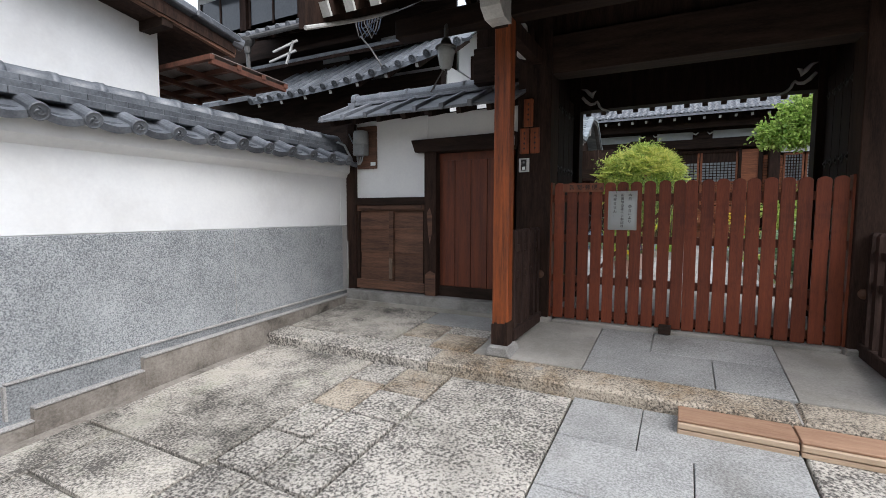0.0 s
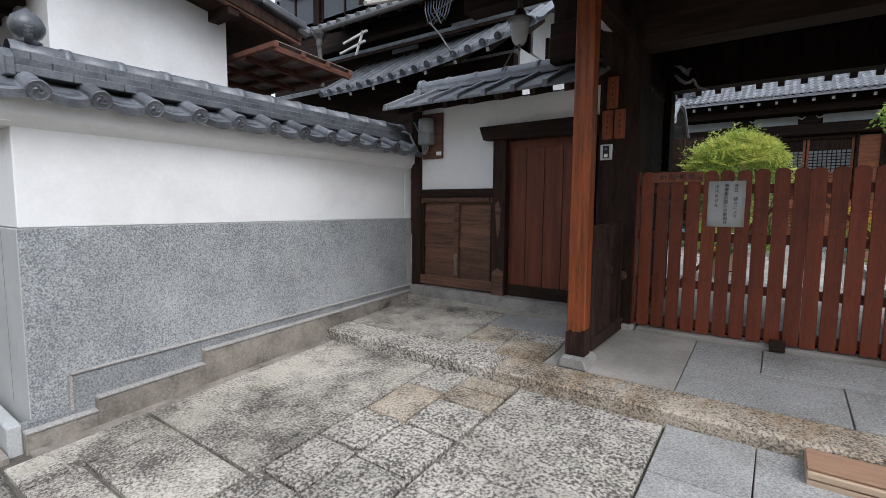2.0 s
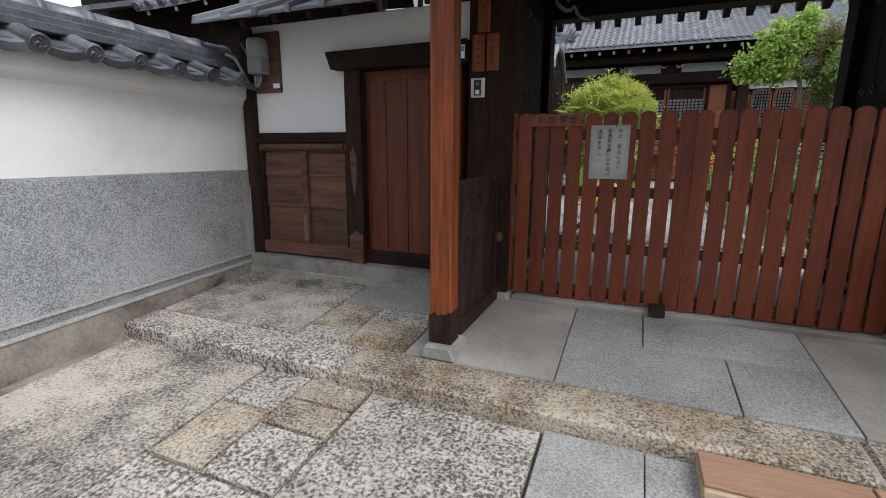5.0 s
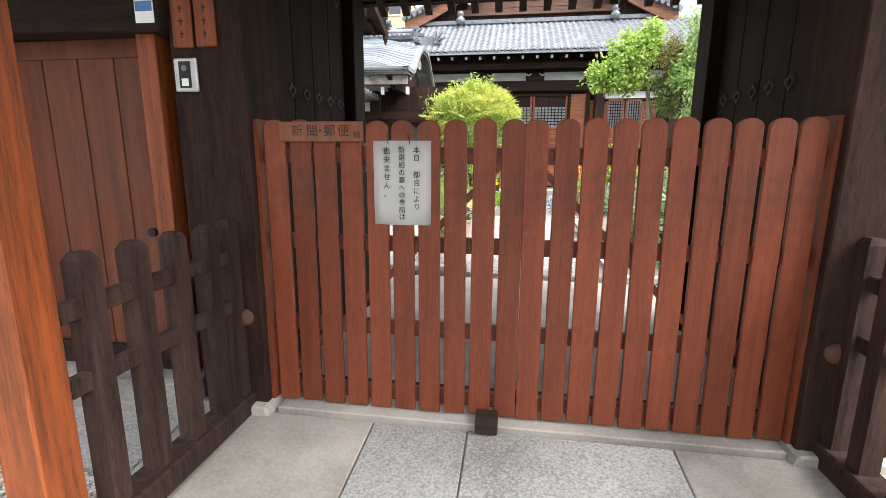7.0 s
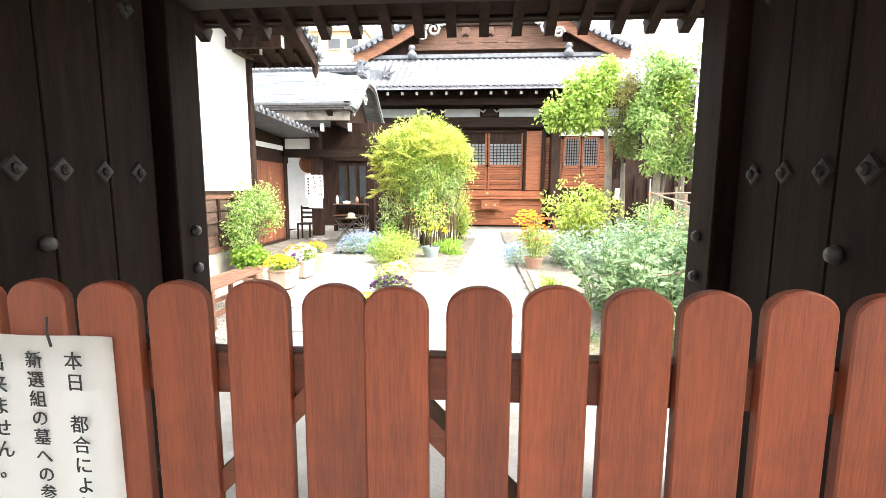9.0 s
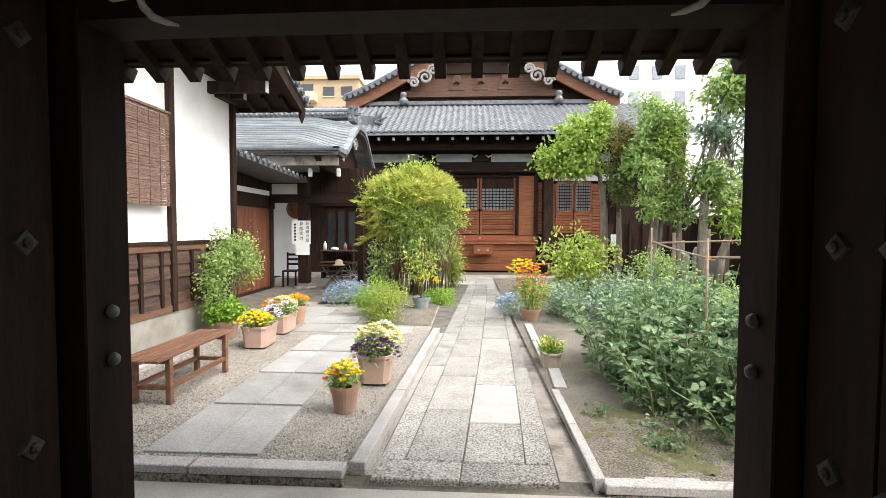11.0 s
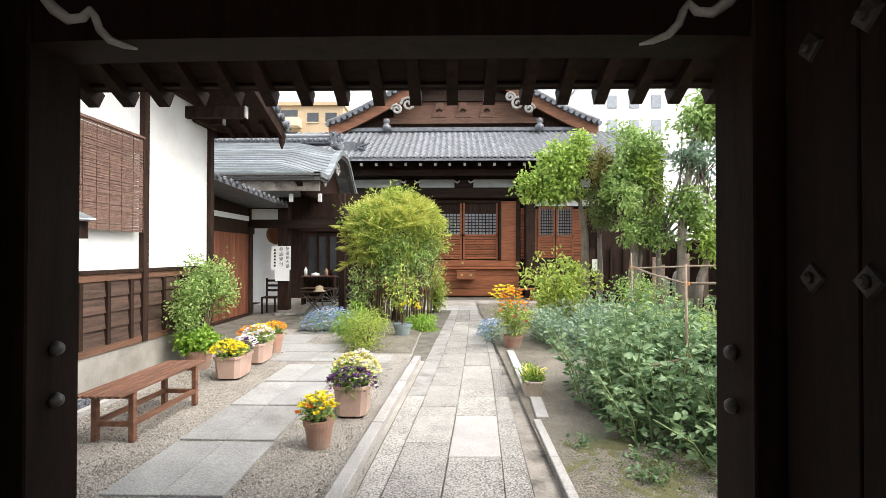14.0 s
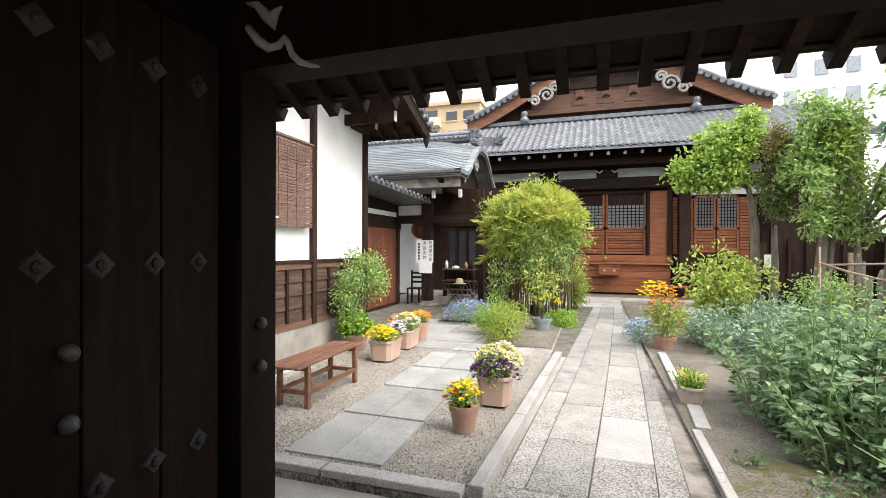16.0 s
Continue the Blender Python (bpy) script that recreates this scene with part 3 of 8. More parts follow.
# ---- boundary wall ----
def build_boundary_wall():
    w = thing("wall_west", "white plaster wall with grey roughcast base and tiled coping", "wall", kind="structure")
    bm = bmesh.new()
    box(bm, -4.03, -3.70, 1.05, 4.585, -0.3, 1.12)
    part("roughcast_base", bm, ROUGHCAST, w, "grey pebbledash lower wall", bevel=0.006)
    bm = bmesh.new()
    box(bm, -9.5, -3.706, 1.046, 1.37, -0.3, 1.118)
    part("return_base", bm, PALECAST, w, "pale cement lower wall along the lane", bevel=0.004)
    for x in (-4.05, -4.5, -5.3):
        bm = bmesh.new()
        box(bm, x - 0.002, x + 0.002, 1.0445, 1.05, 0.0, 1.1)
        part("render_joint", bm, OLDCEMENT, w)
    bm = bmesh.new()
    extrude(bm, [(-9.5, 1.054), (-3.704, 1.054), (-3.704, 4.585), (-4.026, 4.585), (-4.026, 1.366), (-9.5, 1.366)], "z", 1.12, 1.76)
    part("plaster", bm, PLASTER, w, "white plastered upper wall", bevel=0.008)
    bm = bmesh.new()
    extrude(bm, [(-4.06, 1.70), (-4.02, 1.70), (-3.70, 1.70), (-3.665, 1.725), (-3.62, 1.76), (-3.61, 1.88), (-4.12, 1.88), (-4.12, 1.75)], "y", 0.96, 4.585)
    extrude(bm, [(0.955, 1.76), (1.0, 1.722), (1.40, 1.722), (1.46, 1.88), (0.955, 1.88)], "x", -9.5, -4.06)
    extrude(bm, [(0.955, 1.76), (1.0, 1.722), (1.052, 1.722), (1.052, 1.88), (0.955, 1.88)], "x", -4.06, -3.66)
    part("cornice", bm, PLASTER, w, "curved plaster cornice below the tiles")
    # stepped plinth
    bm = bmesh.new()
    box(bm, -3.72, -3.672, 1.0, 1.24, -0.3, -0.02)
    hexa(bm, [(-3.72, 1.24, -0.3), (-3.672, 1.24, -0.3), (-3.672, 4.58, -0.3), (-3.72, 4.58, -0.3)], [(-3.72, 1.24, 0.20), (-3.672, 1.24, 0.20), (-3.672, 4.58, 0.325), (-3.72, 4.58, 0.325)])
    part("plinth_band", bm, ROUGHDARK, w, bevel=0.004)
    bm = bmesh.new()
    box(bm, -9.5, -3.672, 0.93, 1.0, -0.4, -0.02)
    part("lane_plinth", bm, PALECAST, w, "pale cement plinth along the lane", bevel=0.006)
    bm = bmesh.new()
    for y0, y1, z0, z1 in ((1.0, 1.36, -0.075, -0.06), (1.36, 2.05, 0.02, 0.055), (2.05, 4.58, 0.155, 0.27)):
        hexa(bm, [(-3.70, y0, -0.3), (-3.62, y0, -0.3), (-3.62, y1, -0.3), (-3.70, y1, -0.3)], [(-3.70, y0, z0), (-3.62, y0, z0), (-3.62, y1, z1), (-3.70, y1, z1)])
    part("stepped_plinth", bm, OLDCEMENT, w, "stepped cement plinth with chipped edge", bevel=0.005)
    for y0, y1, z0, z1, x0, x1 in ((1.24, 4.58, 0.203, 0.328, -3.70, -3.662), (1.0, 1.36, -0.073, -0.058, -3.70, -3.612), (1.36, 2.05, 0.022, 0.057, -3.70, -3.612), (2.05, 4.58, 0.157, 0.272, -3.70, -3.612)):
        bm = bmesh.new()
        hexa(bm, [(x0, y0, z0), (x1, y0, z0), (x1, y1, z1), (x0, y1, z1)], [(x0, y0, z0 + 0.014), (x1, y0, z0 + 0.014), (x1, y1, z1 + 0.014), (x0, y1, z1 + 0.014)])
        part("plinth_edge", bm, PATHPALE, w, "pale worn plinth edge", bevel=0.003)
    for y, z0, z1 in ((1.24, -0.02, 0.2), ):
        bm = bmesh.new()
        box(bm, -3.70, -3.664, y - 0.008, y + 0.008, z0, z1)
        part("plinth_edge", bm, PATHPALE, w)
    for y in (2.95, 3.95):
        bm = bmesh.new()
        box(bm, -3.702, -3.6985, y - 0.003, y + 0.003, 0.3, 1.12)
        part("crack_filler", bm, PATHPALE, w, "thin pale hairline repair")
    bm = bmesh.new()
    box(bm, -3.71, -3.698, 4.47, 4.586, 1.125, 1.70)
    part("end_strip", bm, PLASTER, w, "clean pale strip of plaster at the wall end")
    bm = bmesh.new()
    box(bm, -3.71, -3.697, 4.50, 4.586, 0.33, 1.118)
    part("end_strip", bm, PATHPALE, w, "pale cement strip at the wall end")
    # coping tiles
    roll = mesh_of(roll_tile(0.29, 0.052), TILE)
    pan = mesh_of(pan_tile(0.30, 0.26), TILE)
    tilt = 22
    for k in range(13):
        y = 0.85 + 0.295 * k + 0.29
        if k < 12:
            lay("cover_tile", roll, Matrix.Translation((-3.78, y, 2.0)) @ pose(0, 0, 0, 0, 0, 90) @ pose(0, 0, 0, tilt, 0, 0), w)
        lay("pan_tile", pan, Matrix.Translation((-3.78, y - 0.1475, 2.0)) @ pose(0, 0, 0, 0, 0, 90) @ pose(0, 0, 0, tilt, 0, 0), w)
        if k < 12:
            lay("cover_tile", roll, Matrix.Translation((-3.96, y, 2.0)) @ pose(0, 0, 0, 0, 0, -90) @ pose(0, 0, 0, tilt, 0, 0), w)
    bm = bmesh.new()
    extrude(bm, [(-3.57, 1.875), (-3.57, 1.905), (-3.80, 2.0), (-3.94, 2.0), (-4.17, 1.905), (-4.17, 1.875)], "y", 0.92, 4.58)
    part("tile_bed", bm, TILE, w)
    for i, (hw, z) in enumerate(((0.20, 1.995), (0.165, 2.045), (0.13, 2.095))):
        bm = bmesh.new()
        cuts = [1.09] + [1.09 + 0.268 * (s + 1) - 0.09 * i for s in range(12)] + [4.58]
        for c0, c1 in zip(cuts, cuts[1:]):
            box(bm, -3.87 - hw, -3.87 + hw, c0, c1 - 0.0015, z, z + 0.049)
        part("ridge_course", bm, TILE, w, bevel=0.004)
    cap = mesh_of(ridge_tile(0.30, 0.085), TILE, True)
    for s in range(12):
        lay("ridge_tile", cap, pose(-3.87, 1.10 + s * 0.29, 2.135), w)
    bm = bmesh.new()
    extrude(bm, [(-4.06, 1.98), (-3.68, 1.98), (-3.70, 2.09), (-3.76, 2.14), (-3.87, 2.17), (-3.98, 2.14), (-4.04, 2.09)], "y", 1.05, 1.10)
    part("end_tile", bm, TILE, w, bevel=0.008)
    bm = bmesh.new()
    lathe(bm, [(0.05, 2.20), (0.07, 2.225), (0.042, 2.24), (0.07, 2.26), (0.088, 2.295), (0.09, 2.325), (0.074, 2.365), (0.04, 2.395), (0.01, 2.42)], 20, c=(-3.87, 1.20, 0))
    for s in (-1, 1):
        for k in range(3):
            bar(bm, (-3.87 + s * 0.06, 1.19, 2.215 + k * 0.006), (-3.87 + s * (0.10 + 0.01 * k), 1.18, 2.25 + k * 0.02), 0.04, 0.012)
    part("finial", bm, TILE, w, "jewel-shaped tile finial", smooth=True)
    # coping of the return along the lane
    bm = bmesh.new()
    extrude(bm, [(0.92, 1.875), (0.92, 1.905), (1.14, 2.0), (1.28, 2.0), (1.50, 1.905), (1.50, 1.875)], "x", -9.5, -4.17)
    part("tile_bed", bm, TILE, w)
    bm = bmesh.new()
    box(bm, -9.5, -4.0, 1.10, 1.32, 2.0, 2.15)
    part("ridge_course", bm, TILE, w, bevel=0.004)
    bm = bmesh.new()
    tube(bm, [(-4.17, 1.0, 2.03), (-4.17, 0.93, 2.03)], 0.092, 18)
    tube(bm, [(-4.17, 0.93, 2.03), (-4.17, 0.92, 2.03)], 0.062, 18)
    part("end_disc", bm, TILE, w)
    for k in range(18):
        lay("cover_tile", roll, Matrix.Translation((-4.3 - 0.295 * k, 1.15, 2.0)) @ pose(0, 0, 0, tilt, 0, 0), w)


# ---- side bay with the small door ----
def build_side_bay():
    w = thing("wall_north", "white plaster bay with dark posts and board wainscot", "wall", kind="structure")
    def p(name, boxes, m, label="", bevel=0.004):
        bm = bmesh.new()
        for b in boxes:
            box(bm, *b)
        return part(name, bm, m, w, label, bevel=bevel)
    p("plaster_panel", [(-3.56, -2.56, 4.60, 4.70, 1.45, 2.36), (-2.56, -1.5, 4.60, 4.70, 2.06, 2.36)], PLASTER, "white plaster panel")
    p("corner_post", [(-3.66, -3.54, 4.555, 4.72, 0.34, 2.34)], DARK)
    p("door_post", [(-2.57, -2.42, 4.54, 4.72, 0.34, 2.0)], DARK, "weathered dark post")
    p("door_jamb", [(-1.66, -1.57, 4.55, 4.72, 0.34, 1.95)], ORANGE, "orange-brown door jamb")
    bm = bmesh.new()
    extrude(bm, [(-2.72, 2.08), (-2.67, 1.945), (-1.5, 1.925), (-1.5, 2.09)], "y", 4.50, 4.72)
    part("lintel", bm, DARKH, w, "dark flared lintel beam", bevel=0.006)
    p("rail", [(-3.54, -2.57, 4.55, 4.66, 1.37, 1.455)], DARKH)
    p("rail", [(-3.54, -2.57, 4.565, 4.66, 0.36, 0.47)], PLANK)
    for z0, z1, x0, x1 in ((1.08, 1.30, -3.50, -3.07), (0.80, 1.08, -3.50, -3.07), (0.47, 0.80, -3.50, -3.07), (1.08, 1.30, -3.01, -2.61), (0.80, 1.08, -3.01, -2.61), (0.47, 0.80, -3.01, -2.61)):
        bm = bmesh.new()
        hexa(bm, [(x0, 4.60, z0), (x1, 4.60, z0), (x1, 4.66, z0), (x0, 4.66, z0)], [(x0, 4.618, z1), (x1, 4.618, z1), (x1, 4.66, z1), (x0, 4.66, z1)])
        part("board", bm, PLANK, w)
    p("batten", [(-3.07, -3.01, 4.572, 4.66, 0.47, 1.30)], PLANK)
    p("batten", [(-3.065, -3.02, 4.560, 4.57, 0.50, 0.74)], mat("bare_wood", (0.24, 0.18, 0.14), (0.12, 0.085, 0.06), 0.8, 5, 40, 0.3, stretch=(5, 5, 0.5)), "worn pale patch of wood")
    p("rail", [(-3.54, -2.57, 4.58, 4.66, 1.30, 1.37)], PLANK)
    p("batten", [(-3.54, -3.50, 4.575, 4.66, 0.47, 1.30), (-2.61, -2.57, 4.575, 4.66, 0.47, 1.30)], DARK)
    bm = bmesh.new()
    extrude(bm, [(-2.535, 1.28), (-2.50, 1.33), (-2.47, 1.24), (-2.475, 1.05), (-2.50, 0.93), (-2.52, 1.04)], "y", 4.5365, 4.541)
    part("worn_patch", bm, PLANK, w, "bare worn patch of wood")
    bm = bmesh.new()
    extrude(bm, [(-2.56, 0.345), (-2.43, 0.345), (-2.43, 0.60), (-2.50, 0.63), (-2.56, 0.58)], "y", 4.534, 4.541)
    part("repair_board", bm, PLANK, w, "brown board patched over the post foot")
    p("rail", [(-3.50, -2.62, 4.562, 4.60, 1.315, 1.362)], PLANK)
    p("stone_sill", [(-3.62, -1.5, 4.46, 4.72, 0.20, 0.345)], STONE, "pale granite sill", 0.008)
    p("stone_sill", [(-3.62, -1.5, 4.44, 4.50, 0.16, 0.235)], CEMENT)
    p("back_board", [(-3.6, -1.5, 4.72, 4.76, 0.2, 2.4)], DARK)

    d = thing("door_1", "closed red-brown plank side door", "door", kind="structure")
    for i in range(4):
        x0 = -2.42 + 0.19 * i
        bm = bmesh.new()
        box(bm, x0 + 0.003, x0 + 0.187, 4.625, 4.66, 0.46, 1.85)
        part("plank", bm, REDDARK, d, bevel=0.002)
    bm = bmesh.new()
    box(bm, -2.42, -1.66, 4.62, 4.66, 1.85, 1.93)
    part("top_rail", bm, REDDARK, d)
    bm = bmesh.new()
    box(bm, -2.42, -1.66, 4.60, 4.66, 0.345, 0.46)
    part("bottom_rail", bm, DARKH, d)
    bm = bmesh.new()
    tube(bm, [(-1.74, 4.62, 1.05), (-1.74, 4.605, 1.05)], 0.022, 14)
    part("door_pull", bm, mat("iron", (0.04, 0.04, 0.04), None, 0.5, 10, 60, 0.1, metal=0.8), d)

    r = thing("side_roof", "small slate-grey roof over the side door", "roof", kind="structure")
    # lighter tile colour stands in for sky sheen on this slope
    bm = bmesh.new()
    hexa(bm, [(-3.78, 4.18, 2.305), (-1.42, 4.18, 2.305), (-1.42, 4.80, 2.57), (-3.78, 4.80, 2.57)], [(-3.78, 4.18, 2.335), (-1.42, 4.18, 2.335), (-1.42, 4.80, 2.61), (-3.78, 4.80, 2.61)])
    part("roof_slab", bm, HALLTILE, r, bevel=0.006)
    for i in range(8):
        x = -3.72 + 0.31 * i
        bm = bmesh.new()
        bar(bm, (x, 4.165, 2.345), (x, 4.74, 2.60), 0.045, 0.04)
        bar(bm, (x, 4.175, 2.355), (x, 4.175, 2.305), 0.05, 0.03, (0, 1, 0))
        part("batten", bm, HALLTILE, r, bevel=0.004)
    for z, hw in ((2.585, 0.10), (2.625, 0.085)):
        bm = bmesh.new()
        box(bm, -3.64, -1.42, 4.80 - hw, 4.80 + hw, z, z + 0.037)
        part("ridge_course", bm, HALLTILE, r, bevel=0.004)
    cap = mesh_of(ridge_tile(0.38, 0.075), HALLTILE, True)
    for s in range(6):
        lay("ridge_tile", cap, pose(-3.66 + 0.37 * s, 4.80, 2.655, 0, 0, -90), r)
    bm = bmesh.new()
    tube(bm, [(-3.66, 4.80, 2.67), (-3.72, 4.80, 2.67)], 0.085, 14)
    tube(bm, [(-3.68, 4.72, 2.56), (-3.75, 4.70, 2.54)], 0.05, 10)
    box(bm, -3.72, -3.64, 4.66, 4.94, 2.48, 2.62)
    part("end_tile", bm, HALLTILE, r, bevel=0.004)
    bm = bmesh.new()
    for i in range(7):
        bar(bm, (-3.6 + 0.32 * i, 4.22, 2.285), (-3.6 + 0.32 * i, 4.62, 2.40), 0.05, 0.06)
    part("soffit", bm, DARKH, r)


def build_meter():
    t = thing("electric_meter", "grey electricity meter on a brown board", "meter")
    bm = bmesh.new()
    box(bm, -3.52, -3.24, 4.575, 4.60, 1.80, 2.30)
    part("board", bm, PLANK, t, "brown mounting board", bevel=0.003)
    GREY = mat("grey_plastic", (0.30, 0.31, 0.31), (0.22, 0.23, 0.23), 0.5, 8, 60, 0.05)
    bm = bmesh.new()
    box(bm, -3.50, -3.34, 4.46, 4.575, 1.95, 2.10)
    part("terminal_box", bm, GREY, t, bevel=0.012)
    bm = bmesh.new()
    lathe(bm, [(0.085, 2.08), (0.09, 2.09), (0.09, 2.20), (0.08, 2.235), (0.04, 2.245)], 18, c=(-3.42, 4.52, 0))
    part("meter_case", bm, GREY, t, smooth=True)
    for dx in (-0.03, 0.0, 0.03):
        bm = bmesh.new()
        tube(bm, [(-3.42 + dx, 4.52, 1.96), (-3.43 + dx, 4.51, 1.89), (-3.45 + dx * 0.4, 4.52, 1.85), (-3.49, 4.55, 1.87), (-3.52, 4.55, 2.05), (-3.60, 4.52, 2.22)], 0.009, 6)
        part("cable", bm, GREY, t, smooth=True)
    bm = bmesh.new()
    box(bm, -3.32, -3.25, 4.570, 4.574, 1.835, 1.875)
    part("plate", bm, PAPER, t, "small white number plate")
    bm = bmesh.new()
    tube(bm, [(-3.9, 4.5, 2.06), (-3.72, 4.47, 2.12), (-3.62, 4.46, 2.08), (-3.57, 4.5, 1.95), (-3.55, 4.54, 1.86)], 0.014, 8)
    part("conduit", bm, GREY, t, smooth=True)


# ---- gate ----
def build_gate():
    g = thing("gate", "dark timber temple gate with a tiled roof", "gate", kind="structure")
    def p(name, boxes, m, label="", bevel=0.006):
        bm = bmesh.new()
        for b in boxes:
            box(bm, *b)
        return part(name, bm, m, g, label, bevel=bevel)
    for s in (-1, 1):
        a, b = sorted((s * 1.238, s * 1.37))
        p("front_pillar", [(a, b, 3.555, 3.675, 0.36, 2.9)], ORANGE, "orange-brown weathered pillar")
        bm = bmesh.new()
        for q in range(6):
            xa, xb = a - 0.004 + (b - a + 0.008) * q / 6, a - 0.004 + (b - a + 0.008) * (q + 1) / 6
            box(bm, xa, xb, 3.551, 3.679, 0.19, 0.36 + random.uniform(-0.02, 0.035))
        part("pillar_foot", bm, DARK, g, "dark rotted pillar foot")
        bm = bmesh.new()
        extrude(bm, [(a - 0.05, 0.10), (b + 0.05, 0.10), (b + 0.03, 0.16), (b + 0.01, 0.19), (a - 0.01, 0.19), (a - 0.03, 0.16)], "y", 3.50, 3.76)
        part("pillar_stone", bm, STONE, g, bevel=0.012)
        a, b = sorted((s * 1.165, s * 1.50))
        p("main_post", [(a, b, 4.55, 4.86, 0.22, 3.4)], DARK)
        bm = bmesh.new()
        extrude(bm, [(a - 0.04, 0.15), (b + 0.04, 0.15), (b + 0.01, 0.24), (a - 0.01, 0.24)], "y", 4.50, 4.9)
        part("post_stone", bm, CEMENT, g, bevel=0.01)
        a, b = sorted((s * 1.17, s * 1.44))
        p("rear_post", [(a, b, 5.98, 6.2, 0.2, 3.2)], DIMWOOD)
        for z in (1.32, 1.50):
            bm = bmesh.new()
            lathe(bm, [(0.024, 0), (0.027, 0.006), (0.02, 0.022), (0.006, 0.03)], 12)
            ob = part("boss", bm, IRON, g, smooth=True)
            ob.matrix_basis = pose(s * 1.168, 6.09, z, 0, -90 * s, 0)
        a, b = sorted((s * 1.50, s * 3.4))
        if s > 0:
            p("side_panel", [(a, b, 4.62, 4.70, 0.2, 2.9)], DARK, "dark board wall beside the gate")
        a, b = sorted((s * 1.30, s * 1.36))
        p("inner_side_wall", [(a, b, 4.86, 5.98, 0.2, 3.2)], DIMWOOD)
        # tie beams from front pillar to main post
        a, b = sorted((s * 1.26, s * 1.37))
        p("tie_beam", [(a, b, 3.55, 4.6, 2.72, 2.86)], DARK)
        bm = bmesh.new()
        extrude(bm, [(3.26, 2.98), (3.31, 2.80), (3.40, 2.74), (3.56, 2.74), (3.56, 2.98)], "x", a - 0.024, b + 0.024)
        part("bracket_end", bm, WHITEWASH, g, "white-painted carved bracket end")
        bm = bmesh.new()
        x0 = s * 1.40
        extrude(bm, [(x0 - 0.06, 2.76), (x0 + 0.07, 2.72), (x0 + 0.055, 2.84), (x0 + 0.02, 3.06), (x0 - 0.05, 3.06)], "y", 4.36, 4.43)
        part("beam_end", bm, WHITEWASH, g, "white-painted carved beam end", bevel=0.006)
        p("beam_nose", [(x0 - 0.06, x0 + 0.06, 4.43, 4.6, 2.76, 3.06)], DARK)
    p("front_lintel", [(-2.0, 2.0, 4.58, 4.84, 2.62, 2.98)], DARKH)
    p("front_purlin", [(-2.3, 2.3, 3.55, 3.72, 2.80, 2.96)], DARKH)
    p("ridge_wall", [(-2.0, 2.0, 4.66, 4.76, 2.98, 3.8)], DARK)
    p("threshold_rail", [(-1.165, 1.165, 4.78, 4.84, 0.21, 0.26)], DARKH)
    # rear rainbow beam with white incised curls
    bm = bmesh.new()
    low = [(1.17 * math.cos(math.pi * k / 14), 2.53 + 0.012 * math.sin(math.pi * k / 14)) for k in range(15)]
    extrude(bm, [(1.17, 2.95)] + low + [(-1.17, 2.95)], "y", 6.0, 6.18)
    part("rainbow_beam", bm, DIMWOOD, g, "curved rear beam with white carved curls", bevel=0.0)
    p("rear_purlin", [(-2.3, 2.3, 6.02, 6.2, 2.96, 3.12)], DARKH)
    for s in (-1, 1):
        for pts, rr in (([(1.15, 2.80), (1.10, 2.74), (1.05, 2.705), (1.0, 2.71), (0.975, 2.735), (0.96, 2.71), (0.945, 2.67), (0.91, 2.635), (0.86, 2.615), (0.82, 2.605)], [0.016, 0.02, 0.018, 0.016, 0.014, 0.014, 0.014, 0.013, 0.01, 0.004]),
                        ([(1.16, 2.90), (1.11, 2.885), (1.06, 2.83), (1.03, 2.80), (1.02, 2.84), (0.99, 2.86)], [0.004, 0.016, 0.024, 0.03, 0.018, 0.004])):
            bm = bmesh.new()
            tube(bm, [(s * x, 5.996, z - 0.10) for x, z in pts], rr, 6)
            part("carved_curl", bm, WHITEWASH, g, "white-painted carved curl", smooth=True)
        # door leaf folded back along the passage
        leaf = part("door_leaf", leaf_mesh(s), DIMWOOD, g, "open door leaf with iron bosses", bevel=0.0)
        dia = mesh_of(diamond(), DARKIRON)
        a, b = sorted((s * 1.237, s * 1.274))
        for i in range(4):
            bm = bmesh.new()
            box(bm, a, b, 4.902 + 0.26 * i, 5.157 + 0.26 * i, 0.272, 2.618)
            part("board", bm, DIMWOOD, leaf, bevel=0.004)
        for y in (5.12, 5.30, 5.47, 5.65, 5.83):
            for z in (1.765, 1.10, 0.45, 2.42):
                ob = new("stud", dia)
                ob.parent = leaf
                ob.matrix_basis = pose(s * 1.236, y, z, 0, -90 * s, 0)
        for y in (5.38,):
            for z in (1.32, 1.52):
                bm = bmesh.new()
                lathe(bm, [(0.026, 0), (0.029, 0.006), (0.022, 0.024), (0.006, 0.032)], 12)
                ob = part("boss", bm, IRON, leaf, smooth=True)
                ob.matrix_basis = pose(s * 1.236, y, z, 0, -90 * s, 0)
        bm = bmesh.new()
        lathe(bm, [(0.04, 0), (0.042, 0.006), (0.03, 0.018), (0.01, 0.024)], 14)
        ob = part("boss", bm, mat("bare_knob", (0.12, 0.06, 0.035), None, 0.7), g, "bare wooden peg head", smooth=True)
        ob.matrix_basis = pose(s * 1.245, 4.55, 0.67, 90, 0, 0)
    # roof
    def slope_z(y):
        return 3.98 - 0.60 * abs(y - 4.95) + 0.022 * (y - 4.95) ** 2
    tips = []
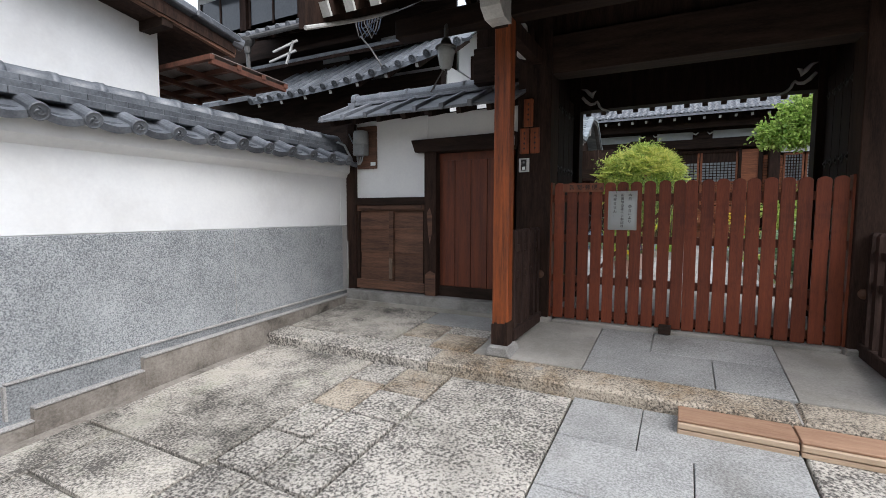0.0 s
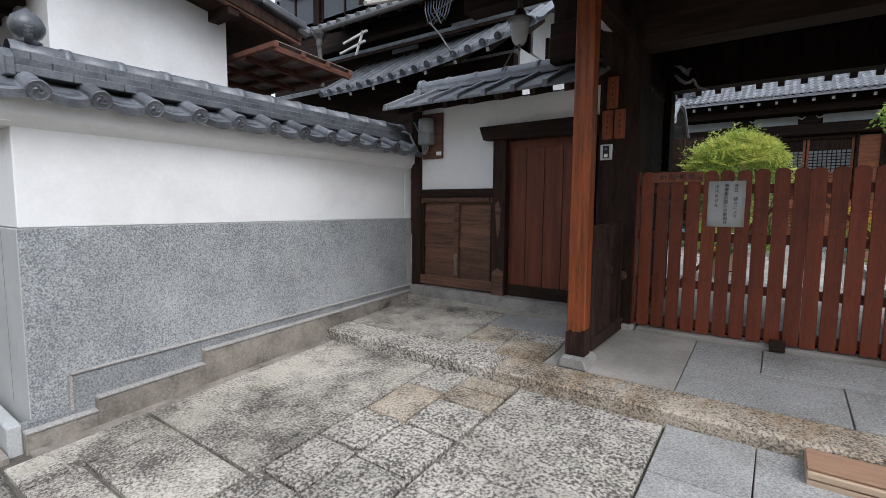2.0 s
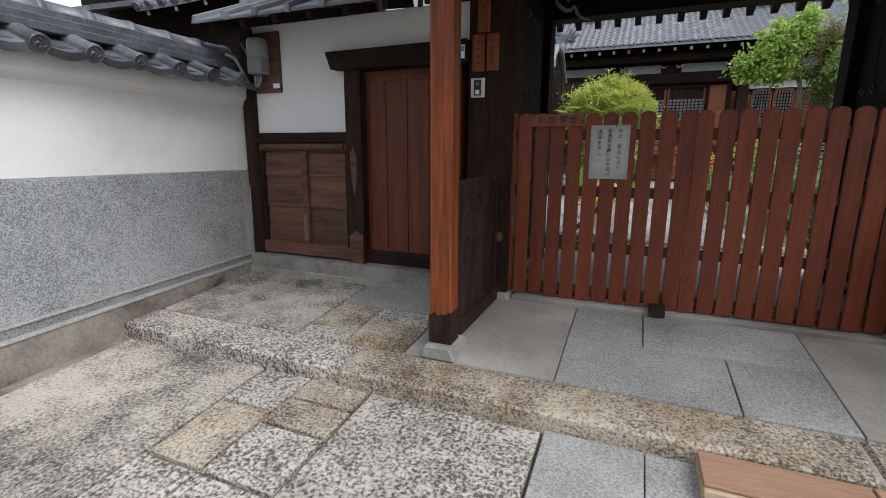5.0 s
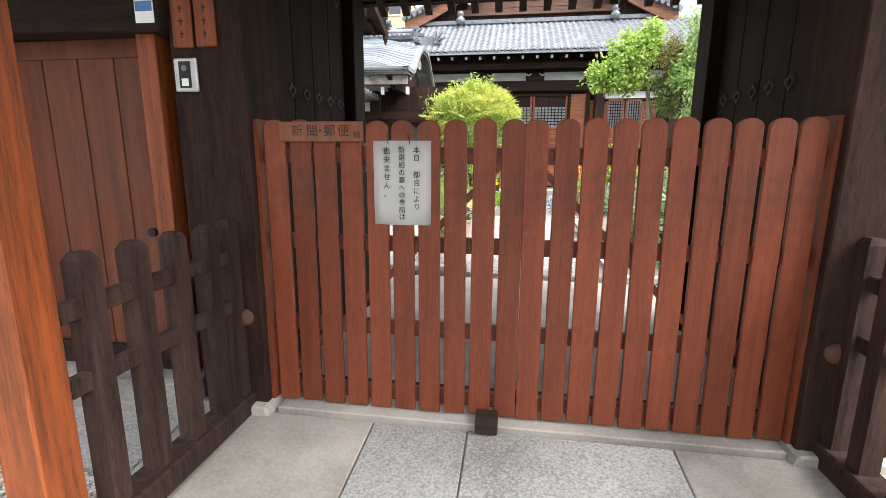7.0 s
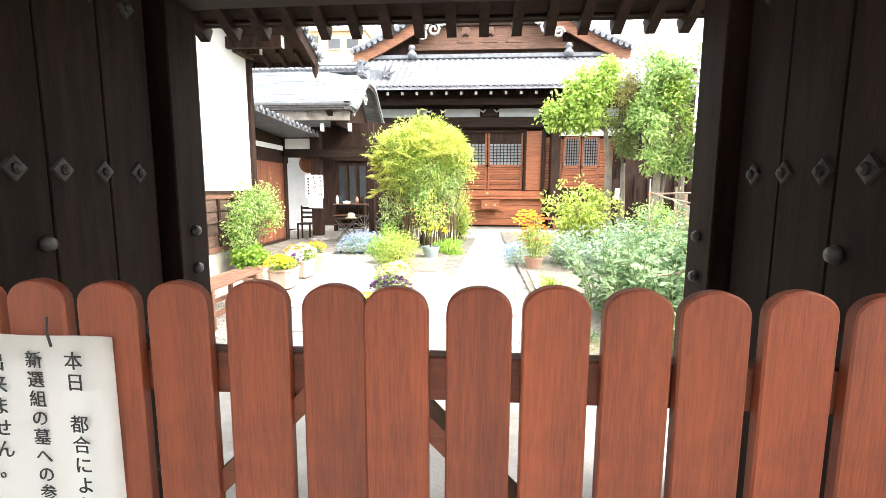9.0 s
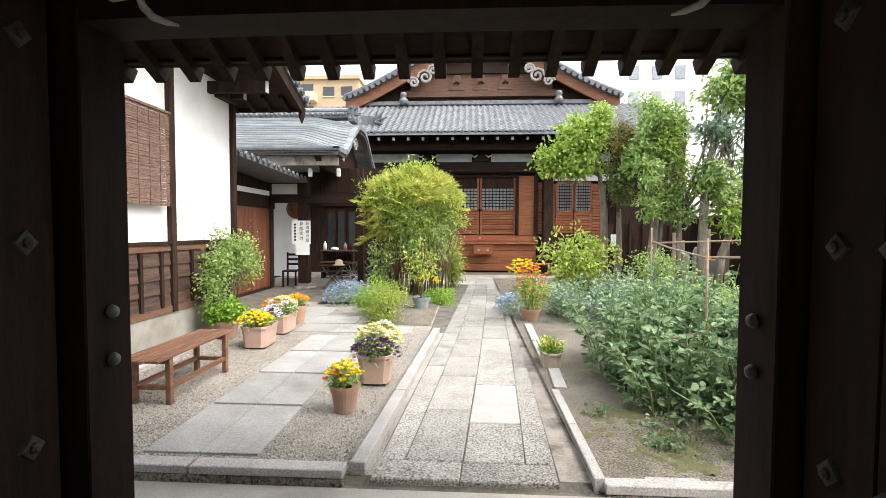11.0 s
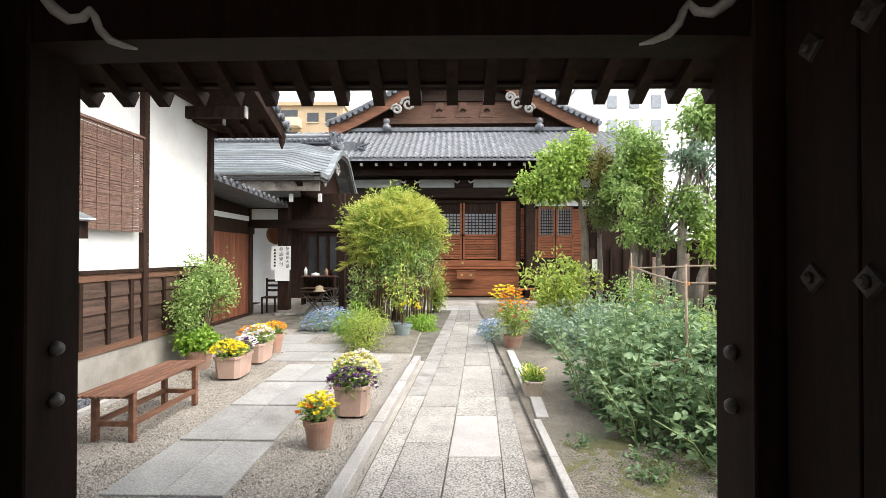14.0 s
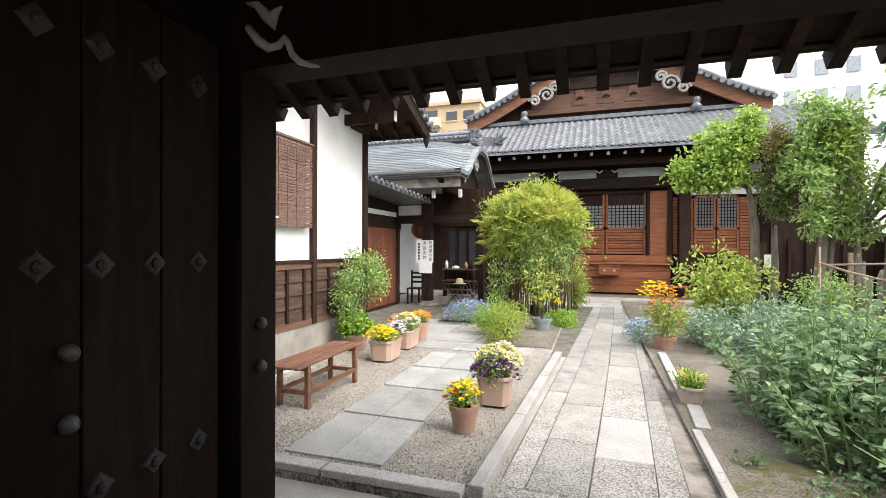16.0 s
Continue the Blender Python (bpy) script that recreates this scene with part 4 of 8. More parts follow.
    for i in range(22):
        x = -2.365 + 0.215 * i
        bm = bmesh.new()
        ys = [4.95, 5.7, 6.4, 7.25]
        for a, b in zip(ys, ys[1:]):
            bar(bm, (x, a, slope_z(a) + 0.035), (x, b, slope_z(b) + 0.035), 0.066, 0.10)
        part("rafter", bm, DARK, g)
        bm = bmesh.new()
        ys = [4.95, 4.2, 3.45, 2.72]
        for a, b in zip(ys, ys[1:]):
            bar(bm, (x, a, slope_z(a)), (x, b, slope_z(b)), 0.07, 0.10)
        part("rafter", bm, DARK, g)
        bm = bmesh.new()
        bar(bm, (x, 2.735, slope_z(2.735) - 0.001), (x, 2.712, slope_z(2.712) - 0.001), 0.074, 0.104)
        part("rafter_end", bm, WHITEWASH, g, "white-painted rafter end")
    bm = bmesh.new()
    ys = [2.76 + 0.2225 * k for k in range(21)]
    for a, b in zip(ys, ys[1:]):
        hexa(bm, [(-2.4, a, slope_z(a) + 0.055), (2.4, a, slope_z(a) + 0.055), (2.4, b, slope_z(b) + 0.055), (-2.4, b, slope_z(b) + 0.055)], [(-2.4, a, slope_z(a) + 0.10), (2.4, a, slope_z(a) + 0.10), (2.4, b, slope_z(b) + 0.10), (-2.4, b, slope_z(b) + 0.10)])
    part("roof_boards", bm, DARKH, g)
    p("eave_board", [(-2.4, 2.4, 7.15, 7.21, slope_z(7.18) + 0.05, slope_z(7.18) + 0.2), (-2.4, 2.4, 2.84, 2.9, slope_z(2.87) - 0.0, slope_z(2.87) + 0.12)], DARKH)
    bm = bmesh.new()
    for a, b in zip(ys, ys[1:]):
        hexa(bm, [(-2.45, a, slope_z(a) + 0.125), (2.45, a, slope_z(a) + 0.125), (2.45, b, slope_z(b) + 0.125), (-2.45, b, slope_z(b) + 0.125)], [(-2.45, a, slope_z(a) + 0.19), (2.45, a, slope_z(a) + 0.19), (2.45, b, slope_z(b) + 0.19), (-2.45, b, slope_z(b) + 0.19)])
    part("roof_tiles", bm, TILE, g)
    p("roof_ridge", [(-2.5, 2.5, 4.8, 5.1, 4.0, 4.45)], TILE)
    for s in (-1, 1):
        # curved gable board, its lower edge lined in white
        a, b = sorted((s * 2.40, s * 2.46))
        low = [(y, slope_z(y) - 0.10 - 0.05 * math.sin((y - 2.55) / 2.4 * math.pi)) for y in [2.55 + 0.2 * k for k in range(13)]]
        bm = bmesh.new()
        for (y0, z0), (y1, z1) in zip(low, low[1:]):
            hexa(bm, [(a, y0, z0), (b, y0, z0), (b, y1, z1), (a, y1, z1)], [(a, y0, slope_z(y0) + 0.12), (b, y0, slope_z(y0) + 0.12), (b, y1, slope_z(y1) + 0.12), (a, y1, slope_z(y1) + 0.12)])
        part("gable_board", bm, DARK, g)
        bm = bmesh.new()
        tube(bm, [(s * 2.40, y, z) for y, z in low[:7]], 0.016, 6)
        part("gable_edge", bm, WHITEWASH, g, "white-lined edge of the gable board")


def leaf_mesh(s):
    bm = bmesh.new()
    a, b = sorted((s * 1.275, s * 1.295))
    box(bm, a, b, 4.90, 5.94, 0.27, 2.62)
    return bm


def diamond():
    bm = bmesh.new()
    q = [(0.048, 0), (0, 0.048), (-0.048, 0), (0, -0.048)]
    lo = [bm.verts.new((x, y, 0)) for x, y in q]
    hi = [bm.verts.new((x * 0.85, y * 0.85, 0.008)) for x, y in q]
    pk = [bm.verts.new((x * 0.4, y * 0.4, 0.012)) for x, y in q]
    for a, b in ((lo, hi), (hi, pk)):
        for i in range(4):
            bm.faces.new((a[i], a[(i + 1) % 4], b[(i + 1) % 4], b[i]))
    bm.faces.new(pk)
    lathe(bm, [(0.02, 0.01), (0.018, 0.02), (0.008, 0.026)], 8)
    return bm


def build_rail_fence(s):
    DARK = RAILWOOD
    t = thing("rail_fence", "low dark wooden picket rail beside the pillar", "railing", group="rails between the gate pillars")
    x = s * 1.285
    bm = bmesh.new()
    box(bm, x - 0.06, x + 0.06, 3.72, 4.56, 0.19, 0.29)
    part("bottom_rail", bm, DARK, t, bevel=0.008)
    for z in (0.74, 0.97):
        bm = bmesh.new()
        box(bm, x - 0.018, x + 0.018, 3.70, 4.56, z - 0.03, z + 0.03)
        part("rail", bm, DARK, t, bevel=0.004)
    for y in (3.80, 3.99, 4.18, 4.37, 4.52):
        bm = bmesh.new()
        hexa(bm, [(x - 0.034, y - 0.034, 0.29), (x + 0.034, y - 0.034, 0.29), (x + 0.034, y + 0.034, 0.29), (x - 0.034, y + 0.034, 0.29)], [(x - 0.034, y - 0.034, 1.11), (x + 0.034, y - 0.034, 1.11), (x + 0.034, y + 0.034, 1.11), (x - 0.034, y + 0.034, 1.11)])
        hexa(bm, [(x - 0.034, y - 0.034, 1.11), (x + 0.034, y - 0.034, 1.11), (x + 0.034, y + 0.034, 1.11), (x - 0.034, y + 0.034, 1.11)], [(x - 0.02, y - 0.02, 1.135), (x + 0.02, y - 0.02, 1.135), (x + 0.02, y + 0.02, 1.135), (x - 0.02, y + 0.02, 1.135)])
        part("post", bm, DARK, t)


# ---- picket gate ----
def picket(w=0.096, h=1.335, th=0.022):
    bm = bmesh.new()
    out = [(-w / 2, 0), (w / 2, 0), (w / 2, h - 0.035)]
    out += [(w / 2 * math.cos(math.pi * k / 10), h - 0.035 + 0.035 * math.sin(math.pi * k / 10)) for k in range(1, 10)]
    out += [(-w / 2, h - 0.035)]
    extrude(bm, out, "y", -th / 2, th / 2)
    return bm


def build_picket_gate():
    pm = mesh_of(picket(), RED, bevel=0.003)
    for s, x0 in ((-1, -1.15), (1, 0.0)):
        t = thing("picket_gate", "closed red-brown picket gate leaf with rounded tops", "gate", group="picket gate leaves")
        for i in range(10):
            x = (-1.08 + 0.1167 * i) if s < 0 else (0.072 + 0.1133 * i)
            ob = new("picket", pm)
            ob.parent = t
            ob.matrix_basis = pose(x, 4.62, 0.235 + random.uniform(-0.004, 0.004), 0, random.uniform(-0.25, 0.25), 0)
        a, b = (-1.15, 0.018) if s < 0 else (0.024, 1.15)
        for z in (1.42, 1.03, 0.63, 0.30):
            bm = bmesh.new()
            box(bm, a, b, 4.632, 4.665, z - 0.035, z + 0.035)
            part("rail", bm, REDH, t, bevel=0.003)
        bm = bmesh.new()
        if s < 0:
            bar(bm, (-1.1, 4.652, 0.34), (-0.06, 4.652, 1.40), 0.03, 0.06, (0, 1, 0))
        else:
            bar(bm, (1.1, 4.652, 0.34), (0.06, 4.652, 1.40), 0.03, 0.06, (0, 1, 0))
        part("brace", bm, REDH, t)
        bm = bmesh.new()
        if s < 0:
            box(bm, -1.164, -1.147, 4.59, 4.68, 0.24, 1.575)
        else:
            box(bm, 1.147, 1.164, 4.59, 4.68, 0.24, 1.575)
        part("edge_strip", bm, RED, t)
    b = thing("door_stop", "small dark wooden stop block on the threshold", "door stop")
    bm = bmesh.new()
    extrude(bm, [(4.50, 0.205), (4.60, 0.222), (4.60, 0.275), (4.54, 0.275), (4.50, 0.25)], "x", -0.155, -0.055)
    part("block", bm, DARKH, b, bevel=0.004)


def lettering(parent, text, x, y, z, size, material, pitch=None, label="", step="down", rot=(90, 0, 0)):
    """Characters one under another (or side by side), as one mesh."""
    bm = bmesh.new()
    for i, ch in enumerate(text):
        if ch in " \u3000":
            continue
        cu = bpy.data.curves.new("text", "FONT")
        cu.body, cu.size, cu.align_x, cu.align_y, cu.extrude = ch, size, "CENTER", "CENTER", 0.0006
        cu.resolution_u = 3
        ob = bpy.data.objects.new("text", cu)
        me = bpy.data.meshes.new_from_object(ob)
        d = (pitch or size) * i
        m = pose(x + (d if step == "across" else 0), y, z - (d if step == "down" else 0), *rot)
        me.transform(m)
        bm.from_mesh(me)
        bpy.data.objects.remove(ob)
    me = bpy.data.meshes.new("lettering")
    bm.to_mesh(me)
    bm.free()
    me.materials.append(material)
    ob = new("lettering", me)
    ob.parent = parent
    return tagged(ob, label, kind="stuff")


def build_notices():
    t = thing("notice", "white paper notice hung on the picket gate", "notice")
    x0, x1, z0, z1 = -0.623, -0.370, 1.121, 1.482
    bm = bmesh.new()
    n = 8
    rows = [[bm.verts.new((x0 + (x1 - x0) * i / n, 4.603 + 0.003 * math.sin(i * 1.1 + 0.5) + 0.004 * (k == 0) * math.cos(i), z0 + (z1 - z0) * k / 4)) for i in range(n + 1)] for k in range(5)]
    for a, b in zip(rows, rows[1:]):
        for i in range(n):
            bm.faces.new((a[i], a[i + 1], b[i + 1], b[i]))
    bmesh.ops.solidify(bm, geom=list(bm.faces), thickness=0.002)
    part("sheet", bm, PAPER, t, smooth=True)
    INKM = mat("ink", (0.02, 0.02, 0.022), None, 0.6, 8, 60, 0.0)
    yf = 4.597
    lettering(t, "本日\u3000都合により", x1 - 0.062, yf, z1 - 0.040, 0.031, INKM, 0.0345)
    lettering(t, "新選組の墓への参詣は", x1 - 0.127, yf, z1 - 0.040, 0.029, INKM, 0.0318)
    lettering(t, "出来ません。", x1 - 0.192, yf, z1 - 0.045, 0.032, INKM, 0.0365)
    for x in (x0 + 0.07, x1 - 0.09):
        bm = bmesh.new()
        tube(bm, [(x, 4.592, z1 - 0.014), (x - 0.003, 4.59, z1 + 0.01), (x - 0.01, 4.60, z1 + 0.03)], 0.002, 5)
        part("tie", bm, INKM, t)
    b = thing("mail_sign", "red-brown wooden sign board with black writing", "sign")
    bm = bmesh.new()
    box(bm, -1.045, -0.665, 4.590, 4.6085, 1.478, 1.562)
    part("board", bm, REDDOOR, b, bevel=0.003)
    lettering(b, "新聞", -0.959, 4.5885, 1.52, 0.054, INKM, 0.068, step="across")
    lettering(b, "・", -0.853, 4.5885, 1.52, 0.05, INKM, 0.066, step="across")
    lettering(b, "郵便", -0.812, 4.5885, 1.52, 0.054, INKM, 0.063, step="across")
    lettering(b, "他", -0.690, 4.5885, 1.505, 0.032, INKM, 0.066, step="across")
    # house number boards and intercom on the main post
    for x, z, h in ((-1.385, 2.26, 0.27), (-1.425, 1.99, 0.25), (-1.318, 1.99, 0.25)):
        k = thing("name_board", "small red-brown wooden name board with faded writing", "sign", group="name boards on the post")
        w = 0.046
        bm = bmesh.new()
        y = 4.535 if z < 2.1 else 4.522
        box(bm, x - w, x + w, y, 4.549, z - h / 2, z + h / 2)
        part("board", bm, ORANGE, k, bevel=0.004)
        for j in range(4):
            bm = bmesh.new()
            box(bm, x - 0.012 + 0.004 * (j % 2), x + 0.010, y - 0.0012, y, z + h * 0.30 - j * 0.05, z + h * 0.30 - j * 0.05 + 0.006)
            box(bm, x - 0.003, x + 0.003, y - 0.0012, y, z + h * 0.30 - j * 0.05 - 0.014, z + h * 0.30 - j * 0.05 + 0.014)
            part("writing", bm, INKM, k)
    c = thing("intercom", "silver intercom panel on the dark post", "intercom")
    bm = bmesh.new()
    box(bm, -1.478, -1.372, 4.532, 4.549, 1.685, 1.822)
    part("frame", bm, mat("silver", (0.55, 0.55, 0.55), (0.45, 0.45, 0.45), 0.35, 10, 80, 0.05, metal=0.6), c, "silver frame", bevel=0.005)
    bm = bmesh.new()
    box(bm, -1.452, -1.398, 4.529, 4.533, 1.70, 1.808)
    part("panel", bm, mat("black_plastic", (0.015, 0.015, 0.017), None, 0.3, 8, 60, 0.0), c)
    bm = bmesh.new()
    tube(bm, [(-1.425, 4.53, 1.78), (-1.425, 4.525, 1.78)], 0.012, 12)
    part("lens", bm, mat("grey_lens", (0.2, 0.2, 0.22), None, 0.15), c)
    bm = bmesh.new()
    box(bm, -1.44, -1.41, 4.526, 4.53, 1.708, 1.738)
    part("button", bm, PAPER, c)
    d = thing("sticker", "small blue and white sticker by the door", "sticker")
    bm = bmesh.new()
    box(bm, -1.60, -1.515, 4.494, 4.4965, 1.955, 2.045)
    part("sheet", bm, PAPER, d)
    bm = bmesh.new()
    box(bm, -1.595, -1.52, 4.492, 4.494, 2.0, 2.038)
    part("print", bm, mat("blue_print", (0.08, 0.22, 0.5), None, 0.5), d)
    e = thing("sticker", "small blue and white sticker on the dark wall", "sticker")
    bm = bmesh.new()
    box(bm, 1.60, 1.69, 4.614, 4.6185, 1.66, 1.78)
    part("sheet", bm, PAPER, e)
    bm = bmesh.new()
    tube(bm, [(1.645, 4.614, 1.74), (1.645, 4.612, 1.74)], 0.026, 14)
    part("print", bm, mat("blue_print", (0.08, 0.22, 0.5), None, 0.5), e)


def build_timber_steps():
    for x0, x1, z in ((0.02, 0.60, 0.0), (0.61, 1.32, 0.0)):
        t = thing("timber_step", "new pale timber step box against the kerb", "step", group="timber steps")
        y0, y1 = 2.98, 3.21
        bm = bmesh.new()
        hexa(bm, [(x0, y0, street_z(y0)), (x1, y0, street_z(y0)), (x1, y1, 0.0), (x0, y1, 0.0)], [(x0, y0, 0.010), (x1, y0, 0.010), (x1, y1, 0.014), (x0, y1, 0.014)])
        part("lower_beam", bm, PALEWOOD, t, bevel=0.004)
        bm = bmesh.new()
        box(bm, x0, x1, y0 - 0.004, y1, 0.016, 0.050)
        part("middle_beam", bm, PALEWOOD, t, bevel=0.005)
        bm = bmesh.new()
        box(bm, x0, x1, y0 + 0.012, y1, 0.052, 0.068)
        part("top_board", bm, mat("rusty_board", (0.40, 0.25, 0.16), (0.28, 0.16, 0.10), 0.7, 4, 40, 0.3, stretch=(0.5, 4, 4)), t, bevel=0.004)


def build_hanging_lamp():
    t = thing("gate_lamp", "grey glass lamp hanging under the gate eave", "lamp")
    c = (-1.80, 3.55, 0)
    bm = bmesh.new()
    lathe(bm, [(0.035, 2.47), (0.055, 2.50), (0.072, 2.60), (0.076, 2.64)], 16, c=c)
    part("globe", bm, mat("frosted_glass", (0.30, 0.31, 0.31), (0.24, 0.25, 0.25), 0.25, 8, 60, 0.02), t, smooth=True)
    bm = bmesh.new()
    lathe(bm, [(0.09, 2.64), (0.09, 2.652), (0.055, 2.67), (0.03, 2.72)], 16, c=c)
    part("cap", bm, IRON, t, smooth=True)
    bm = bmesh.new()
    tube(bm, [(-1.80, 3.55, 2.70), (-1.80, 3.55, 2.80), (-1.80, 3.60, 2.9)], 0.02, 8)
    part("stem", bm, IRON, t)
    bm = bmesh.new()
    tube(bm, [(-1.80, 3.55, 2.48), (-1.80, 3.55, 2.43)], 0.012, 6)
    tube(bm, [(-1.82, 3.55, 2.48), (-1.90, 3.56, 2.38), (-1.97, 3.6, 2.32)], 0.006, 5)
    part("wire", bm, IRON, t)


# ---- neighbouring house beyond the wall ----
def tile_field(parent, x0, x1, y0, z0, y1, z1, cols, rows, material, keep_x=None):
    """Pantiles laid one by one on a slope that climbs along +y, as parts of one roof."""
    w, L = (x1 - x0) / cols, math.hypot(y1 - y0, z1 - z0) / rows
    tilt = math.degrees(math.atan2(z1 - z0, y1 - y0))
    bm = bmesh.new()
    n = 6
    line = [(w * (k / n - 0.5) * 1.04, 0.026 * math.cos(2 * math.pi * (k / n))) for k in range(n + 1)]
    top = [[bm.verts.new((x, t, z + dz)) for x, z in line] for t, dz in ((-0.012, 0.030), (L, 0.002))]
    lip = [bm.verts.new((x, -0.012, z - 0.012)) for x, z in line]
    for k in range(n):
        bm.faces.new((top[0][k], top[0][k + 1], top[1][k + 1], top[1][k]))
        bm.faces.new((lip[k], lip[k + 1], top[0][k + 1], top[0][k]))
    me = mesh_of(bm, material, True)
    rest = bmesh.new()
    count = 0
    for r in range(rows):
        for c in range(cols):
            t = r / rows
            m = Matrix.Translation((x0 + w * (c + 0.5), y0 + (y1 - y0) * t, z0 + (z1 - z0) * t)) @ pose(0, 0, 0, tilt)
            if count < 290 and (keep_x is None or keep_x[0] < x0 + w * c < keep_x[1]):
                lay("roof_tile", me, m, parent)
                count += 1
            else:
                k = me.copy()
                k.transform(m)
                rest.from_mesh(k)
                bpy.data.meshes.remove(k)
    if len(rest.verts):
        ob = part("tile_field", rest, material, parent, smooth=True)
        tagged(ob, kind="stuff")
    else:
        rest.free()


def eave_discs(parent, pts, r=0.055, direction=(0, -1, 0)):
    me = None
    for p in pts:
        if me is None:
            bm = bmesh.new()
            d = Vector(direction)
            tube(bm, [(0, 0, 0), d * 0.03], r, 14)
            ring = [Vector((r * 0.75 * math.cos(a), 0.0, r * 0.75 * math.sin(a))) if abs(d.y) > 0.5 else Vector((0.0, r * 0.75 * math.cos(a), r * 0.75 * math.sin(a))) for a in (2 * math.pi * k / 12 for k in range(13))]
            tube(bm, [v + d * 0.03 for v in ring], 0.008, 5, False)
            lathe_c = d * 0.03
            tube(bm, [lathe_c, lathe_c + d * 0.012], r * 0.35, 8)
            me = mesh_of(bm, TILE)
        lay("eave_disc", me, Matrix.Translation(p), parent)


def build_neighbour():
    h = thing("storehouse", "white plastered storehouse behind the boundary wall", "house")
    bm = bmesh.new()
    box(bm, -9.5, -4.6, 1.5, 2.87, 0.0, 3.62)
    part("wall", bm, PLASTER, h)
    bm = bmesh.new()
    hexa(bm, [(-9.5, 0.6, 3.42), (-4.22, 0.6, 3.42), (-4.22, 3.45, 2.93), (-9.5, 3.45, 2.93)], [(-9.5, 0.6, 3.60), (-4.22, 0.6, 3.60), (-4.22, 3.45, 3.02), (-9.5, 3.45, 3.02)])
    part("roof", bm, DARK, h, "dark boarded roof with a tiled verge")
    bm = bmesh.new()
    hexa(bm, [(-9.5, 0.45, 2.78), (-4.86, 0.45, 2.78), (-4.86, 1.5, 2.88), (-9.5, 1.5, 2.88)], [(-9.5, 0.45, 2.84), (-4.86, 0.45, 2.84), (-4.86, 1.5, 3.4), (-9.5, 1.5, 3.4)])
    part("lane_eave", bm, DARKH, h, "dark boarded eave over the lane")
    for k in range(12):
        x = -5.1 - 0.36 * k
        bm = bmesh.new()
        bar(bm, (x, 0.50, 2.755), (x, 1.49, 2.85), 0.055, 0.06)
        part("rafter", bm, DARK, h)
        bm = bmesh.new()
        bar(bm, (x, 0.485, 2.753), (x, 0.50, 2.755), 0.058, 0.063)
        part("rafter_end", bm, WHITEWASH, h, "white-painted rafter end")
    for a, b in ((0.6, 1.0), (1.0, 1.4), (1.4, 1.8), (1.8, 2.2), (2.2, 2.6), (2.6, 3.0), (3.0, 3.5)):
        bm = bmesh.new()
        za, zb = 3.66 - (a - 0.6) * 0.2035, 3.66 - (b - 0.6) * 0.2035
        bar(bm, (-4.24, a, za), (-4.24, b - 0.01, zb), 0.16, 0.07)
        part("verge_tile", bm, TILE, h, bevel=0.012)
    bm = bmesh.new()
    bar(bm, (-4.26, 0.6, 3.50), (-4.26, 3.47, 2.95), 0.05, 0.11)
    part("verge_board", bm, PLANK, h, "rusty brown verge board")
    bm = bmesh.new()
    tube(bm, [(-4.24, 3.44, 3.06), (-4.20, 3.53, 3.03)], 0.06, 10)
    part("verge_end", bm, TILE, h)
    bm = bmesh.new()
    bar(bm, (-4.7, 2.75, 3.03), (-4.25, 2.75, 3.03), 0.10, 0.12)
    part("purlin", bm, DARKH, h)

    c = thing("awning", "rusty iron awning frame with weathered panels", "awning")
    RUST = mat("rust_iron", (0.155, 0.058, 0.034), (0.07, 0.03, 0.02), 0.8, 8, 60, 0.4)
    z = lambda y: 2.66 - 0.06 * (y - 3.3)
    for i in range(6):
        x = -6.3 + 0.47 * i
        bm = bmesh.new()
        bar(bm, (x, 2.95, z(2.95)), (x, 3.86, z(3.86)), 0.045, 0.05)
        part("rafter", bm, RUST, c)
    for y in (2.95, 3.25, 3.55, 3.85):
        bm = bmesh.new()
        bar(bm, (-6.4, y, z(y) + 0.03), (-3.92, y, z(y) + 0.03), 0.05, 0.045)
        part("crossbar", bm, RUST, c)
    bm = bmesh.new()
    hexa(bm, [(-6.4, 2.95, z(2.95) + 0.056), (-3.92, 2.95, z(2.95) + 0.056), (-3.92, 3.88, z(3.88) + 0.056), (-6.4, 3.88, z(3.88) + 0.056)], [(-6.4, 2.95, z(2.95) + 0.064), (-3.92, 2.95, z(2.95) + 0.064), (-3.92, 3.88, z(3.88) + 0.064), (-6.4, 3.88, z(3.88) + 0.064)])
    part("sheet", bm, mat("old_panel", (0.26, 0.21, 0.19), (0.15, 0.115, 0.10), 0.6, 3, 50, 0.1), c, "dusty translucent roofing sheet")
    for x in (-6.3,):
        bm = bmesh.new()
        tube(bm, [(x, 3.82, 0.05), (x, 3.82, z(3.82))], 0.03, 8)
        tube(bm, [(x, 2.97, 0.1), (x, 2.97, z(2.97))], 0.03, 8)
        part("leg", bm, RUST, c)


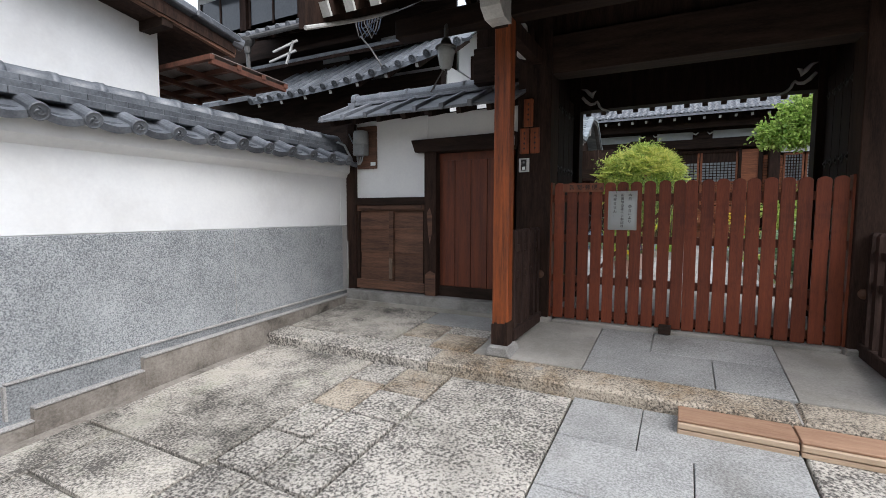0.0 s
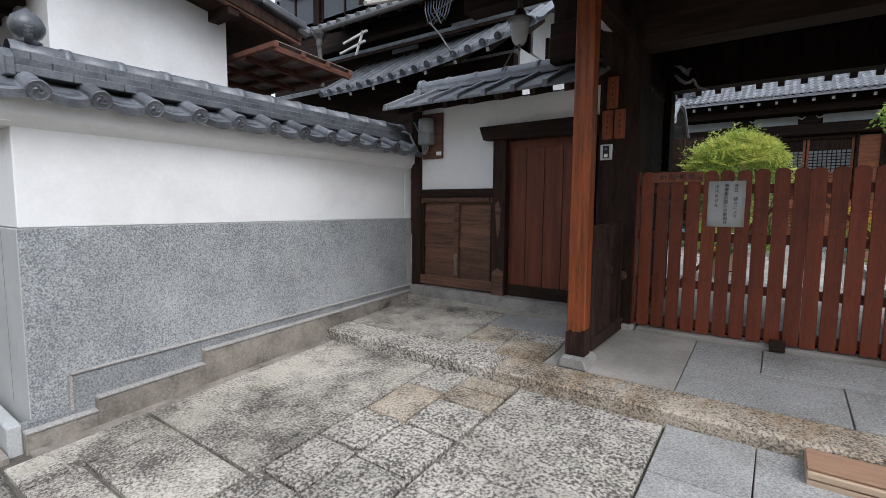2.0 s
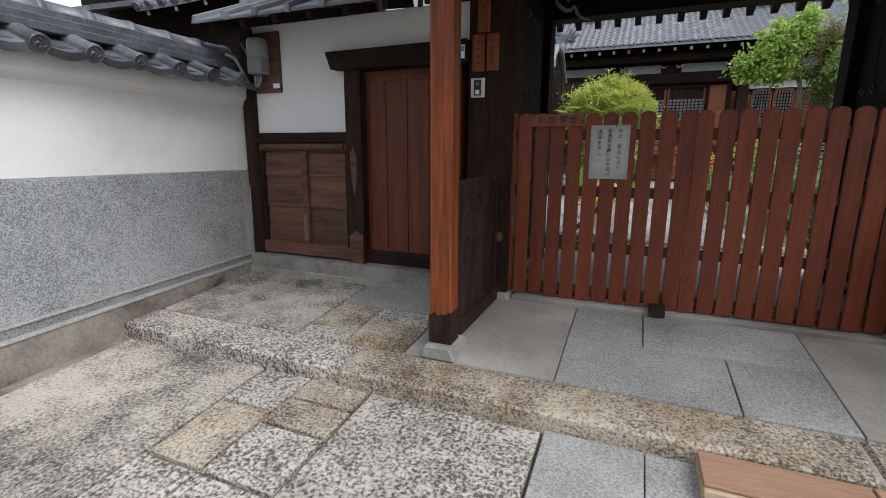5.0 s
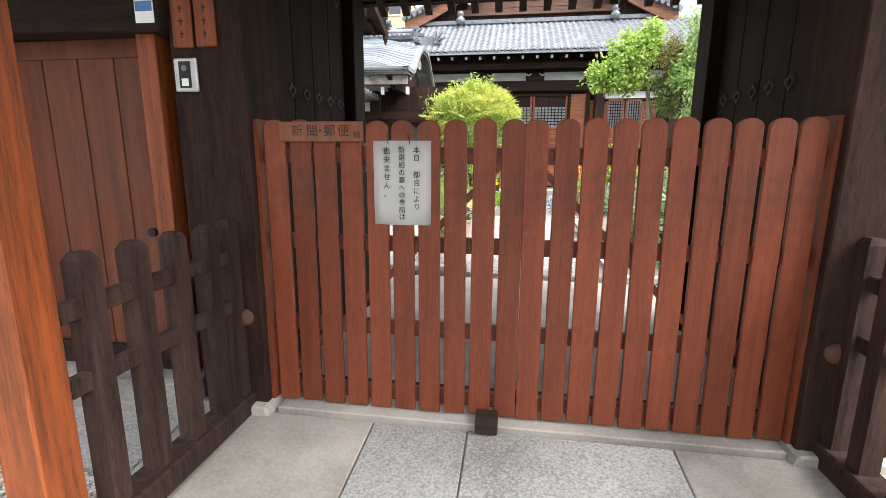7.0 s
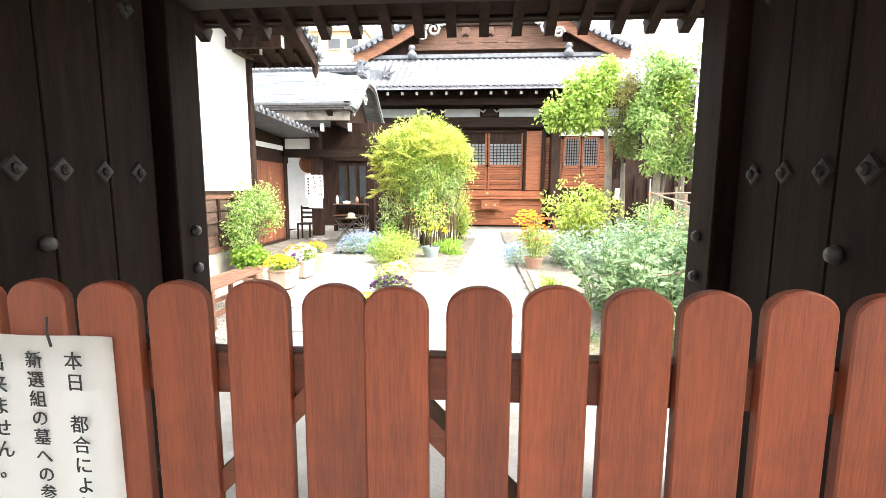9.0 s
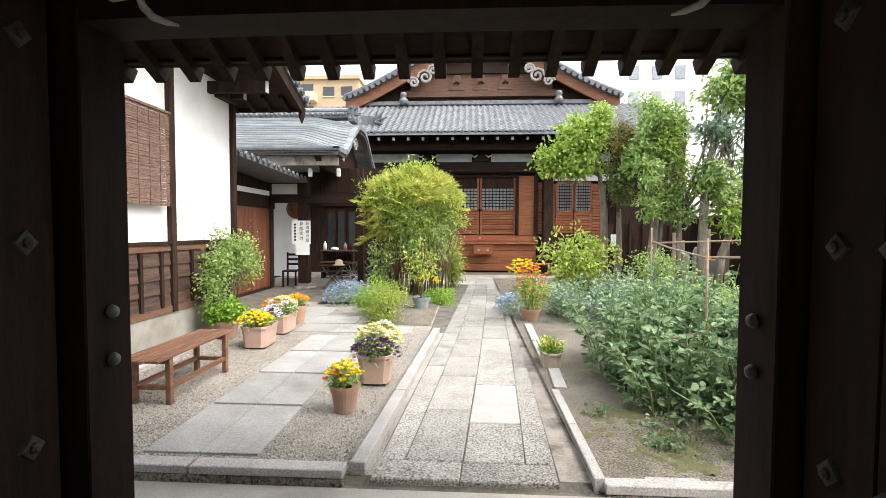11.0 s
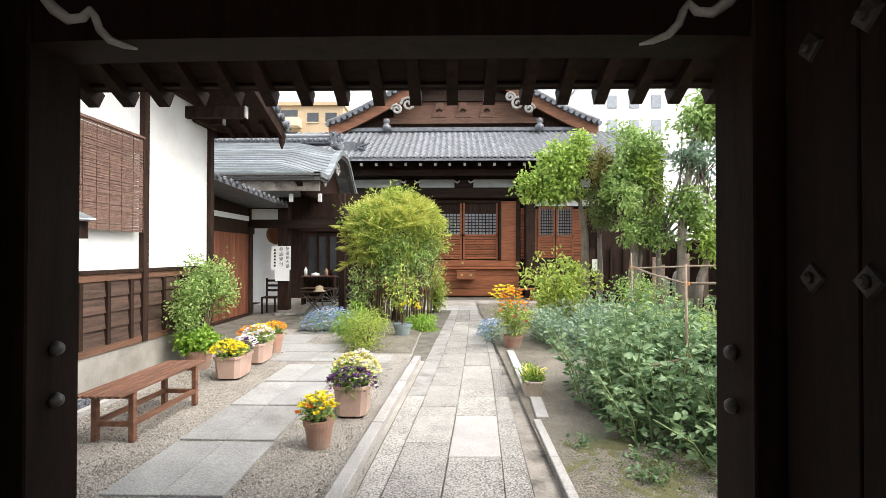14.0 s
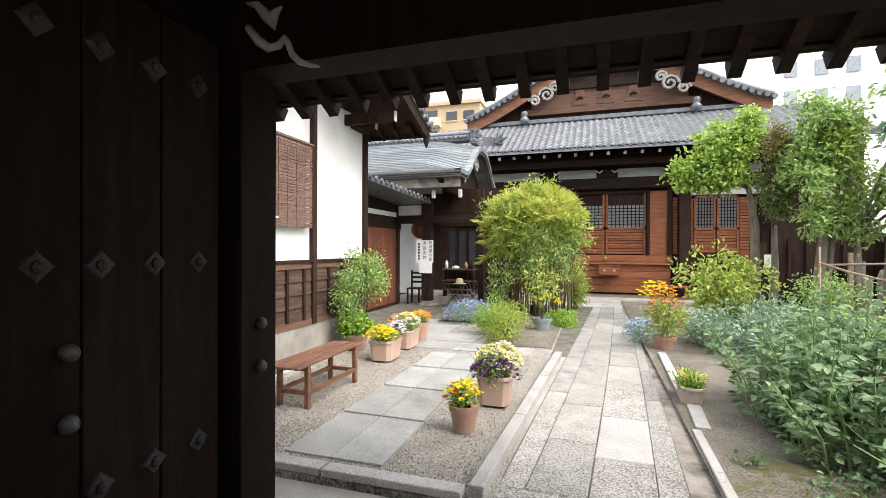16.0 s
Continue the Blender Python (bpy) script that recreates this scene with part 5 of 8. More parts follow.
def build_residence():
    """The long house at the side of the courtyard, with its two roofs towards the lane."""
    h = thing("residence", "white plastered temple residence with board wainscot and tiled roofs", "house")
    def p(name, boxes, m, label="", bevel=0.0):
        bm = bmesh.new()
        for b in boxes:
            box(bm, *b)
        return part(name, bm, m, h, label, bevel=bevel)
    p("wall", [(-11, -3.75, 7.45, 11.95, 0.7, 3.86)], PLASTER, "white plaster wall")
    p("foundation", [(-11, -3.72, 7.15, 11.95, 0.1, 0.72)], CEMENT, "bare concrete footing", 0.01)
    p("sill_beam", [(-3.76, -3.70, 7.2, 11.95, 0.72, 0.80)], PLANK)
    p("top_rail", [(-3.76, -3.71, 7.2, 11.95, 1.52, 1.60)], PLANK)
    p("cap_rail", [(-3.76, -3.69, 7.2, 11.95, 1.605, 1.645)], DARK)
    for a, b in ((7.2, 9.0), (9.0, 10.28), (10.36, 11.9)):
        for k in range(4):
            z0 = 0.80 + 0.18 * k
            bm = bmesh.new()
            hexa(bm, [(-3.75, a, z0), (-3.712, a, z0), (-3.712, b, z0), (-3.75, b, z0)], [(-3.75, a, z0 + 0.185), (-3.732, a, z0 + 0.185), (-3.732, b, z0 + 0.185), (-3.75, b, z0 + 0.185)])
            part("board", bm, PLANKY, h)
    for y in (7.7, 8.1, 8.5, 8.9, 9.3, 9.7, 10.08, 10.72, 11.15, 11.55):
        p("batten", [(-3.74, -3.69, y - 0.025, y + 0.025, 0.80, 1.52)], DARK)
    for y, z1 in ((10.32, 4.05), (11.93, 3.85)):
        p("post", [(-3.77, -3.685, y - 0.05, y + 0.05, 0.72, z1)], DARK)
    p("post", [(-3.77, -3.69, 8.46, 8.54, 0.72, 4.3)], DARK)
    # gable end towards the courtyard, its roof falling away from the gate
    def roof_z(y):
        return 3.86 + 0.37 * (12.3 - y) if y > 9.2 else 5.007 - 0.37 * (9.2 - y)
    bm = bmesh.new()
    extrude(bm, [(7.93, 3.9), (11.94, 3.8), (11.94, roof_z(11.94)), (9.2, roof_z(9.2)), (7.93, roof_z(7.93))], "x", -10.9, -3.752)
    part("gable_wall", bm, PLASTER, h, "white plaster gable")
    for name, x1, lo, hi, m in (("roof_deck", -2.66, 0.0, 0.06, DARK), ("roof_bed", -2.62, 0.065, 0.13, TILE)):
        bm = bmesh.new()
        for ya, yb in ((12.3, 9.2), (9.2, 7.5)):
            hexa(bm, [(-11, yb, roof_z(yb) + lo), (x1, yb, roof_z(yb) + lo), (x1, ya, roof_z(ya) + lo), (-11, ya, roof_z(ya) + lo)], [(-11, yb, roof_z(yb) + hi), (x1, yb, roof_z(yb) + hi), (x1, ya, roof_z(ya) + hi), (-11, ya, roof_z(ya) + hi)])
        part(name, bm, m, h)
    bm = bmesh.new()
    for ya, yb in ((12.3, 9.2), (9.2, 7.5)):
        hexa(bm, [(-2.70, yb, roof_z(yb) - 0.17), (-2.64, yb, roof_z(yb) - 0.17), (-2.64, ya, roof_z(ya) - 0.13), (-2.70, ya, roof_z(ya) - 0.13)], [(-2.70, yb, roof_z(yb) + 0.05), (-2.64, yb, roof_z(yb) + 0.05), (-2.64, ya, roof_z(ya) + 0.05), (-2.70, ya, roof_z(ya) + 0.05)])
    part("barge_board", bm, DARK, h)
    eave_discs(h, [(-2.60, 12.25 - 0.2 * k, roof_z(12.25 - 0.2 * k) + 0.12) for k in range(15)], 0.065, (1, 0, 0))
    for k in range(15):
        y = 12.25 - 0.2 * k
        bm = bmesh.new()
        tube(bm, [(-2.61, y, roof_z(y) + 0.13), (-3.3, y, roof_z(y) + 0.13)], 0.06, 8)
        part("verge_roll", bm, TILE, h, smooth=True)
    bm = bmesh.new()
    tube(bm, [(-2.78, 12.36, roof_z(12.36) + 0.18), (-2.78, 9.3, roof_z(9.3) + 0.2)], 0.07, 8)
    part("ridge_roll", bm, TILE, h, smooth=True)
    bm = bmesh.new()
    for q in range(5):
        tube(bm, [(-2.7, 12.36, roof_z(12.3) + 0.16), (-2.62, 12.4 + 0.1 * math.cos(q * 1.2), roof_z(12.3) + 0.16 + 0.1 * math.sin(q * 1.2))], [0.07, 0.035], 6)
    part("corner_tile", bm, HALLTILE, h, "carved corner tile", smooth=True)
    for y, z, x1, w, hh in ((11.30, 3.93, -2.86, 0.085, 0.17), (11.75, 3.93, -3.42, 0.07, 0.11)):
        bm = bmesh.new()
        bar(bm, (-3.76, y, z), (x1, y, z), w, hh)
        part("purlin", bm, DARK, h)
        bm = bmesh.new()
        bar(bm, (x1, y, z), (x1 + 0.015, y, z), w + 0.004, hh + 0.004)
        part("purlin_end", bm, WHITEWASH, h, "white-painted purlin end")
    p("tie_beam", [(-3.79, -3.66, 9.0, 11.9, 4.10, 4.22)], DARK)
    p("corner_bracket", [(-3.79, -3.62, 11.45, 11.98, 3.84, 3.98)], DARK, "", 0.02)
    p("fascia", [(-11, -2.7, 12.26, 12.30, 3.80, 3.88)], DARK)
    for k in range(18):
        x = -2.9 - 0.3 * k
        bm = bmesh.new()
        bar(bm, (x, 11.9, roof_z(11.9) - 0.045), (x, 12.28, roof_z(12.28) - 0.045), 0.06, 0.08)
        part("rafter", bm, DARK, h)
    bm = bmesh.new()
    tube(bm, [(-2.67, 12.24, 3.84), (-2.67, 12.24, 3.70), (-2.67, 12.24, 3.60)], [0.07, 0.05, 0.012], 8)
    part("pendant", bm, DARK, h, "dark carved gable pendant")
    # lower roof towards the lane
    bm = bmesh.new()
    box(bm, -11, -3.78, 7.28, 7.45, 0.2, 3.75)
    box(bm, -11, -3.78, 7.86, 7.915, 3.9, 5.6)
    part("front_wall", bm, DARKH, h, "dark timber front wall")
    n = 40
    def rise(x):
        t = max(0.0, (x + 7.6) / 4.2)
        return 0.37 * t ** 2.2
    bm = bmesh.new()
    prev = None
    for i in range(n + 1):
        x = -7.7 + 4.6 * i / n
        cur = [bm.verts.new((x, y, z + rise(x))) for y, z in ((6.6, 3.40), (6.6, 3.47), (7.88, 4.27), (7.88, 4.19))]
        if prev:
            for k in range(4):
                bm.faces.new((prev[k], prev[(k + 1) % 4], cur[(k + 1) % 4], cur[k]))
        else:
            bm.faces.new(cur)
        prev = cur
    bm.faces.new(prev)
    part("lower_roof", bm, TILE, h)
    roll = mesh_of(roll_tile(1.53, 0.06), TILE)
    pan = mesh_of(pan_tile(1.51, 0.2), TILE)
    for i in range(18):
        x = -7.65 + 0.265 * i
        lay("cover_tile", roll, Matrix.Translation((x, 7.88, 4.29 + rise(x))) @ pose(0, 0, 0, 32.2, 0, 0), h)
        lay("pan_tile", pan, Matrix.Translation((x + 0.13, 7.88, 4.30 + rise(x + 0.13))) @ pose(0, 0, 0, 32.2, 0, 0), h)
    for i in range(8):
        x = -7.5 + 0.6 * i
        bm = bmesh.new()
        bar(bm, (x, 6.66, 3.38 + rise(x)), (x, 7.3, 3.775 + rise(x)), 0.07, 0.09)
        part("rafter", bm, DARK, h)
        bm = bmesh.new()
        bar(bm, (x, 6.645, 3.374 + rise(x)), (x, 6.66, 3.38 + rise(x)), 0.05, 0.06)
        part("rafter_end", bm, WHITEWASH, h)
    # plaster strips coloured greyer to carry the shade of the upper eave
    for x0, x1, z0 in ((-6.9, -6.2, 4.28), (-5.6, -4.8, 4.35), (-4.5, -3.95, 4.5)):
        p("plaster_strip", [(x0, x1, 7.835, 7.87, z0 + 0.14, z0 + 0.36)], PALECAST)
    bm = bmesh.new()
    hexa(bm, [(-9.4, 5.6, 3.15), (-7.7, 5.9, 3.25), (-7.7, 7.3, 3.75), (-9.4, 7.3, 3.75)], [(-9.4, 5.6, 3.22), (-7.7, 5.9, 3.32), (-7.7, 7.3, 3.84), (-9.4, 7.3, 3.84)])
    part("side_roof", bm, TILE, h)
    # upper storey
    p("upper_wall", [(-11, -5.4, 7.925, 11.0, 4.2, 7.2)], PALECAST)
    p("top_eave", [(-11.2, -5.0, 7.0, 7.9, 6.75, 6.85)], DARK)
    for x0, x1, z0, z1 in ((-11, -5.4, 5.35, 5.5), (-9.3, -9.15, 4.2, 6.6), (-7.5, -7.35, 4.2, 6.6), (-5.55, -5.4, 4.2, 6.6), (-11, -5.4, 4.35, 4.55)):
        p("timber", [(x0, x1, 7.80, 7.92, max(z0, 5.3), max(z1, 5.5))], DARK)
    for x0, x1 in ((-9.1, -7.55), (-10.8, -9.35)):
        p("window", [(x0, x1, 7.86, 7.9, 5.45, 6.4)], GLASSY, "dark glazed upper window")
        for xc in (x0 + 0.025, x1 - 0.025, (x0 + x1) / 2):
            p("window_frame", [(xc - 0.025, xc + 0.025, 7.84, 7.9, 5.45, 6.4)], DARK)
    bm = bmesh.new()
    hexa(bm, [(-8.5, 7.0, 4.88), (-3.5, 7.0, 4.88), (-3.5, 7.9, 5.28), (-8.5, 7.9, 5.28)], [(-8.5, 7.0, 4.95), (-3.5, 7.0, 4.95), (-3.5, 7.9, 5.37), (-8.5, 7.9, 5.37)])
    part("upper_roof", bm, HALLTILE, h)
    roll2 = mesh_of(roll_tile(0.98, 0.065), HALLTILE)
    for i in range(18):
        lay("cover_tile", roll2, Matrix.Translation((-8.45 + 0.28 * i, 7.92, 5.39)) @ pose(0, 0, 0, 25.0, 0, 0), h)
    bm = bmesh.new()
    tube(bm, [(-8.6, 6.93, 4.86), (-3.5, 6.93, 4.86)], 0.05, 8)
    part("gutter", bm, IRON, h)
    bm = bmesh.new()
    lathe(bm, [(0.06, 4.55), (0.07, 4.68), (0.14, 4.78), (0.15, 4.84)], 10, c=(-8.1, 6.93, 0))
    tube(bm, [(-8.1, 6.93, 4.56), (-8.1, 6.95, 4.2), (-8.1, 7.0, 3.75)], 0.045, 8)
    part("downpipe", bm, IRON, h)
    bm = bmesh.new()
    box(bm, -10.8, -5.4, 7.46, 7.9, 4.62, 4.72)
    part("infill", bm, DARKH, h)
    for a, b in (((-7.5, 6.95, 4.30), (-6.8, 6.95, 4.42)), ((-7.4, 6.95, 4.48), (-6.75, 6.95, 4.6)), ((-7.05, 6.95, 4.2), (-6.85, 6.95, 4.62))):
        bm = bmesh.new()
        bar(bm, a, b, 0.035, 0.035)
        part("pole_bracket", bm, WHITEWASH, h)
    WIRE = mat("faded_blue_cable", (0.06, 0.075, 0.11), (0.03, 0.04, 0.055), 0.6, 20, 80, 0.1)
    for k in range(5):
        x = -5.35 + 0.06 * k
        bm = bmesh.new()
        tube(bm, [(x, 6.98, 4.80), (x + 0.05, 6.9, 4.62 - 0.03 * (k % 3)), (x + 0.12 + 0.03 * k, 6.9, 4.38 - 0.05 * (k % 2)), (x + 0.28, 6.93, 4.5), (x + 0.33, 6.98, 4.82)], 0.010, 6)
        part("cable_loop", bm, WIRE if k % 3 else IRON, h, smooth=True)
    bm = bmesh.new()
    tube(bm, [(-5.2, 6.9, 4.4), (-4.9, 6.8, 4.1), (-4.55, 6.6, 3.72)], 0.016, 6)
    tube(bm, [(-5.2, 6.95, 4.55), (-4.7, 6.9, 4.66), (-4.2, 6.9, 4.72), (-3.7, 6.95, 4.86)], 0.012, 6)
    part("cable", bm, IRON, h, smooth=True)
    for k in range(9):
        x = -8.0 + 0.5 * k
        bm = bmesh.new()
        bar(bm, (x, 7.0, 4.84), (x, 7.84, 5.20), 0.06, 0.08)
        part("rafter", bm, DARK, h)
    bl = thing("bamboo_blind", "brown bamboo blind hung over a window", "blind")
    bm = bmesh.new()
    for k in range(84):
        z = 2.10 + 1.16 * k / 84
        jit = random.uniform(-0.004, 0.004)
        bar(bm, (-3.64 + jit, 8.62, z + random.uniform(-0.006, 0.006)), (-3.64 - jit, 10.17, z + random.uniform(-0.006, 0.006)), 0.010, 0.0125)
    tagged(part("reed", bm, BAMBOO, bl), kind="stuff")
    for k in range(8):
        bm = bmesh.new()
        y = 8.85 + 0.19 * k
        box(bm, -3.632, -3.629, y - 0.003, y + 0.003, 2.09, 3.28)
        part("cord", bm, PLANK, bl)
    bm = bmesh.new()
    box(bm, -3.70, -3.62, 8.60, 10.19, 3.255, 3.285)
    part("head_rail", bm, BAMBOO, bl)
    lp = thing("wall_lantern", "small copper-roofed lantern on the white wall", "lantern")
    bm = bmesh.new()
    lathe(bm, [(0.19, 2.16), (0.18, 2.175), (0.08, 2.22), (0.02, 2.25)], 4, c=(-3.45, 8.95, 0))
    part("roof", bm, COPPER, lp)
    bm = bmesh.new()
    box(bm, -3.53, -3.40, 8.88, 9.02, 1.98, 2.15)
    part("body", bm, DARK, lp)
    bm = bmesh.new()
    box(bm, -3.75, -3.53, 8.93, 8.97, 2.05, 2.09)
    part("arm", bm, DARK, lp)


def build_porch():
    """The entrance range between the residence and the hall."""
    h = thing("entrance_porch", "dark timber porch with a curved copper gable roof", "porch")
    def p(name, boxes, m, label="", bevel=0.0):
        bm = bmesh.new()
        for b in boxes:
            box(bm, *b)
        return part(name, bm, m, h, label, bevel=bevel)
    XE = -2.95
    def roof_at(x, y):
        """Roof height: a long slope that rolls down into an arched verge at the gable."""
        u = 1 - abs(y - 17.9) / 2.45
        w = min(1.0, max(0.0, (x + 4.35) / (XE + 4.35)))
        w = w * w * (3 - 2 * w)
        main = 3.76 + 1.32 * (0.72 * u + 0.28 * u * u * (3 - 2 * u))
        v = min(1.0, max(0.0, (u - 0.20) / 0.72))
        arch = 3.76 + 0.96 * (v * v * (3 - 2 * v))
        return main * (1 - w) + arch * w
    xs = [-9.0, -6.0, -4.35] + [-4.35 + 1.4 * k / 10 for k in range(1, 11)]
    ys = [15.45 + 4.9 * k / 40 for k in range(41)]
    for ya, yb in zip(ys, ys[1:]):
        lap_a, lap_b = (0.03, 0.0) if yb < 17.95 else (0.0, 0.03)
        bm = bmesh.new()
        prev = None
        for x in xs:
            za, zb = roof_at(x, ya), roof_at(x, yb)
            cur = [bm.verts.new(q) for q in ((x, ya, za - 0.06), (x, yb, zb - 0.06), (x, yb, zb + lap_b), (x, ya, za + lap_a))]
            if prev:
                for k in range(4):
                    bm.faces.new((prev[k], prev[(k + 1) % 4], cur[(k + 1) % 4], cur[k]))
            else:
                bm.faces.new(cur)
            prev = cur
        bm.faces.new(prev)
        part("copper_course", bm, COPPER, h)
    for j, (ya, yb) in enumerate(zip(ys, ys[1:])):
        for dz, x0, x1 in ((0.0, XE - 0.14, XE + 0.03), (-0.085, XE - 0.14, XE - 0.01)):
            za, zb = roof_at(XE, ya) + dz, roof_at(XE, yb) + dz
            bm = bmesh.new()
            hexa(bm, [(x0, ya, za - 0.085), (x1, ya, za - 0.085), (x1, yb, zb - 0.085), (x0, yb, zb - 0.085)], [(x0, ya, za + 0.035), (x1, ya, za + 0.035), (x1, yb, zb + 0.035), (x0, yb, zb + 0.035)])
            part("gable_rim", bm, COPPER if dz == 0.0 else IRON, h)
    for z0, z1, y0 in ((3.70, 3.745, 15.43), (3.65, 3.695, 15.46), (3.60, 3.645, 15.49)):
        p("eave_course", [(-9.0, XE + 0.01, y0, y0 + 0.14, z0, z1)], IRON)
    bm = bmesh.new()
    extrude(bm, [(y, roof_at(XE, y) - 0.2) for y in ys[::2]] + [(19.9, 3.3), (15.9, 3.3)], "x", -3.55, -3.42)
    part("gable_panel", bm, DARK, h)
    for c0, zc, r0 in ((16.55, 3.72, 0.20), (17.9, 4.25, 0.22)):
        bm = bmesh.new()
        pts = [(XE - 0.2, c0 + r0 * (1 - k / 16) * math.cos(k * 0.75), zc + r0 * (1 - k / 16) * math.sin(k * 0.75)) for k in range(14)]
        tube(bm, pts, 0.032, 6)
        part("pendant_carving", bm, STONE, h, "grey carved pendant under the gable")
    p("eave_beam", [(-8.5, -3.1, 15.75, 15.95, 3.40, 3.60)], DARKH)
    p("eave_board", [(-5.35, -3.02, 15.62, 15.70, 3.36, 3.60)], OLDCEMENT, "grey weathered fascia board")
    for x in (-4.6, -3.75, -3.04):
        p("bracket_end", [(x - 0.045, x + 0.045, 15.72, 15.80, 3.10, 3.30)], WHITEWASH, "white-painted bracket end", 0.01)
    p("ridge", [(-9, -3.25, 17.7, 18.1, 5.0, 5.17)], TILE, bevel=0.02)
    p("ridge_cap", [(-9, -3.2, 17.74, 18.06, 5.175, 5.30)], HALLTILE, bevel=0.04)
    for k in range(40):
        lay("ridge_bead", BEAD, pose(-9.3 + 0.15 * k, 17.69, 5.10), h)
    bm = bmesh.new()
    for a in range(7):
        tube(bm, [(-3.2 + 0.1 * math.cos(a), 17.7, 5.12 + 0.1 * math.sin(a)), (-3.1 + 0.2 * math.cos(a), 17.6, 5.1 + 0.2 * math.sin(a))], [0.05, 0.02], 6)
    box(bm, -3.3, -3.12, 17.65, 18.15, 4.9, 5.34)
    part("ridge_end", bm, TILE, h, "carved tile ridge end")
    # gutter roof of the passage towards the residence
    bm = bmesh.new()
    hexa(bm, [(-6.5, 12.3, 3.25), (-4.25, 12.3, 3.25), (-4.05, 16.4, 3.02), (-6.5, 16.4, 3.02)], [(-6.5, 12.3, 3.55), (-4.25, 12.3, 3.34), (-4.05, 16.4, 3.10), (-6.5, 16.4, 3.4)])
    part("passage_roof", bm, TILE, h)
    eave_discs(h, [(-4.22 + 0.011 * k, 12.6 + 0.24 * k, 3.31 - 0.013 * k) for k in range(16)], 0.06, (1, 0, 0))
    bm = bmesh.new()
    lathe(bm, [(0.05, 1.9), (0.055, 2.6), (0.10, 2.75), (0.09, 2.9), (0.17, 3.0), (0.18, 3.15)], 8, c=(-4.15, 12.25, 0))
    tube(bm, [(-4.15, 12.25, 0.3), (-4.15, 12.25, 1.95)], 0.05, 8)
    part("downpipe", bm, COPPER, h, "copper rain funnel and pipe")
    # wooden sliding door of the passage
    p("passage_wall", [(-5.2, -5.1, 12.0, 16.8, 2.35, 3.2)], DARK)
    p("plaster_band", [(-5.105, -5.08, 12.2, 16.6, 2.68, 2.80)], PLASTER)
    p("door_post", [(-5.2, -5.02, 13.72, 13.88, 0.25, 2.9)], DARK)
    p("door_post", [(-5.25, -5.05, 16.42, 16.6, 0.25, 3.0)], DARK)
    p("door_sill", [(-5.2, -5.04, 13.8, 16.5, 0.25, 0.31)], DARK)
    p("side_wall", [(-5.2, -5.1, 12.0, 13.8, 0.25, 2.4)], DARK)
    for k in range(13):
        y = 13.92 + 0.193 * k
        bm = bmesh.new()
        box(bm, -5.13, -5.09, y, y + 0.186, 0.31, 2.34)
        part("door_slat", bm, SLATWOOD, h, bevel=0.006)
    # entrance recess
    p("back_wall", [(-7.5, -4.2, 18.9, 19.0, 0.25, 3.6)], DARK)
    p("partition", [(-5.7, -4.45, 17.6, 17.68, 0.45, 2.7)], PLASTER, "white inner partition")
    p("transom", [(-5.25, -4.36, 16.5, 16.6, 2.72, 3.0)], PLASTER)
    p("beam", [(-6, -2.6, 16.42, 16.62, 2.5, 2.72)], DARKH)
    p("porch_post", [(-4.34, -4.07, 16.45, 16.70, 0.36, 3.3)], DARK)
    bm = bmesh.new()
    lathe(bm, [(0.30, 0.25), (0.28, 0.29), (0.2, 0.30), (0.18, 0.37)], 16, c=(-4.205, 16.57, 0))
    part("post_stone", bm, STONE, h)
    p("porch_post", [(-2.75, -2.6, 16.45, 16.6, 0.3, 3.4)], DARK)
    for k in range(5):
        x = -3.85 + 0.3 * k
        p("lattice_door", [(x, x + 0.28, 17.3, 17.36, 0.5, 2.45)], DARK)
        p("lattice_glass", [(x + 0.05, x + 0.23, 17.285, 17.305, 1.1, 2.3)], GLASSY)
    p("frieze", [(-4.0, -2.2, 17.25, 17.4, 2.45, 3.5)], DARK)
    p("frieze_rail", [(-3.9, -2.3, 17.2, 17.28, 2.75, 2.85)], DARKH)
    p("floor_step", [(-5.2, -2.6, 17.0, 18.9, 0.2, 0.45)], CEMENT)
    p("side_panel", [(-2.75, -2.2, 17.2, 17.35, 0.3, 3.4)], DARK)
    bm = bmesh.new()
    bmesh.ops.create_icosphere(bm, subdivisions=3, radius=0.27, matrix=pose(-4.62, 17.1, 2.36))
    b = tagged(part("straw_ball", bm, mat("straw_ball_brown", (0.22, 0.10, 0.04), (0.12, 0.05, 0.02), 0.9, 30, 120, 0.8), smooth=True), "round brown cedar ball hanging in the entrance", "ornament")
    bm = bmesh.new()
    tube(bm, [(-4.62, 17.1, 2.62), (-4.62, 17.1, 3.2)], 0.008, 5)
    part("cord", bm, DARK, b)
    # paper sign on the porch post
    s = thing("reception_sign", "white paper sign with vertical black writing", "sign")
    bm = bmesh.new()
    box(bm, -4.49, -3.99, 16.415, 16.43, 1.42, 2.03)
    box(bm, -4.39, -4.02, 16.41, 16.425, 1.13, 1.44)
    part("sheet", bm, PAPER, s)
    INKM = bpy.data.materials["ink"]
    lettering(s, "新選組の墓", -4.065, 16.405, 1.955, 0.10, INKM, 0.112)
    lettering(s, "参詣受付", -4.23, 16.405, 1.94, 0.11, INKM, 0.128)
    for k in range(6):
        bm = bmesh.new()
        box(bm, -4.425, -4.375, 16.408, 16.413, 1.90 - 0.08 * k, 1.95 - 0.08 * k)
        part("writing", bm, INKM, s)
    # furniture in the entrance
    t = thing("reception_table", "dark wooden reception table with shelves", "table")
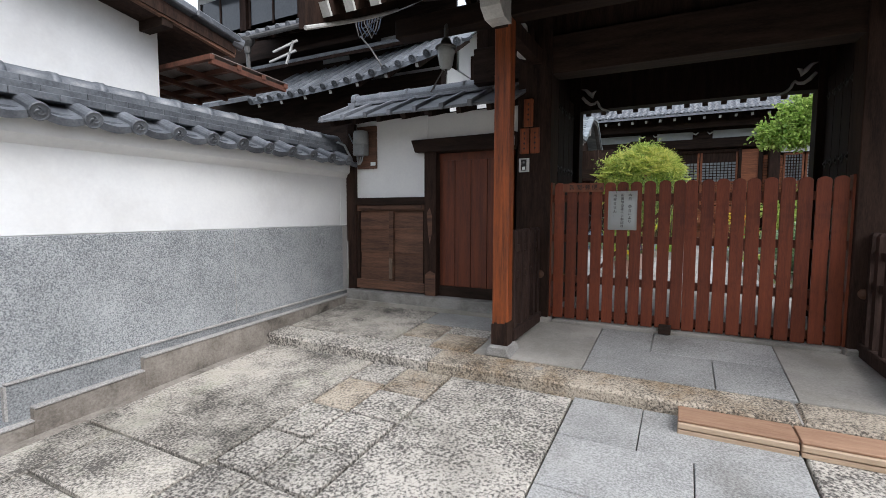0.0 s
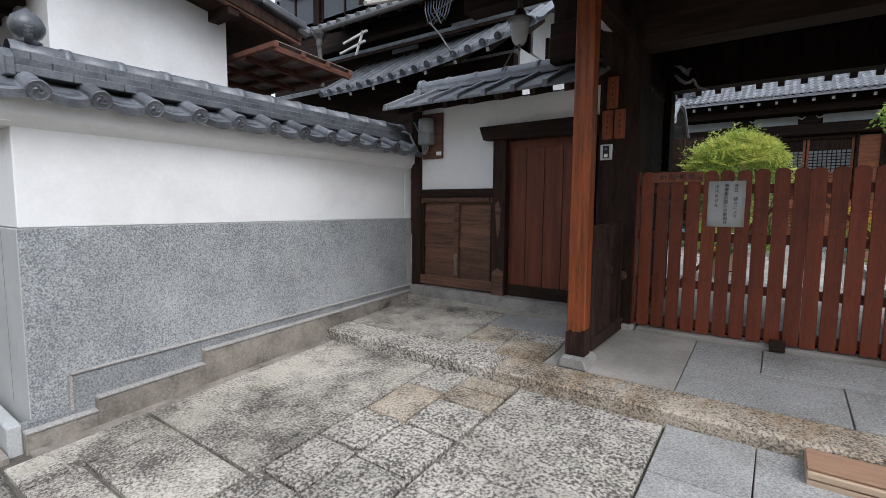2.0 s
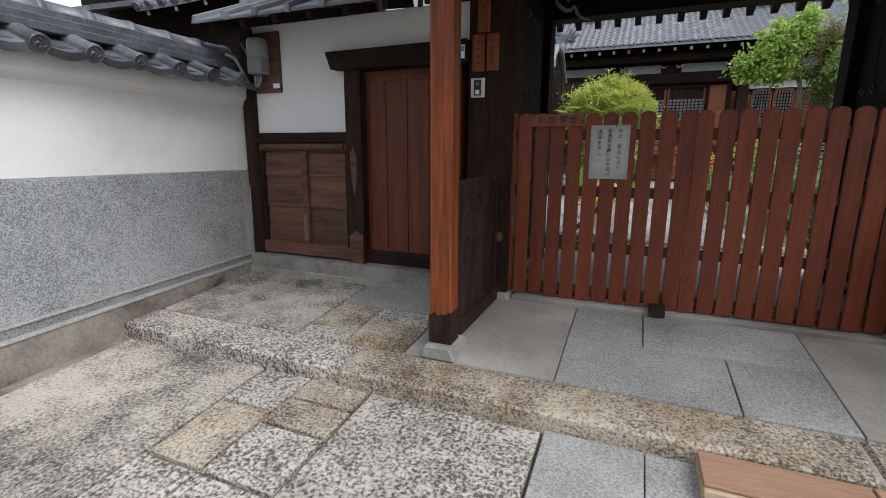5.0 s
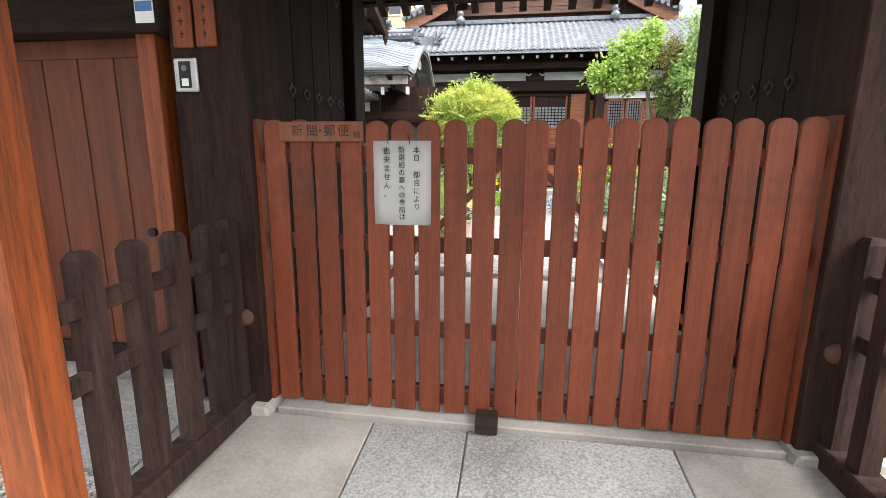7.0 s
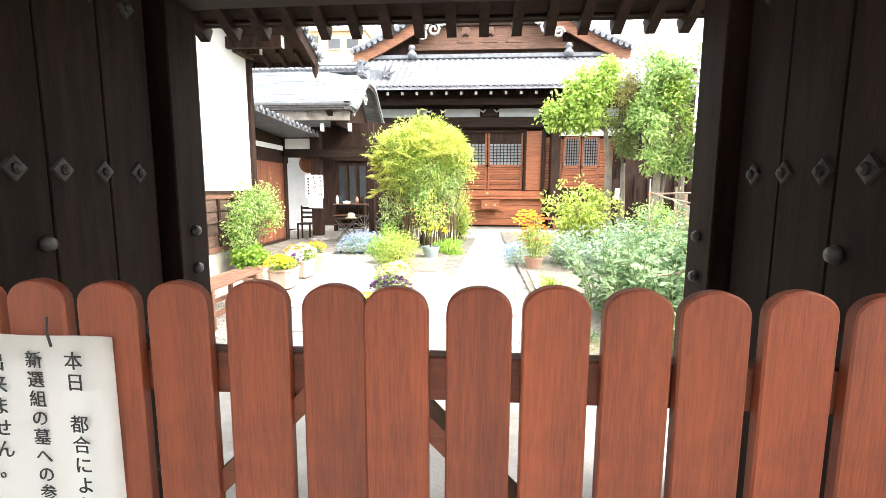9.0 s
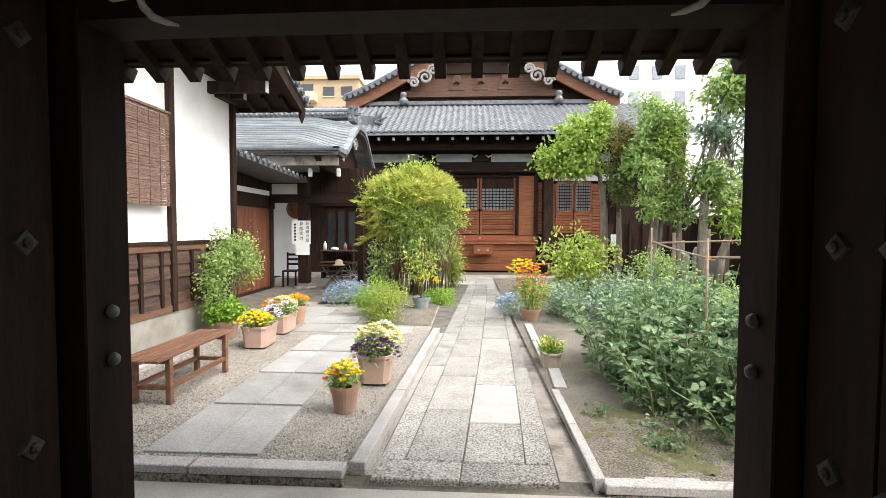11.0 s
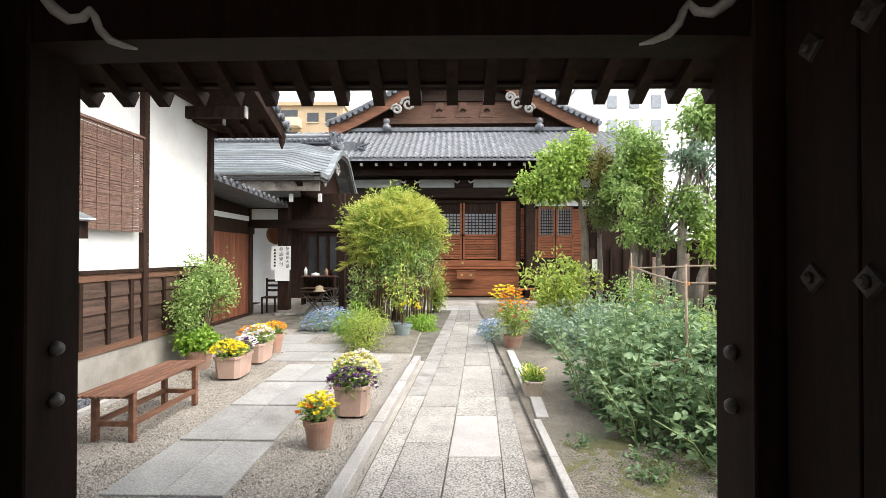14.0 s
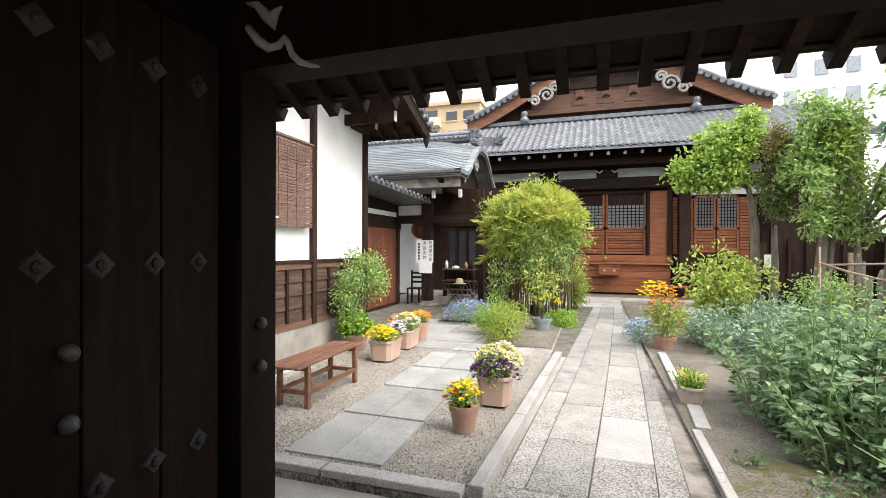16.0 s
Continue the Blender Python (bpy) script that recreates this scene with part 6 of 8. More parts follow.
    for z in (0.62, 0.88, 1.20):
        bm = bmesh.new()
        box(bm, -3.92, -3.0, 17.01, 17.27, z, z + 0.035)
        part("shelf" if z < 0.9 else "tabletop", bm, PLANK, t)
    for x in (-3.91, -3.07):
        bm = bmesh.new()
        box(bm, x, x + 0.06, 17.02, 17.26, 0.45, 1.20)
        part("leg", bm, DARK, t)
    for k, (x, hgt, r, m) in enumerate(((-3.82, 0.24, 0.045, PAPER), (-3.55, 0.08, 0.11, PAPER), (-3.25, 0.2, 0.05, TERRA), (-3.1, 0.22, 0.045, DARK))):
        b = thing("bottle" if hgt > 0.1 else "tray", "small white bottle on the reception table" if m is PAPER else "small dark jar on the reception table", "bottle" if hgt > 0.1 else "tray")
        bm = bmesh.new()
        lathe(bm, [(r, 1.236), (r, 1.236 + hgt * 0.7), (r * 0.4, 1.236 + hgt * 0.85), (r * 0.4, 1.236 + hgt)], 10, c=(x, 17.12, 0))
        part("body", bm, m, b, smooth=True)
    c = thing("wooden_chair", "dark wooden chair in the entrance", "chair")
    bm = bmesh.new()
    box(bm, -4.82, -4.44, 16.55, 16.93, 0.66, 0.70)
    part("seat", bm, DARKH, c)
    for x in (-4.80, -4.46):
        for y in (16.58, 16.90):
            bm = bmesh.new()
            box(bm, x - 0.02, x + 0.02, y - 0.02, y + 0.02, 0.25, 0.66 if y < 16.8 else 1.18)
            part("leg", bm, DARK, c)
    for z in (0.82, 0.95, 1.08):
        bm = bmesh.new()
        box(bm, -4.80, -4.46, 16.89, 16.915, z, z + 0.06)
        part("back_slat", bm, DARK, c)
    c = thing("folding_stool", "small dark stool before the porch", "stool")
    bm = bmesh.new()
    box(bm, -3.70, -3.05, 16.2, 16.55, 0.83, 0.87)
    part("seat", bm, DARKH, c)
    for x0, x1 in ((-3.62, -3.12), (-3.12, -3.62)):
        for y in (16.24, 16.5):
            bm = bmesh.new()
            bar(bm, (x0, y, 0.25), (x1, y, 0.83), 0.03, 0.03)
            part("leg", bm, IRON, c)
    c = thing("straw_hat", "pale straw hat resting on the stool", "hat")
    bm = bmesh.new()
    lathe(bm, [(0.17, 0.87), (0.17, 0.88), (0.10, 0.90), (0.09, 0.99), (0.05, 1.015)], 18, c=(-3.22, 16.37, 0))
    part("hat", bm, mat("straw", (0.5, 0.42, 0.3), (0.38, 0.3, 0.2), 0.85, 30, 120, 0.3), c, smooth=True)
    w = thing("bicycle", "parked bicycle in the shade of the porch", "bicycle", (-0.75, -0.1, 0))
    for x in (-2.25, -1.6):
        bm = bmesh.new()
        ring = [(x + 0.32 * math.cos(a), 17.05, 0.57 + 0.32 * math.sin(a)) for a in (2 * math.pi * k / 24 for k in range(25))]
        tube(bm, ring, 0.022, 6, False)
        wheel = part("tyre", bm, IRON, w)
        bm = bmesh.new()
        for k in range(8):
            a = math.pi * k / 8
            tube(bm, [(x - 0.31 * math.cos(a), 17.05, 0.57 - 0.31 * math.sin(a)), (x + 0.31 * math.cos(a), 17.05, 0.57 + 0.31 * math.sin(a))], 0.004, 4)
        part("spokes", bm, WHITEWASH, w)
    bm = bmesh.new()
    for a, b in (((-2.25, 0.57), (-2.05, 1.15)), ((-2.05, 1.05), (-1.6, 0.57)), ((-2.1, 1.0), (-1.8, 0.6)), ((-1.8, 0.6), (-1.6, 0.57)), ((-1.8, 0.6), (-1.72, 1.1)), ((-2.05, 1.15), (-2.2, 1.25))):
        tube(bm, [(a[0], 17.05, a[1]), (b[0], 17.05, b[1])], 0.018, 6)
    part("frame", bm, mat("bike_paint", (0.1, 0.11, 0.13), None, 0.35, 8, 60, 0.0, metal=0.6), w)
    bm = bmesh.new()
    box(bm, -1.82, -1.6, 16.99, 17.11, 1.1, 1.15)
    part("saddle", bm, IRON, w, bevel=0.02)


def build_hall():
    h = thing("main_hall", "timber main hall with a broad grey tiled hip-and-gable roof", "temple hall")
    def p(name, boxes, m, label="", bevel=0.0):
        bm = bmesh.new()
        for b in boxes:
            box(bm, *b)
        return part(name, bm, m, h, label, bevel=bevel)
    Y = 21.6
    p("body", [(-6.5, 8.0, Y + 0.3, 27, 0.25, 6.0)], DARK)
    for z0, z1 in ((0.30, 0.55), (0.56, 0.80), (0.81, 1.04), (1.05, 1.27)):
        p("base_board", [(-3.2, 2.62, Y - 0.02, Y + 0.1, z0, z1)], HALLWOOD, bevel=0.008)
    p("base_rail", [(-3.2, 2.68, Y - 0.14, Y + 0.1, 1.28, 1.36)], HALLWOOD, bevel=0.008)
    p("sill_board", [(-3.2, 2.66, Y - 0.03, Y + 0.1, 1.37, 1.60)], HALLWOOD, bevel=0.008)
    for x in (-0.95, 0.56, 2.55):
        bm = bmesh.new()
        tube(bm, [(x, Y - 0.03, 1.5), (x, Y - 0.07, 1.5)], 0.05, 10)
        part("nail_cover", bm, BRASS, h, "brass nail cover")
    # central doors
    for x0, x1 in ((-0.75, 0.53), (0.57, 1.86)):
        p("door_frame", [(x0, x0 + 0.07, Y + 0.06, Y + 0.16, 1.62, 3.75), (x1 - 0.07, x1, Y + 0.06, Y + 0.16, 1.62, 3.75), (x0, x1, Y + 0.06, Y + 0.16, 2.48, 2.56)], HALLWOOD)
        for k in range(9):
            z = 1.64 + 0.092 * k
            p("louvre", [(x0 + 0.07, x1 - 0.07, Y + 0.08, Y + 0.15, z, z + 0.078)], HALLWOOD, bevel=0.01)
        lattice(h, x0 + 0.07, x1 - 0.07, Y + 0.1, 2.56, 3.32, 9, 7)
        # dark panel put in as the shade over the top of the doors
        p("dark_transom", [(x0 + 0.07, x1 - 0.07, Y + 0.1, Y + 0.13, 3.32, 3.74)], DARK)
    p("door_shade", [(-0.78, 1.90, Y - 0.02, Y + 0.05, 3.72, 3.82)], DARK)
    p("side_panel", [(1.96, 2.52, Y - 0.0, Y + 0.12, 1.62, 3.78)], HALLWOOD)
    p("side_panel", [(-1.5, -0.85, Y - 0.0, Y + 0.12, 1.62, 3.78)], HALLWOOD)
    for xa, xb in ((1.88, 1.97), (-0.86, -0.77), (2.52, 2.66)):
        p("door_post", [(xa, xb, Y - 0.08, Y + 0.14, 1.60, 3.9)], DARK)
    for x in (2.99, -1.9, 5.6, -4.4):
        p("pillar", [(x - 0.17, x + 0.17, Y - 0.35, Y - 0.02, 0.25, 4.3)], DARK, bevel=0.02)
    # side bay
    for x0, x1, z0 in ((3.18, 3.30, 1.8), (4.62, 5.1, 1.3)):
        k = 0
        while z0 + 0.1 * k < 3.5:
            p("louvre", [(x0, x1, Y - 0.02, Y + 0.08, z0 + 0.1 * k, z0 + 0.1 * k + 0.085)], HALLWOOD, bevel=0.01)
            k += 1
    for k in range(19):
        p("louvre", [(2.68, 2.82, Y, Y + 0.08, 1.65 + 0.1 * k, 1.735 + 0.1 * k)], HALLWOOD, bevel=0.01)
    for x0, x1 in ((3.31, 3.94), (3.98, 4.61)):
        p("shutter_frame", [(x0, x0 + 0.06, Y - 0.03, Y + 0.08, 1.7, 3.55), (x1 - 0.06, x1, Y - 0.03, Y + 0.08, 1.7, 3.55), (x0, x1, Y - 0.03, Y + 0.08, 2.44, 2.52), (x0, x1, Y - 0.03, Y + 0.08, 3.49, 3.56)], HALLWOOD)
        for k in range(8):
            p("louvre", [(x0 + 0.06, x1 - 0.06, Y - 0.01, Y + 0.08, 1.7 + 0.092 * k, 1.7 + 0.092 * k + 0.08)], HALLWOOD, bevel=0.01)
        lattice(h, x0 + 0.06, x1 - 0.06, Y + 0.02, 2.52, 3.49, 6, 9)
    p("base_board", [(3.18, 5.4, Y, Y + 0.1, 0.3, 1.68)], DARK)
    p("plaster_panel", [(3.18, 5.4, Y + 0.02, Y + 0.12, 3.60, 3.95)], PLASTER)
    p("veranda", [(3.2, 6.5, Y - 1.0, Y, 0.95, 1.05)], PLANK)
    for x in (3.4, 4.4, 5.4, 6.3):
        p("veranda_post", [(x - 0.05, x + 0.05, Y - 0.95, Y - 0.85, 0.25, 0.95)], DARK)
    p("lintel", [(-4.6, 6.2, Y - 0.30, Y - 0.02, 3.88, 4.24)], DARKH)
    # white plaster under the eaves, its shade put in with a greyer colour
    p("plaster_band", [(-1.05, 0.25, Y - 0.12, Y, 4.26, 4.56), (0.95, 2.42, Y - 0.12, Y, 4.26, 4.56), (-3.4, -1.7, Y - 0.12, Y, 4.26, 4.56), (3.3, 5.2, Y - 0.12, Y, 4.26, 4.56)], PALECAST)
    p("frieze", [(-6, 7.5, Y - 0.06, Y + 0.2, 3.85, 5.2)], DARK)
    for x in (0.6, -1.35, 2.7):
        bm = bmesh.new()
        extrude(bm, [(x - 0.36, 4.26), (x + 0.36, 4.26), (x + 0.22, 4.38), (x + 0.12, 4.56), (x - 0.12, 4.56), (x - 0.22, 4.38)], "y", Y - 0.24, Y - 0.08)
        part("frog_leg_strut", bm, DARKH, h, bevel=0.02)
        for s in (-1, 1):
            bm = bmesh.new()
            tube(bm, [(x + s * 0.15, Y - 0.26, 4.50), (x + s * 0.24, Y - 0.28, 4.42), (x + s * 0.32, Y - 0.28, 4.46), (x + s * 0.40, Y - 0.26, 4.52)], [0.02, 0.03, 0.03, 0.01], 6)
            part("carving", bm, WHITEWASH, h)
    p("purlin", [(-6, 7.5, 20.75, 20.95, 4.60, 4.80)], DARKH)
    # eaves
    for i in range(26):
        x = -5.4 + 0.50 * i
        bm = bmesh.new()
        bar(bm, (x, 20.15, 4.86), (x, 21.7, 5.20), 0.083, 0.098)
        part("rafter", bm, DARK, h)
        bm = bmesh.new()
        bar(bm, (x, 20.13, 4.855), (x, 20.16, 4.862), 0.085, 0.10)
        part("rafter_end", bm, WHITEWASH, h)
    bm = bmesh.new()
    hexa(bm, [(-6.2, 19.95, 4.93), (7.6, 19.95, 4.93), (7.6, 23.0, 6.55), (-6.2, 23.0, 6.55)], [(-6.2, 19.95, 5.0), (7.6, 19.95, 5.0), (7.6, 23.0, 6.65), (-6.2, 23.0, 6.65)])
    part("roof_deck", bm, DARKH, h)
    bm = bmesh.new()
    hexa(bm, [(-6.2, 23.0, 6.55), (7.6, 23.0, 6.55), (7.6, 27.0, 6.55), (-6.2, 27.0, 6.55)], [(-6.2, 23.0, 6.65), (7.6, 23.0, 6.65), (7.6, 27.0, 6.65), (-6.2, 27.0, 6.65)])
    part("rear_deck", bm, DARKH, h)
    roof = part("front_roof", eave_lip(), HALLTILE, h)
    tile_field(roof, -6.0, 7.4, 19.9, 5.05, 23.05, 6.72, 60, 19, HALLTILE, (-1.4, 2.2))
    eave_discs(h, [(-5.89 + 0.2233 * i, 19.9, 5.04) for i in range(60)], 0.05)
    p("roof_flashing", [(-4.0, 5.4, 22.85, 23.1, 6.70, 6.86)], TILE, bevel=0.02)
    # gable
    px, pz = 0.58, 9.75
    p("gable_wall", [(-3.6, 4.8, 23.2, 23.3, 6.6, 7.2)], DARK)
    bm = bmesh.new()
    extrude(bm, [(-4.2, 6.7), (5.4, 6.7), (px, pz - 0.2)], "y", 23.25, 23.35)
    part("gable_panel", bm, DARK, h)
    p("gable_beam", [(-2.6, 3.8, 23.0, 23.2, 7.05, 7.28)], PLANK)
    p("gable_beam", [(-1.6, 2.8, 23.0, 23.2, 7.95, 8.2)], DARKH)
    p("gable_boarding", [(-2.2, 3.4, 23.12, 23.24, 7.28, 7.95)], PLANK)
    for x in (-0.35, 0.6, 1.55):
        bm = bmesh.new()
        extrude(bm, [(x - 0.34, 7.28), (x + 0.34, 7.28), (x + 0.2, 7.5), (x + 0.14, 7.9), (x - 0.14, 7.9), (x - 0.2, 7.5)], "y", 23.0, 23.12)
        part("carved_strut", bm, PLANK, h, bevel=0.03)
        bm = bmesh.new()
        tube(bm, [(x - 0.12, 22.98, 7.55), (x, 22.96, 7.62), (x + 0.12, 22.98, 7.55)], 0.05, 6)
        part("carving", bm, DARK, h)
    for s in (-1, 1):
        curve = []
        for k in range(13):
            t = k / 12
            curve.append((px + s * (5.3 * (1 - t)), 6.85 + (pz - 6.85) * (t ** 1.18)))
        bm = bmesh.new()
        prev = None
        for x0, z0 in curve:
            cur = [bm.verts.new(q) for q in ((x0, 22.7, z0 - 0.42), (x0, 22.7, z0), (x0, 22.82, z0), (x0, 22.82, z0 - 0.42))]
            if prev:
                for k in range(4):
                    bm.faces.new((prev[k], prev[(k + 1) % 4], cur[(k + 1) % 4], cur[k]))
            else:
                bm.faces.new(cur)
            prev = cur
        bm.faces.new(prev)
        part("barge_board", bm, BARGEWOOD, h, "weathered red-brown gable board")
        bm = bmesh.new()
        for (x0, z0), (x1, z1) in zip(curve, curve[1:]):
            hexa(bm, [(x0, 22.66, z0 + 0.0), (x1, 22.66, z1 + 0.0), (x1, 26.8, z1 + 0.0), (x0, 26.8, z0 + 0.0)], [(x0, 22.66, z0 + 0.12), (x1, 22.66, z1 + 0.12), (x1, 26.8, z1 + 0.12), (x0, 26.8, z0 + 0.12)])
        part("upper_roof", bm, TILE, h)
        for (x0, z0), (x1, z1) in zip(curve, curve[1:]):
            for q in range(2):
                a, b = Vector((x0, 0, z0)).lerp(Vector((x1, 0, z1)), q / 2), Vector((x0, 0, z0)).lerp(Vector((x1, 0, z1)), (q + 1) / 2)
                bm = bmesh.new()
                tube(bm, [(a.x, 22.62, a.z + 0.16), (b.x, 22.62, b.z + 0.16)], 0.10, 10)
                tube(bm, [(a.x, 22.50, a.z + 0.06), (a.x, 22.62, a.z + 0.06)], 0.085, 10)
                part("verge_tile", bm, TILE, h, smooth=False)
        # carved scroll under the board
        bm = bmesh.new()
        for c0, r0 in (((px + s * 2.15, 7.72), 0.30), ((px + s * 2.6, 7.52), 0.22), ((px + s * 1.85, 7.98), 0.2)):
            pts = [(c0[0] + r0 * (1 - k / 16) * math.cos(k * 0.75) * s, 22.66, c0[1] + r0 * (1 - k / 16) * math.sin(k * 0.75)) for k in range(14)]
            tube(bm, pts, 0.055, 6)
        part("scroll_carving", bm, STONE, h, "grey-white carved scroll")
        # guardian ornament at the foot of the gable
        bm = bmesh.new()
        x = 0.58 + s * 2.98
        lathe(bm, [(0.15, 6.66), (0.19, 6.76), (0.17, 6.84), (0.09, 6.92), (0.12, 6.97), (0.13, 7.04), (0.10, 7.11), (0.03, 7.14)], 12, c=(x, 22.6, 0))
        part("finial", bm, TILE, h, smooth=True)
    p("top_ridge", [(px - 0.25, px + 0.25, 22.6, 26.8, pz, pz + 0.6)], TILE)
    # ornamental ridge end at the joint with the porch roof
    bm = bmesh.new()
    box(bm, -3.6, -2.9, 20.6, 20.9, 5.35, 5.75)
    for a in range(6):
        tube(bm, [(-3.1, 20.5, 5.55), (-2.9 + 0.25 * math.cos(a), 20.4, 5.65 + 0.25 * math.sin(a))], [0.08, 0.02], 6)
    part("ridge_end", bm, TILE, h, bevel=0.0)
    box_t = thing("offering_box", "small red-brown offering box on the hall front", "box")
    bm = bmesh.new()
    box(bm, 0.34, 1.02, Y - 0.40, Y - 0.022, 0.92, 1.22)
    part("body", bm, HALLWOOD, box_t, bevel=0.01)
    bm = bmesh.new()
    box(bm, 0.31, 1.05, Y - 0.43, Y - 0.022, 1.22, 1.26)
    part("lid", bm, HALLWOOD, box_t, bevel=0.008)
    for x in (0.52, 0.84):
        bm = bmesh.new()
        tube(bm, [(x, Y - 0.40, 1.08), (x, Y - 0.41, 1.08)], 0.045, 10)
        part("crest", bm, BRASS, box_t)
    st = thing("step_bench", "low red-brown bench beside the hall pillar", "bench")
    bm = bmesh.new()
    box(bm, 2.1, 3.0, 20.2, 20.55, 0.62, 0.67)
    part("seat", bm, HALLWOOD, st)
    for x in (2.2, 2.85):
        bm = bmesh.new()
        box(bm, x, x + 0.05, 20.25, 20.5, 0.25, 0.62)
        part("leg", bm, HALLWOOD, st)


def eave_lip():
    bm = bmesh.new()
    box(bm, -6.2, 7.6, 19.9, 19.98, 4.94, 5.02)
    return bm


def lattice(parent, x0, x1, y, z0, z1, nx, nz):
    bm = bmesh.new()
    box(bm, x0, x1, y + 0.02, y + 0.03, z0, z1)
    part("pane", bm, PALEPANE, parent)
    for i in range(1, nx):
        x = x0 + (x1 - x0) * i / nx
        bm = bmesh.new()
        box(bm, x - 0.014, x + 0.014, y - 0.015, y + 0.018, z0, z1)
        part("lattice_bar", bm, DARK, parent)
    for i in range(1, nz):
        z = z0 + (z1 - z0) * i / nz
        bm = bmesh.new()
        box(bm, x0, x1, y - 0.01, y + 0.017, z - 0.014, z + 0.014)
        part("lattice_bar", bm, DARK, parent)


def build_far():
    a = thing("apartment_building", "distant orange-beige apartment block with balconies", "apartment building")
    ORB = mat("orange_render", (0.52, 0.40, 0.26), (0.46, 0.35, 0.22), 0.85, 1, 20, 0.1)
    CRM = mat("cream_render", (0.62, 0.54, 0.40), (0.55, 0.47, 0.35), 0.85, 1, 20, 0.1)
    bm = bmesh.new()
    box(bm, -25, -15.5, 70, 80, 0.2, 22.9)
    part("wall", bm, ORB, a)
    bm = bmesh.new()
    box(bm, -25.2, -15.3, 69.6, 80, 22.9, 23.4)
    part("roof", bm, ORB, a)
    for k in range(3):
        z = 13.5 + 3.1 * k
        bm = bmesh.new()
        box(bm, -25, -21.4, 68.4, 70, z, z + 1.2)
        part("balcony", bm, CRM, a)
        for x in (-20.6, -18.0):
            bm = bmesh.new()
            box(bm, x, x + 1.6, 69.9, 70.02, z + 0.9, z + 2.2)
            part("window", bm, GLASSY, a)
            bm = bmesh.new()
            box(bm, x - 0.1, x + 1.7, 69.86, 69.98, z + 0.75, z + 0.9)
            part("sill", bm, CRM, a)
        bm = bmesh.new()
        box(bm, -24.6, -22.0, 69.9, 70.02, z + 1.2, z + 2.6)
        part("window", bm, GLASSY, a)
    b = thing("office_building", "distant pale white office block", "building")
    WHT = mat("white_render", (0.80, 0.80, 0.80), (0.75, 0.75, 0.75), 0.85, 1, 20, 0.05)
    bm = bmesh.new()
    box(bm, 17.0, 30, 60, 75, 0.2, 24.5)
    part("wall", bm, WHT, b)
    bm = bmesh.new()
    box(bm, 16.8, 30.2, 59.8, 75, 24.5, 25.0)
    part("roof", bm, WHT, b)
    for k in range(5):
        for i in range(3):
            bm = bmesh.new()
            box(bm, 18.5 + 2.6 * i, 19.6 + 2.6 * i, 59.9, 60.02, 10.5 + 2.9 * k, 12.0 + 2.9 * k)
            part("window", bm, mat("pale_glass", (0.35, 0.38, 0.42), None, 0.3, 3, 30, 0.0) if (k + i) == 0 else bpy.data.materials["pale_glass"], b)
    # plain unseen house, added behind the camera to close the lane
    for x0, x1, y0, y1, z, m in ((-14, 16, -9.5, -6.5, 5.0, CRM),):
        c = thing("unseen_lane_house", "plain unseen house added across the lane", "house")
        bm = bmesh.new()
        box(bm, x0, x1, y0, y1, -1.0, z)
        part("wall", bm, m, c)
        bm = bmesh.new()
        extrude(bm, [(y0 - 0.5, z), (y1 + 0.5, z), ((y0 + y1) / 2, z + 1.3)], "x", x0 - 0.3, x1 + 0.3)
        part("roof", bm, TILE, c)
    # side fence of the garden
    f = thing("board_fence", "tall dark board fence along the garden", "fence")
    for k in range(46):
        y = 7.6 + 0.3 * k
        bm = bmesh.new()
        box(bm, 7.2, 7.24, y, y + 0.292, 0.15, 2.25)
        part("board", bm, DARK, f)
    for z in (0.7, 1.5, 2.2):
        bm = bmesh.new()
        box(bm, 7.14, 7.2, 7.6, 21.4, z - 0.04, z + 0.04)
        part("rail", bm, PLANK, f)


# ---- plants ----
def leafmat(name, c1, c2, translucent=0.3, rough=0.5):
    m = bpy.data.materials.new(name)
    m.use_nodes = True
    nt = m.node_tree
    L = nt.links.new
    b = nt.nodes["Principled BSDF"]
    geo = nt.nodes.new("ShaderNodeNewGeometry")
    tc = nt.nodes.new("ShaderNodeTexCoord")
    ns = node(nt, "ShaderNodeTexNoise", Scale=2.2, Detail=3.0)
    L(tc.outputs["Object"], ns.inputs["Vector"])
    add = nt.nodes.new("ShaderNodeMath")
    add.operation = "MULTIPLY_ADD"
    add.inputs[1].default_value, add.inputs[2].default_value = 0.6, 0.0
    L(geo.outputs["Random Per Island"], add.inputs[0])
    half = nt.nodes.new("ShaderNodeMath")
    half.operation = "MULTIPLY_ADD"
    half.inputs[1].default_value = 0.5
    L(ns.outputs[0], half.inputs[0])
    L(add.outputs[0], half.inputs[2])
    ramp = nt.nodes.new("ShaderNodeValToRGB")
    ramp.color_ramp.elements[0].position, ramp.color_ramp.elements[1].position = 0.25, 0.85
    ramp.color_ramp.elements[0].color, ramp.color_ramp.elements[1].color = (*c1, 1), (*c2, 1)
    L(half.outputs[0], ramp.inputs[0])
    L(ramp.outputs[0], b.inputs["Base Color"])
    b.inputs["Roughness"].default_value = rough
    b.inputs["Specular IOR Level"].default_value = 0.35
    tr = nt.nodes.new("ShaderNodeBsdfTranslucent")
    L(ramp.outputs[0], tr.inputs[0])
    mx = nt.nodes.new("ShaderNodeMixShader")
    mx.inputs[0].default_value = translucent
    L(b.outputs[0], mx.inputs[1])
    L(tr.outputs[0], mx.inputs[2])
    L(mx.outputs[0], nt.nodes["Material Output"].inputs[0])
    return m


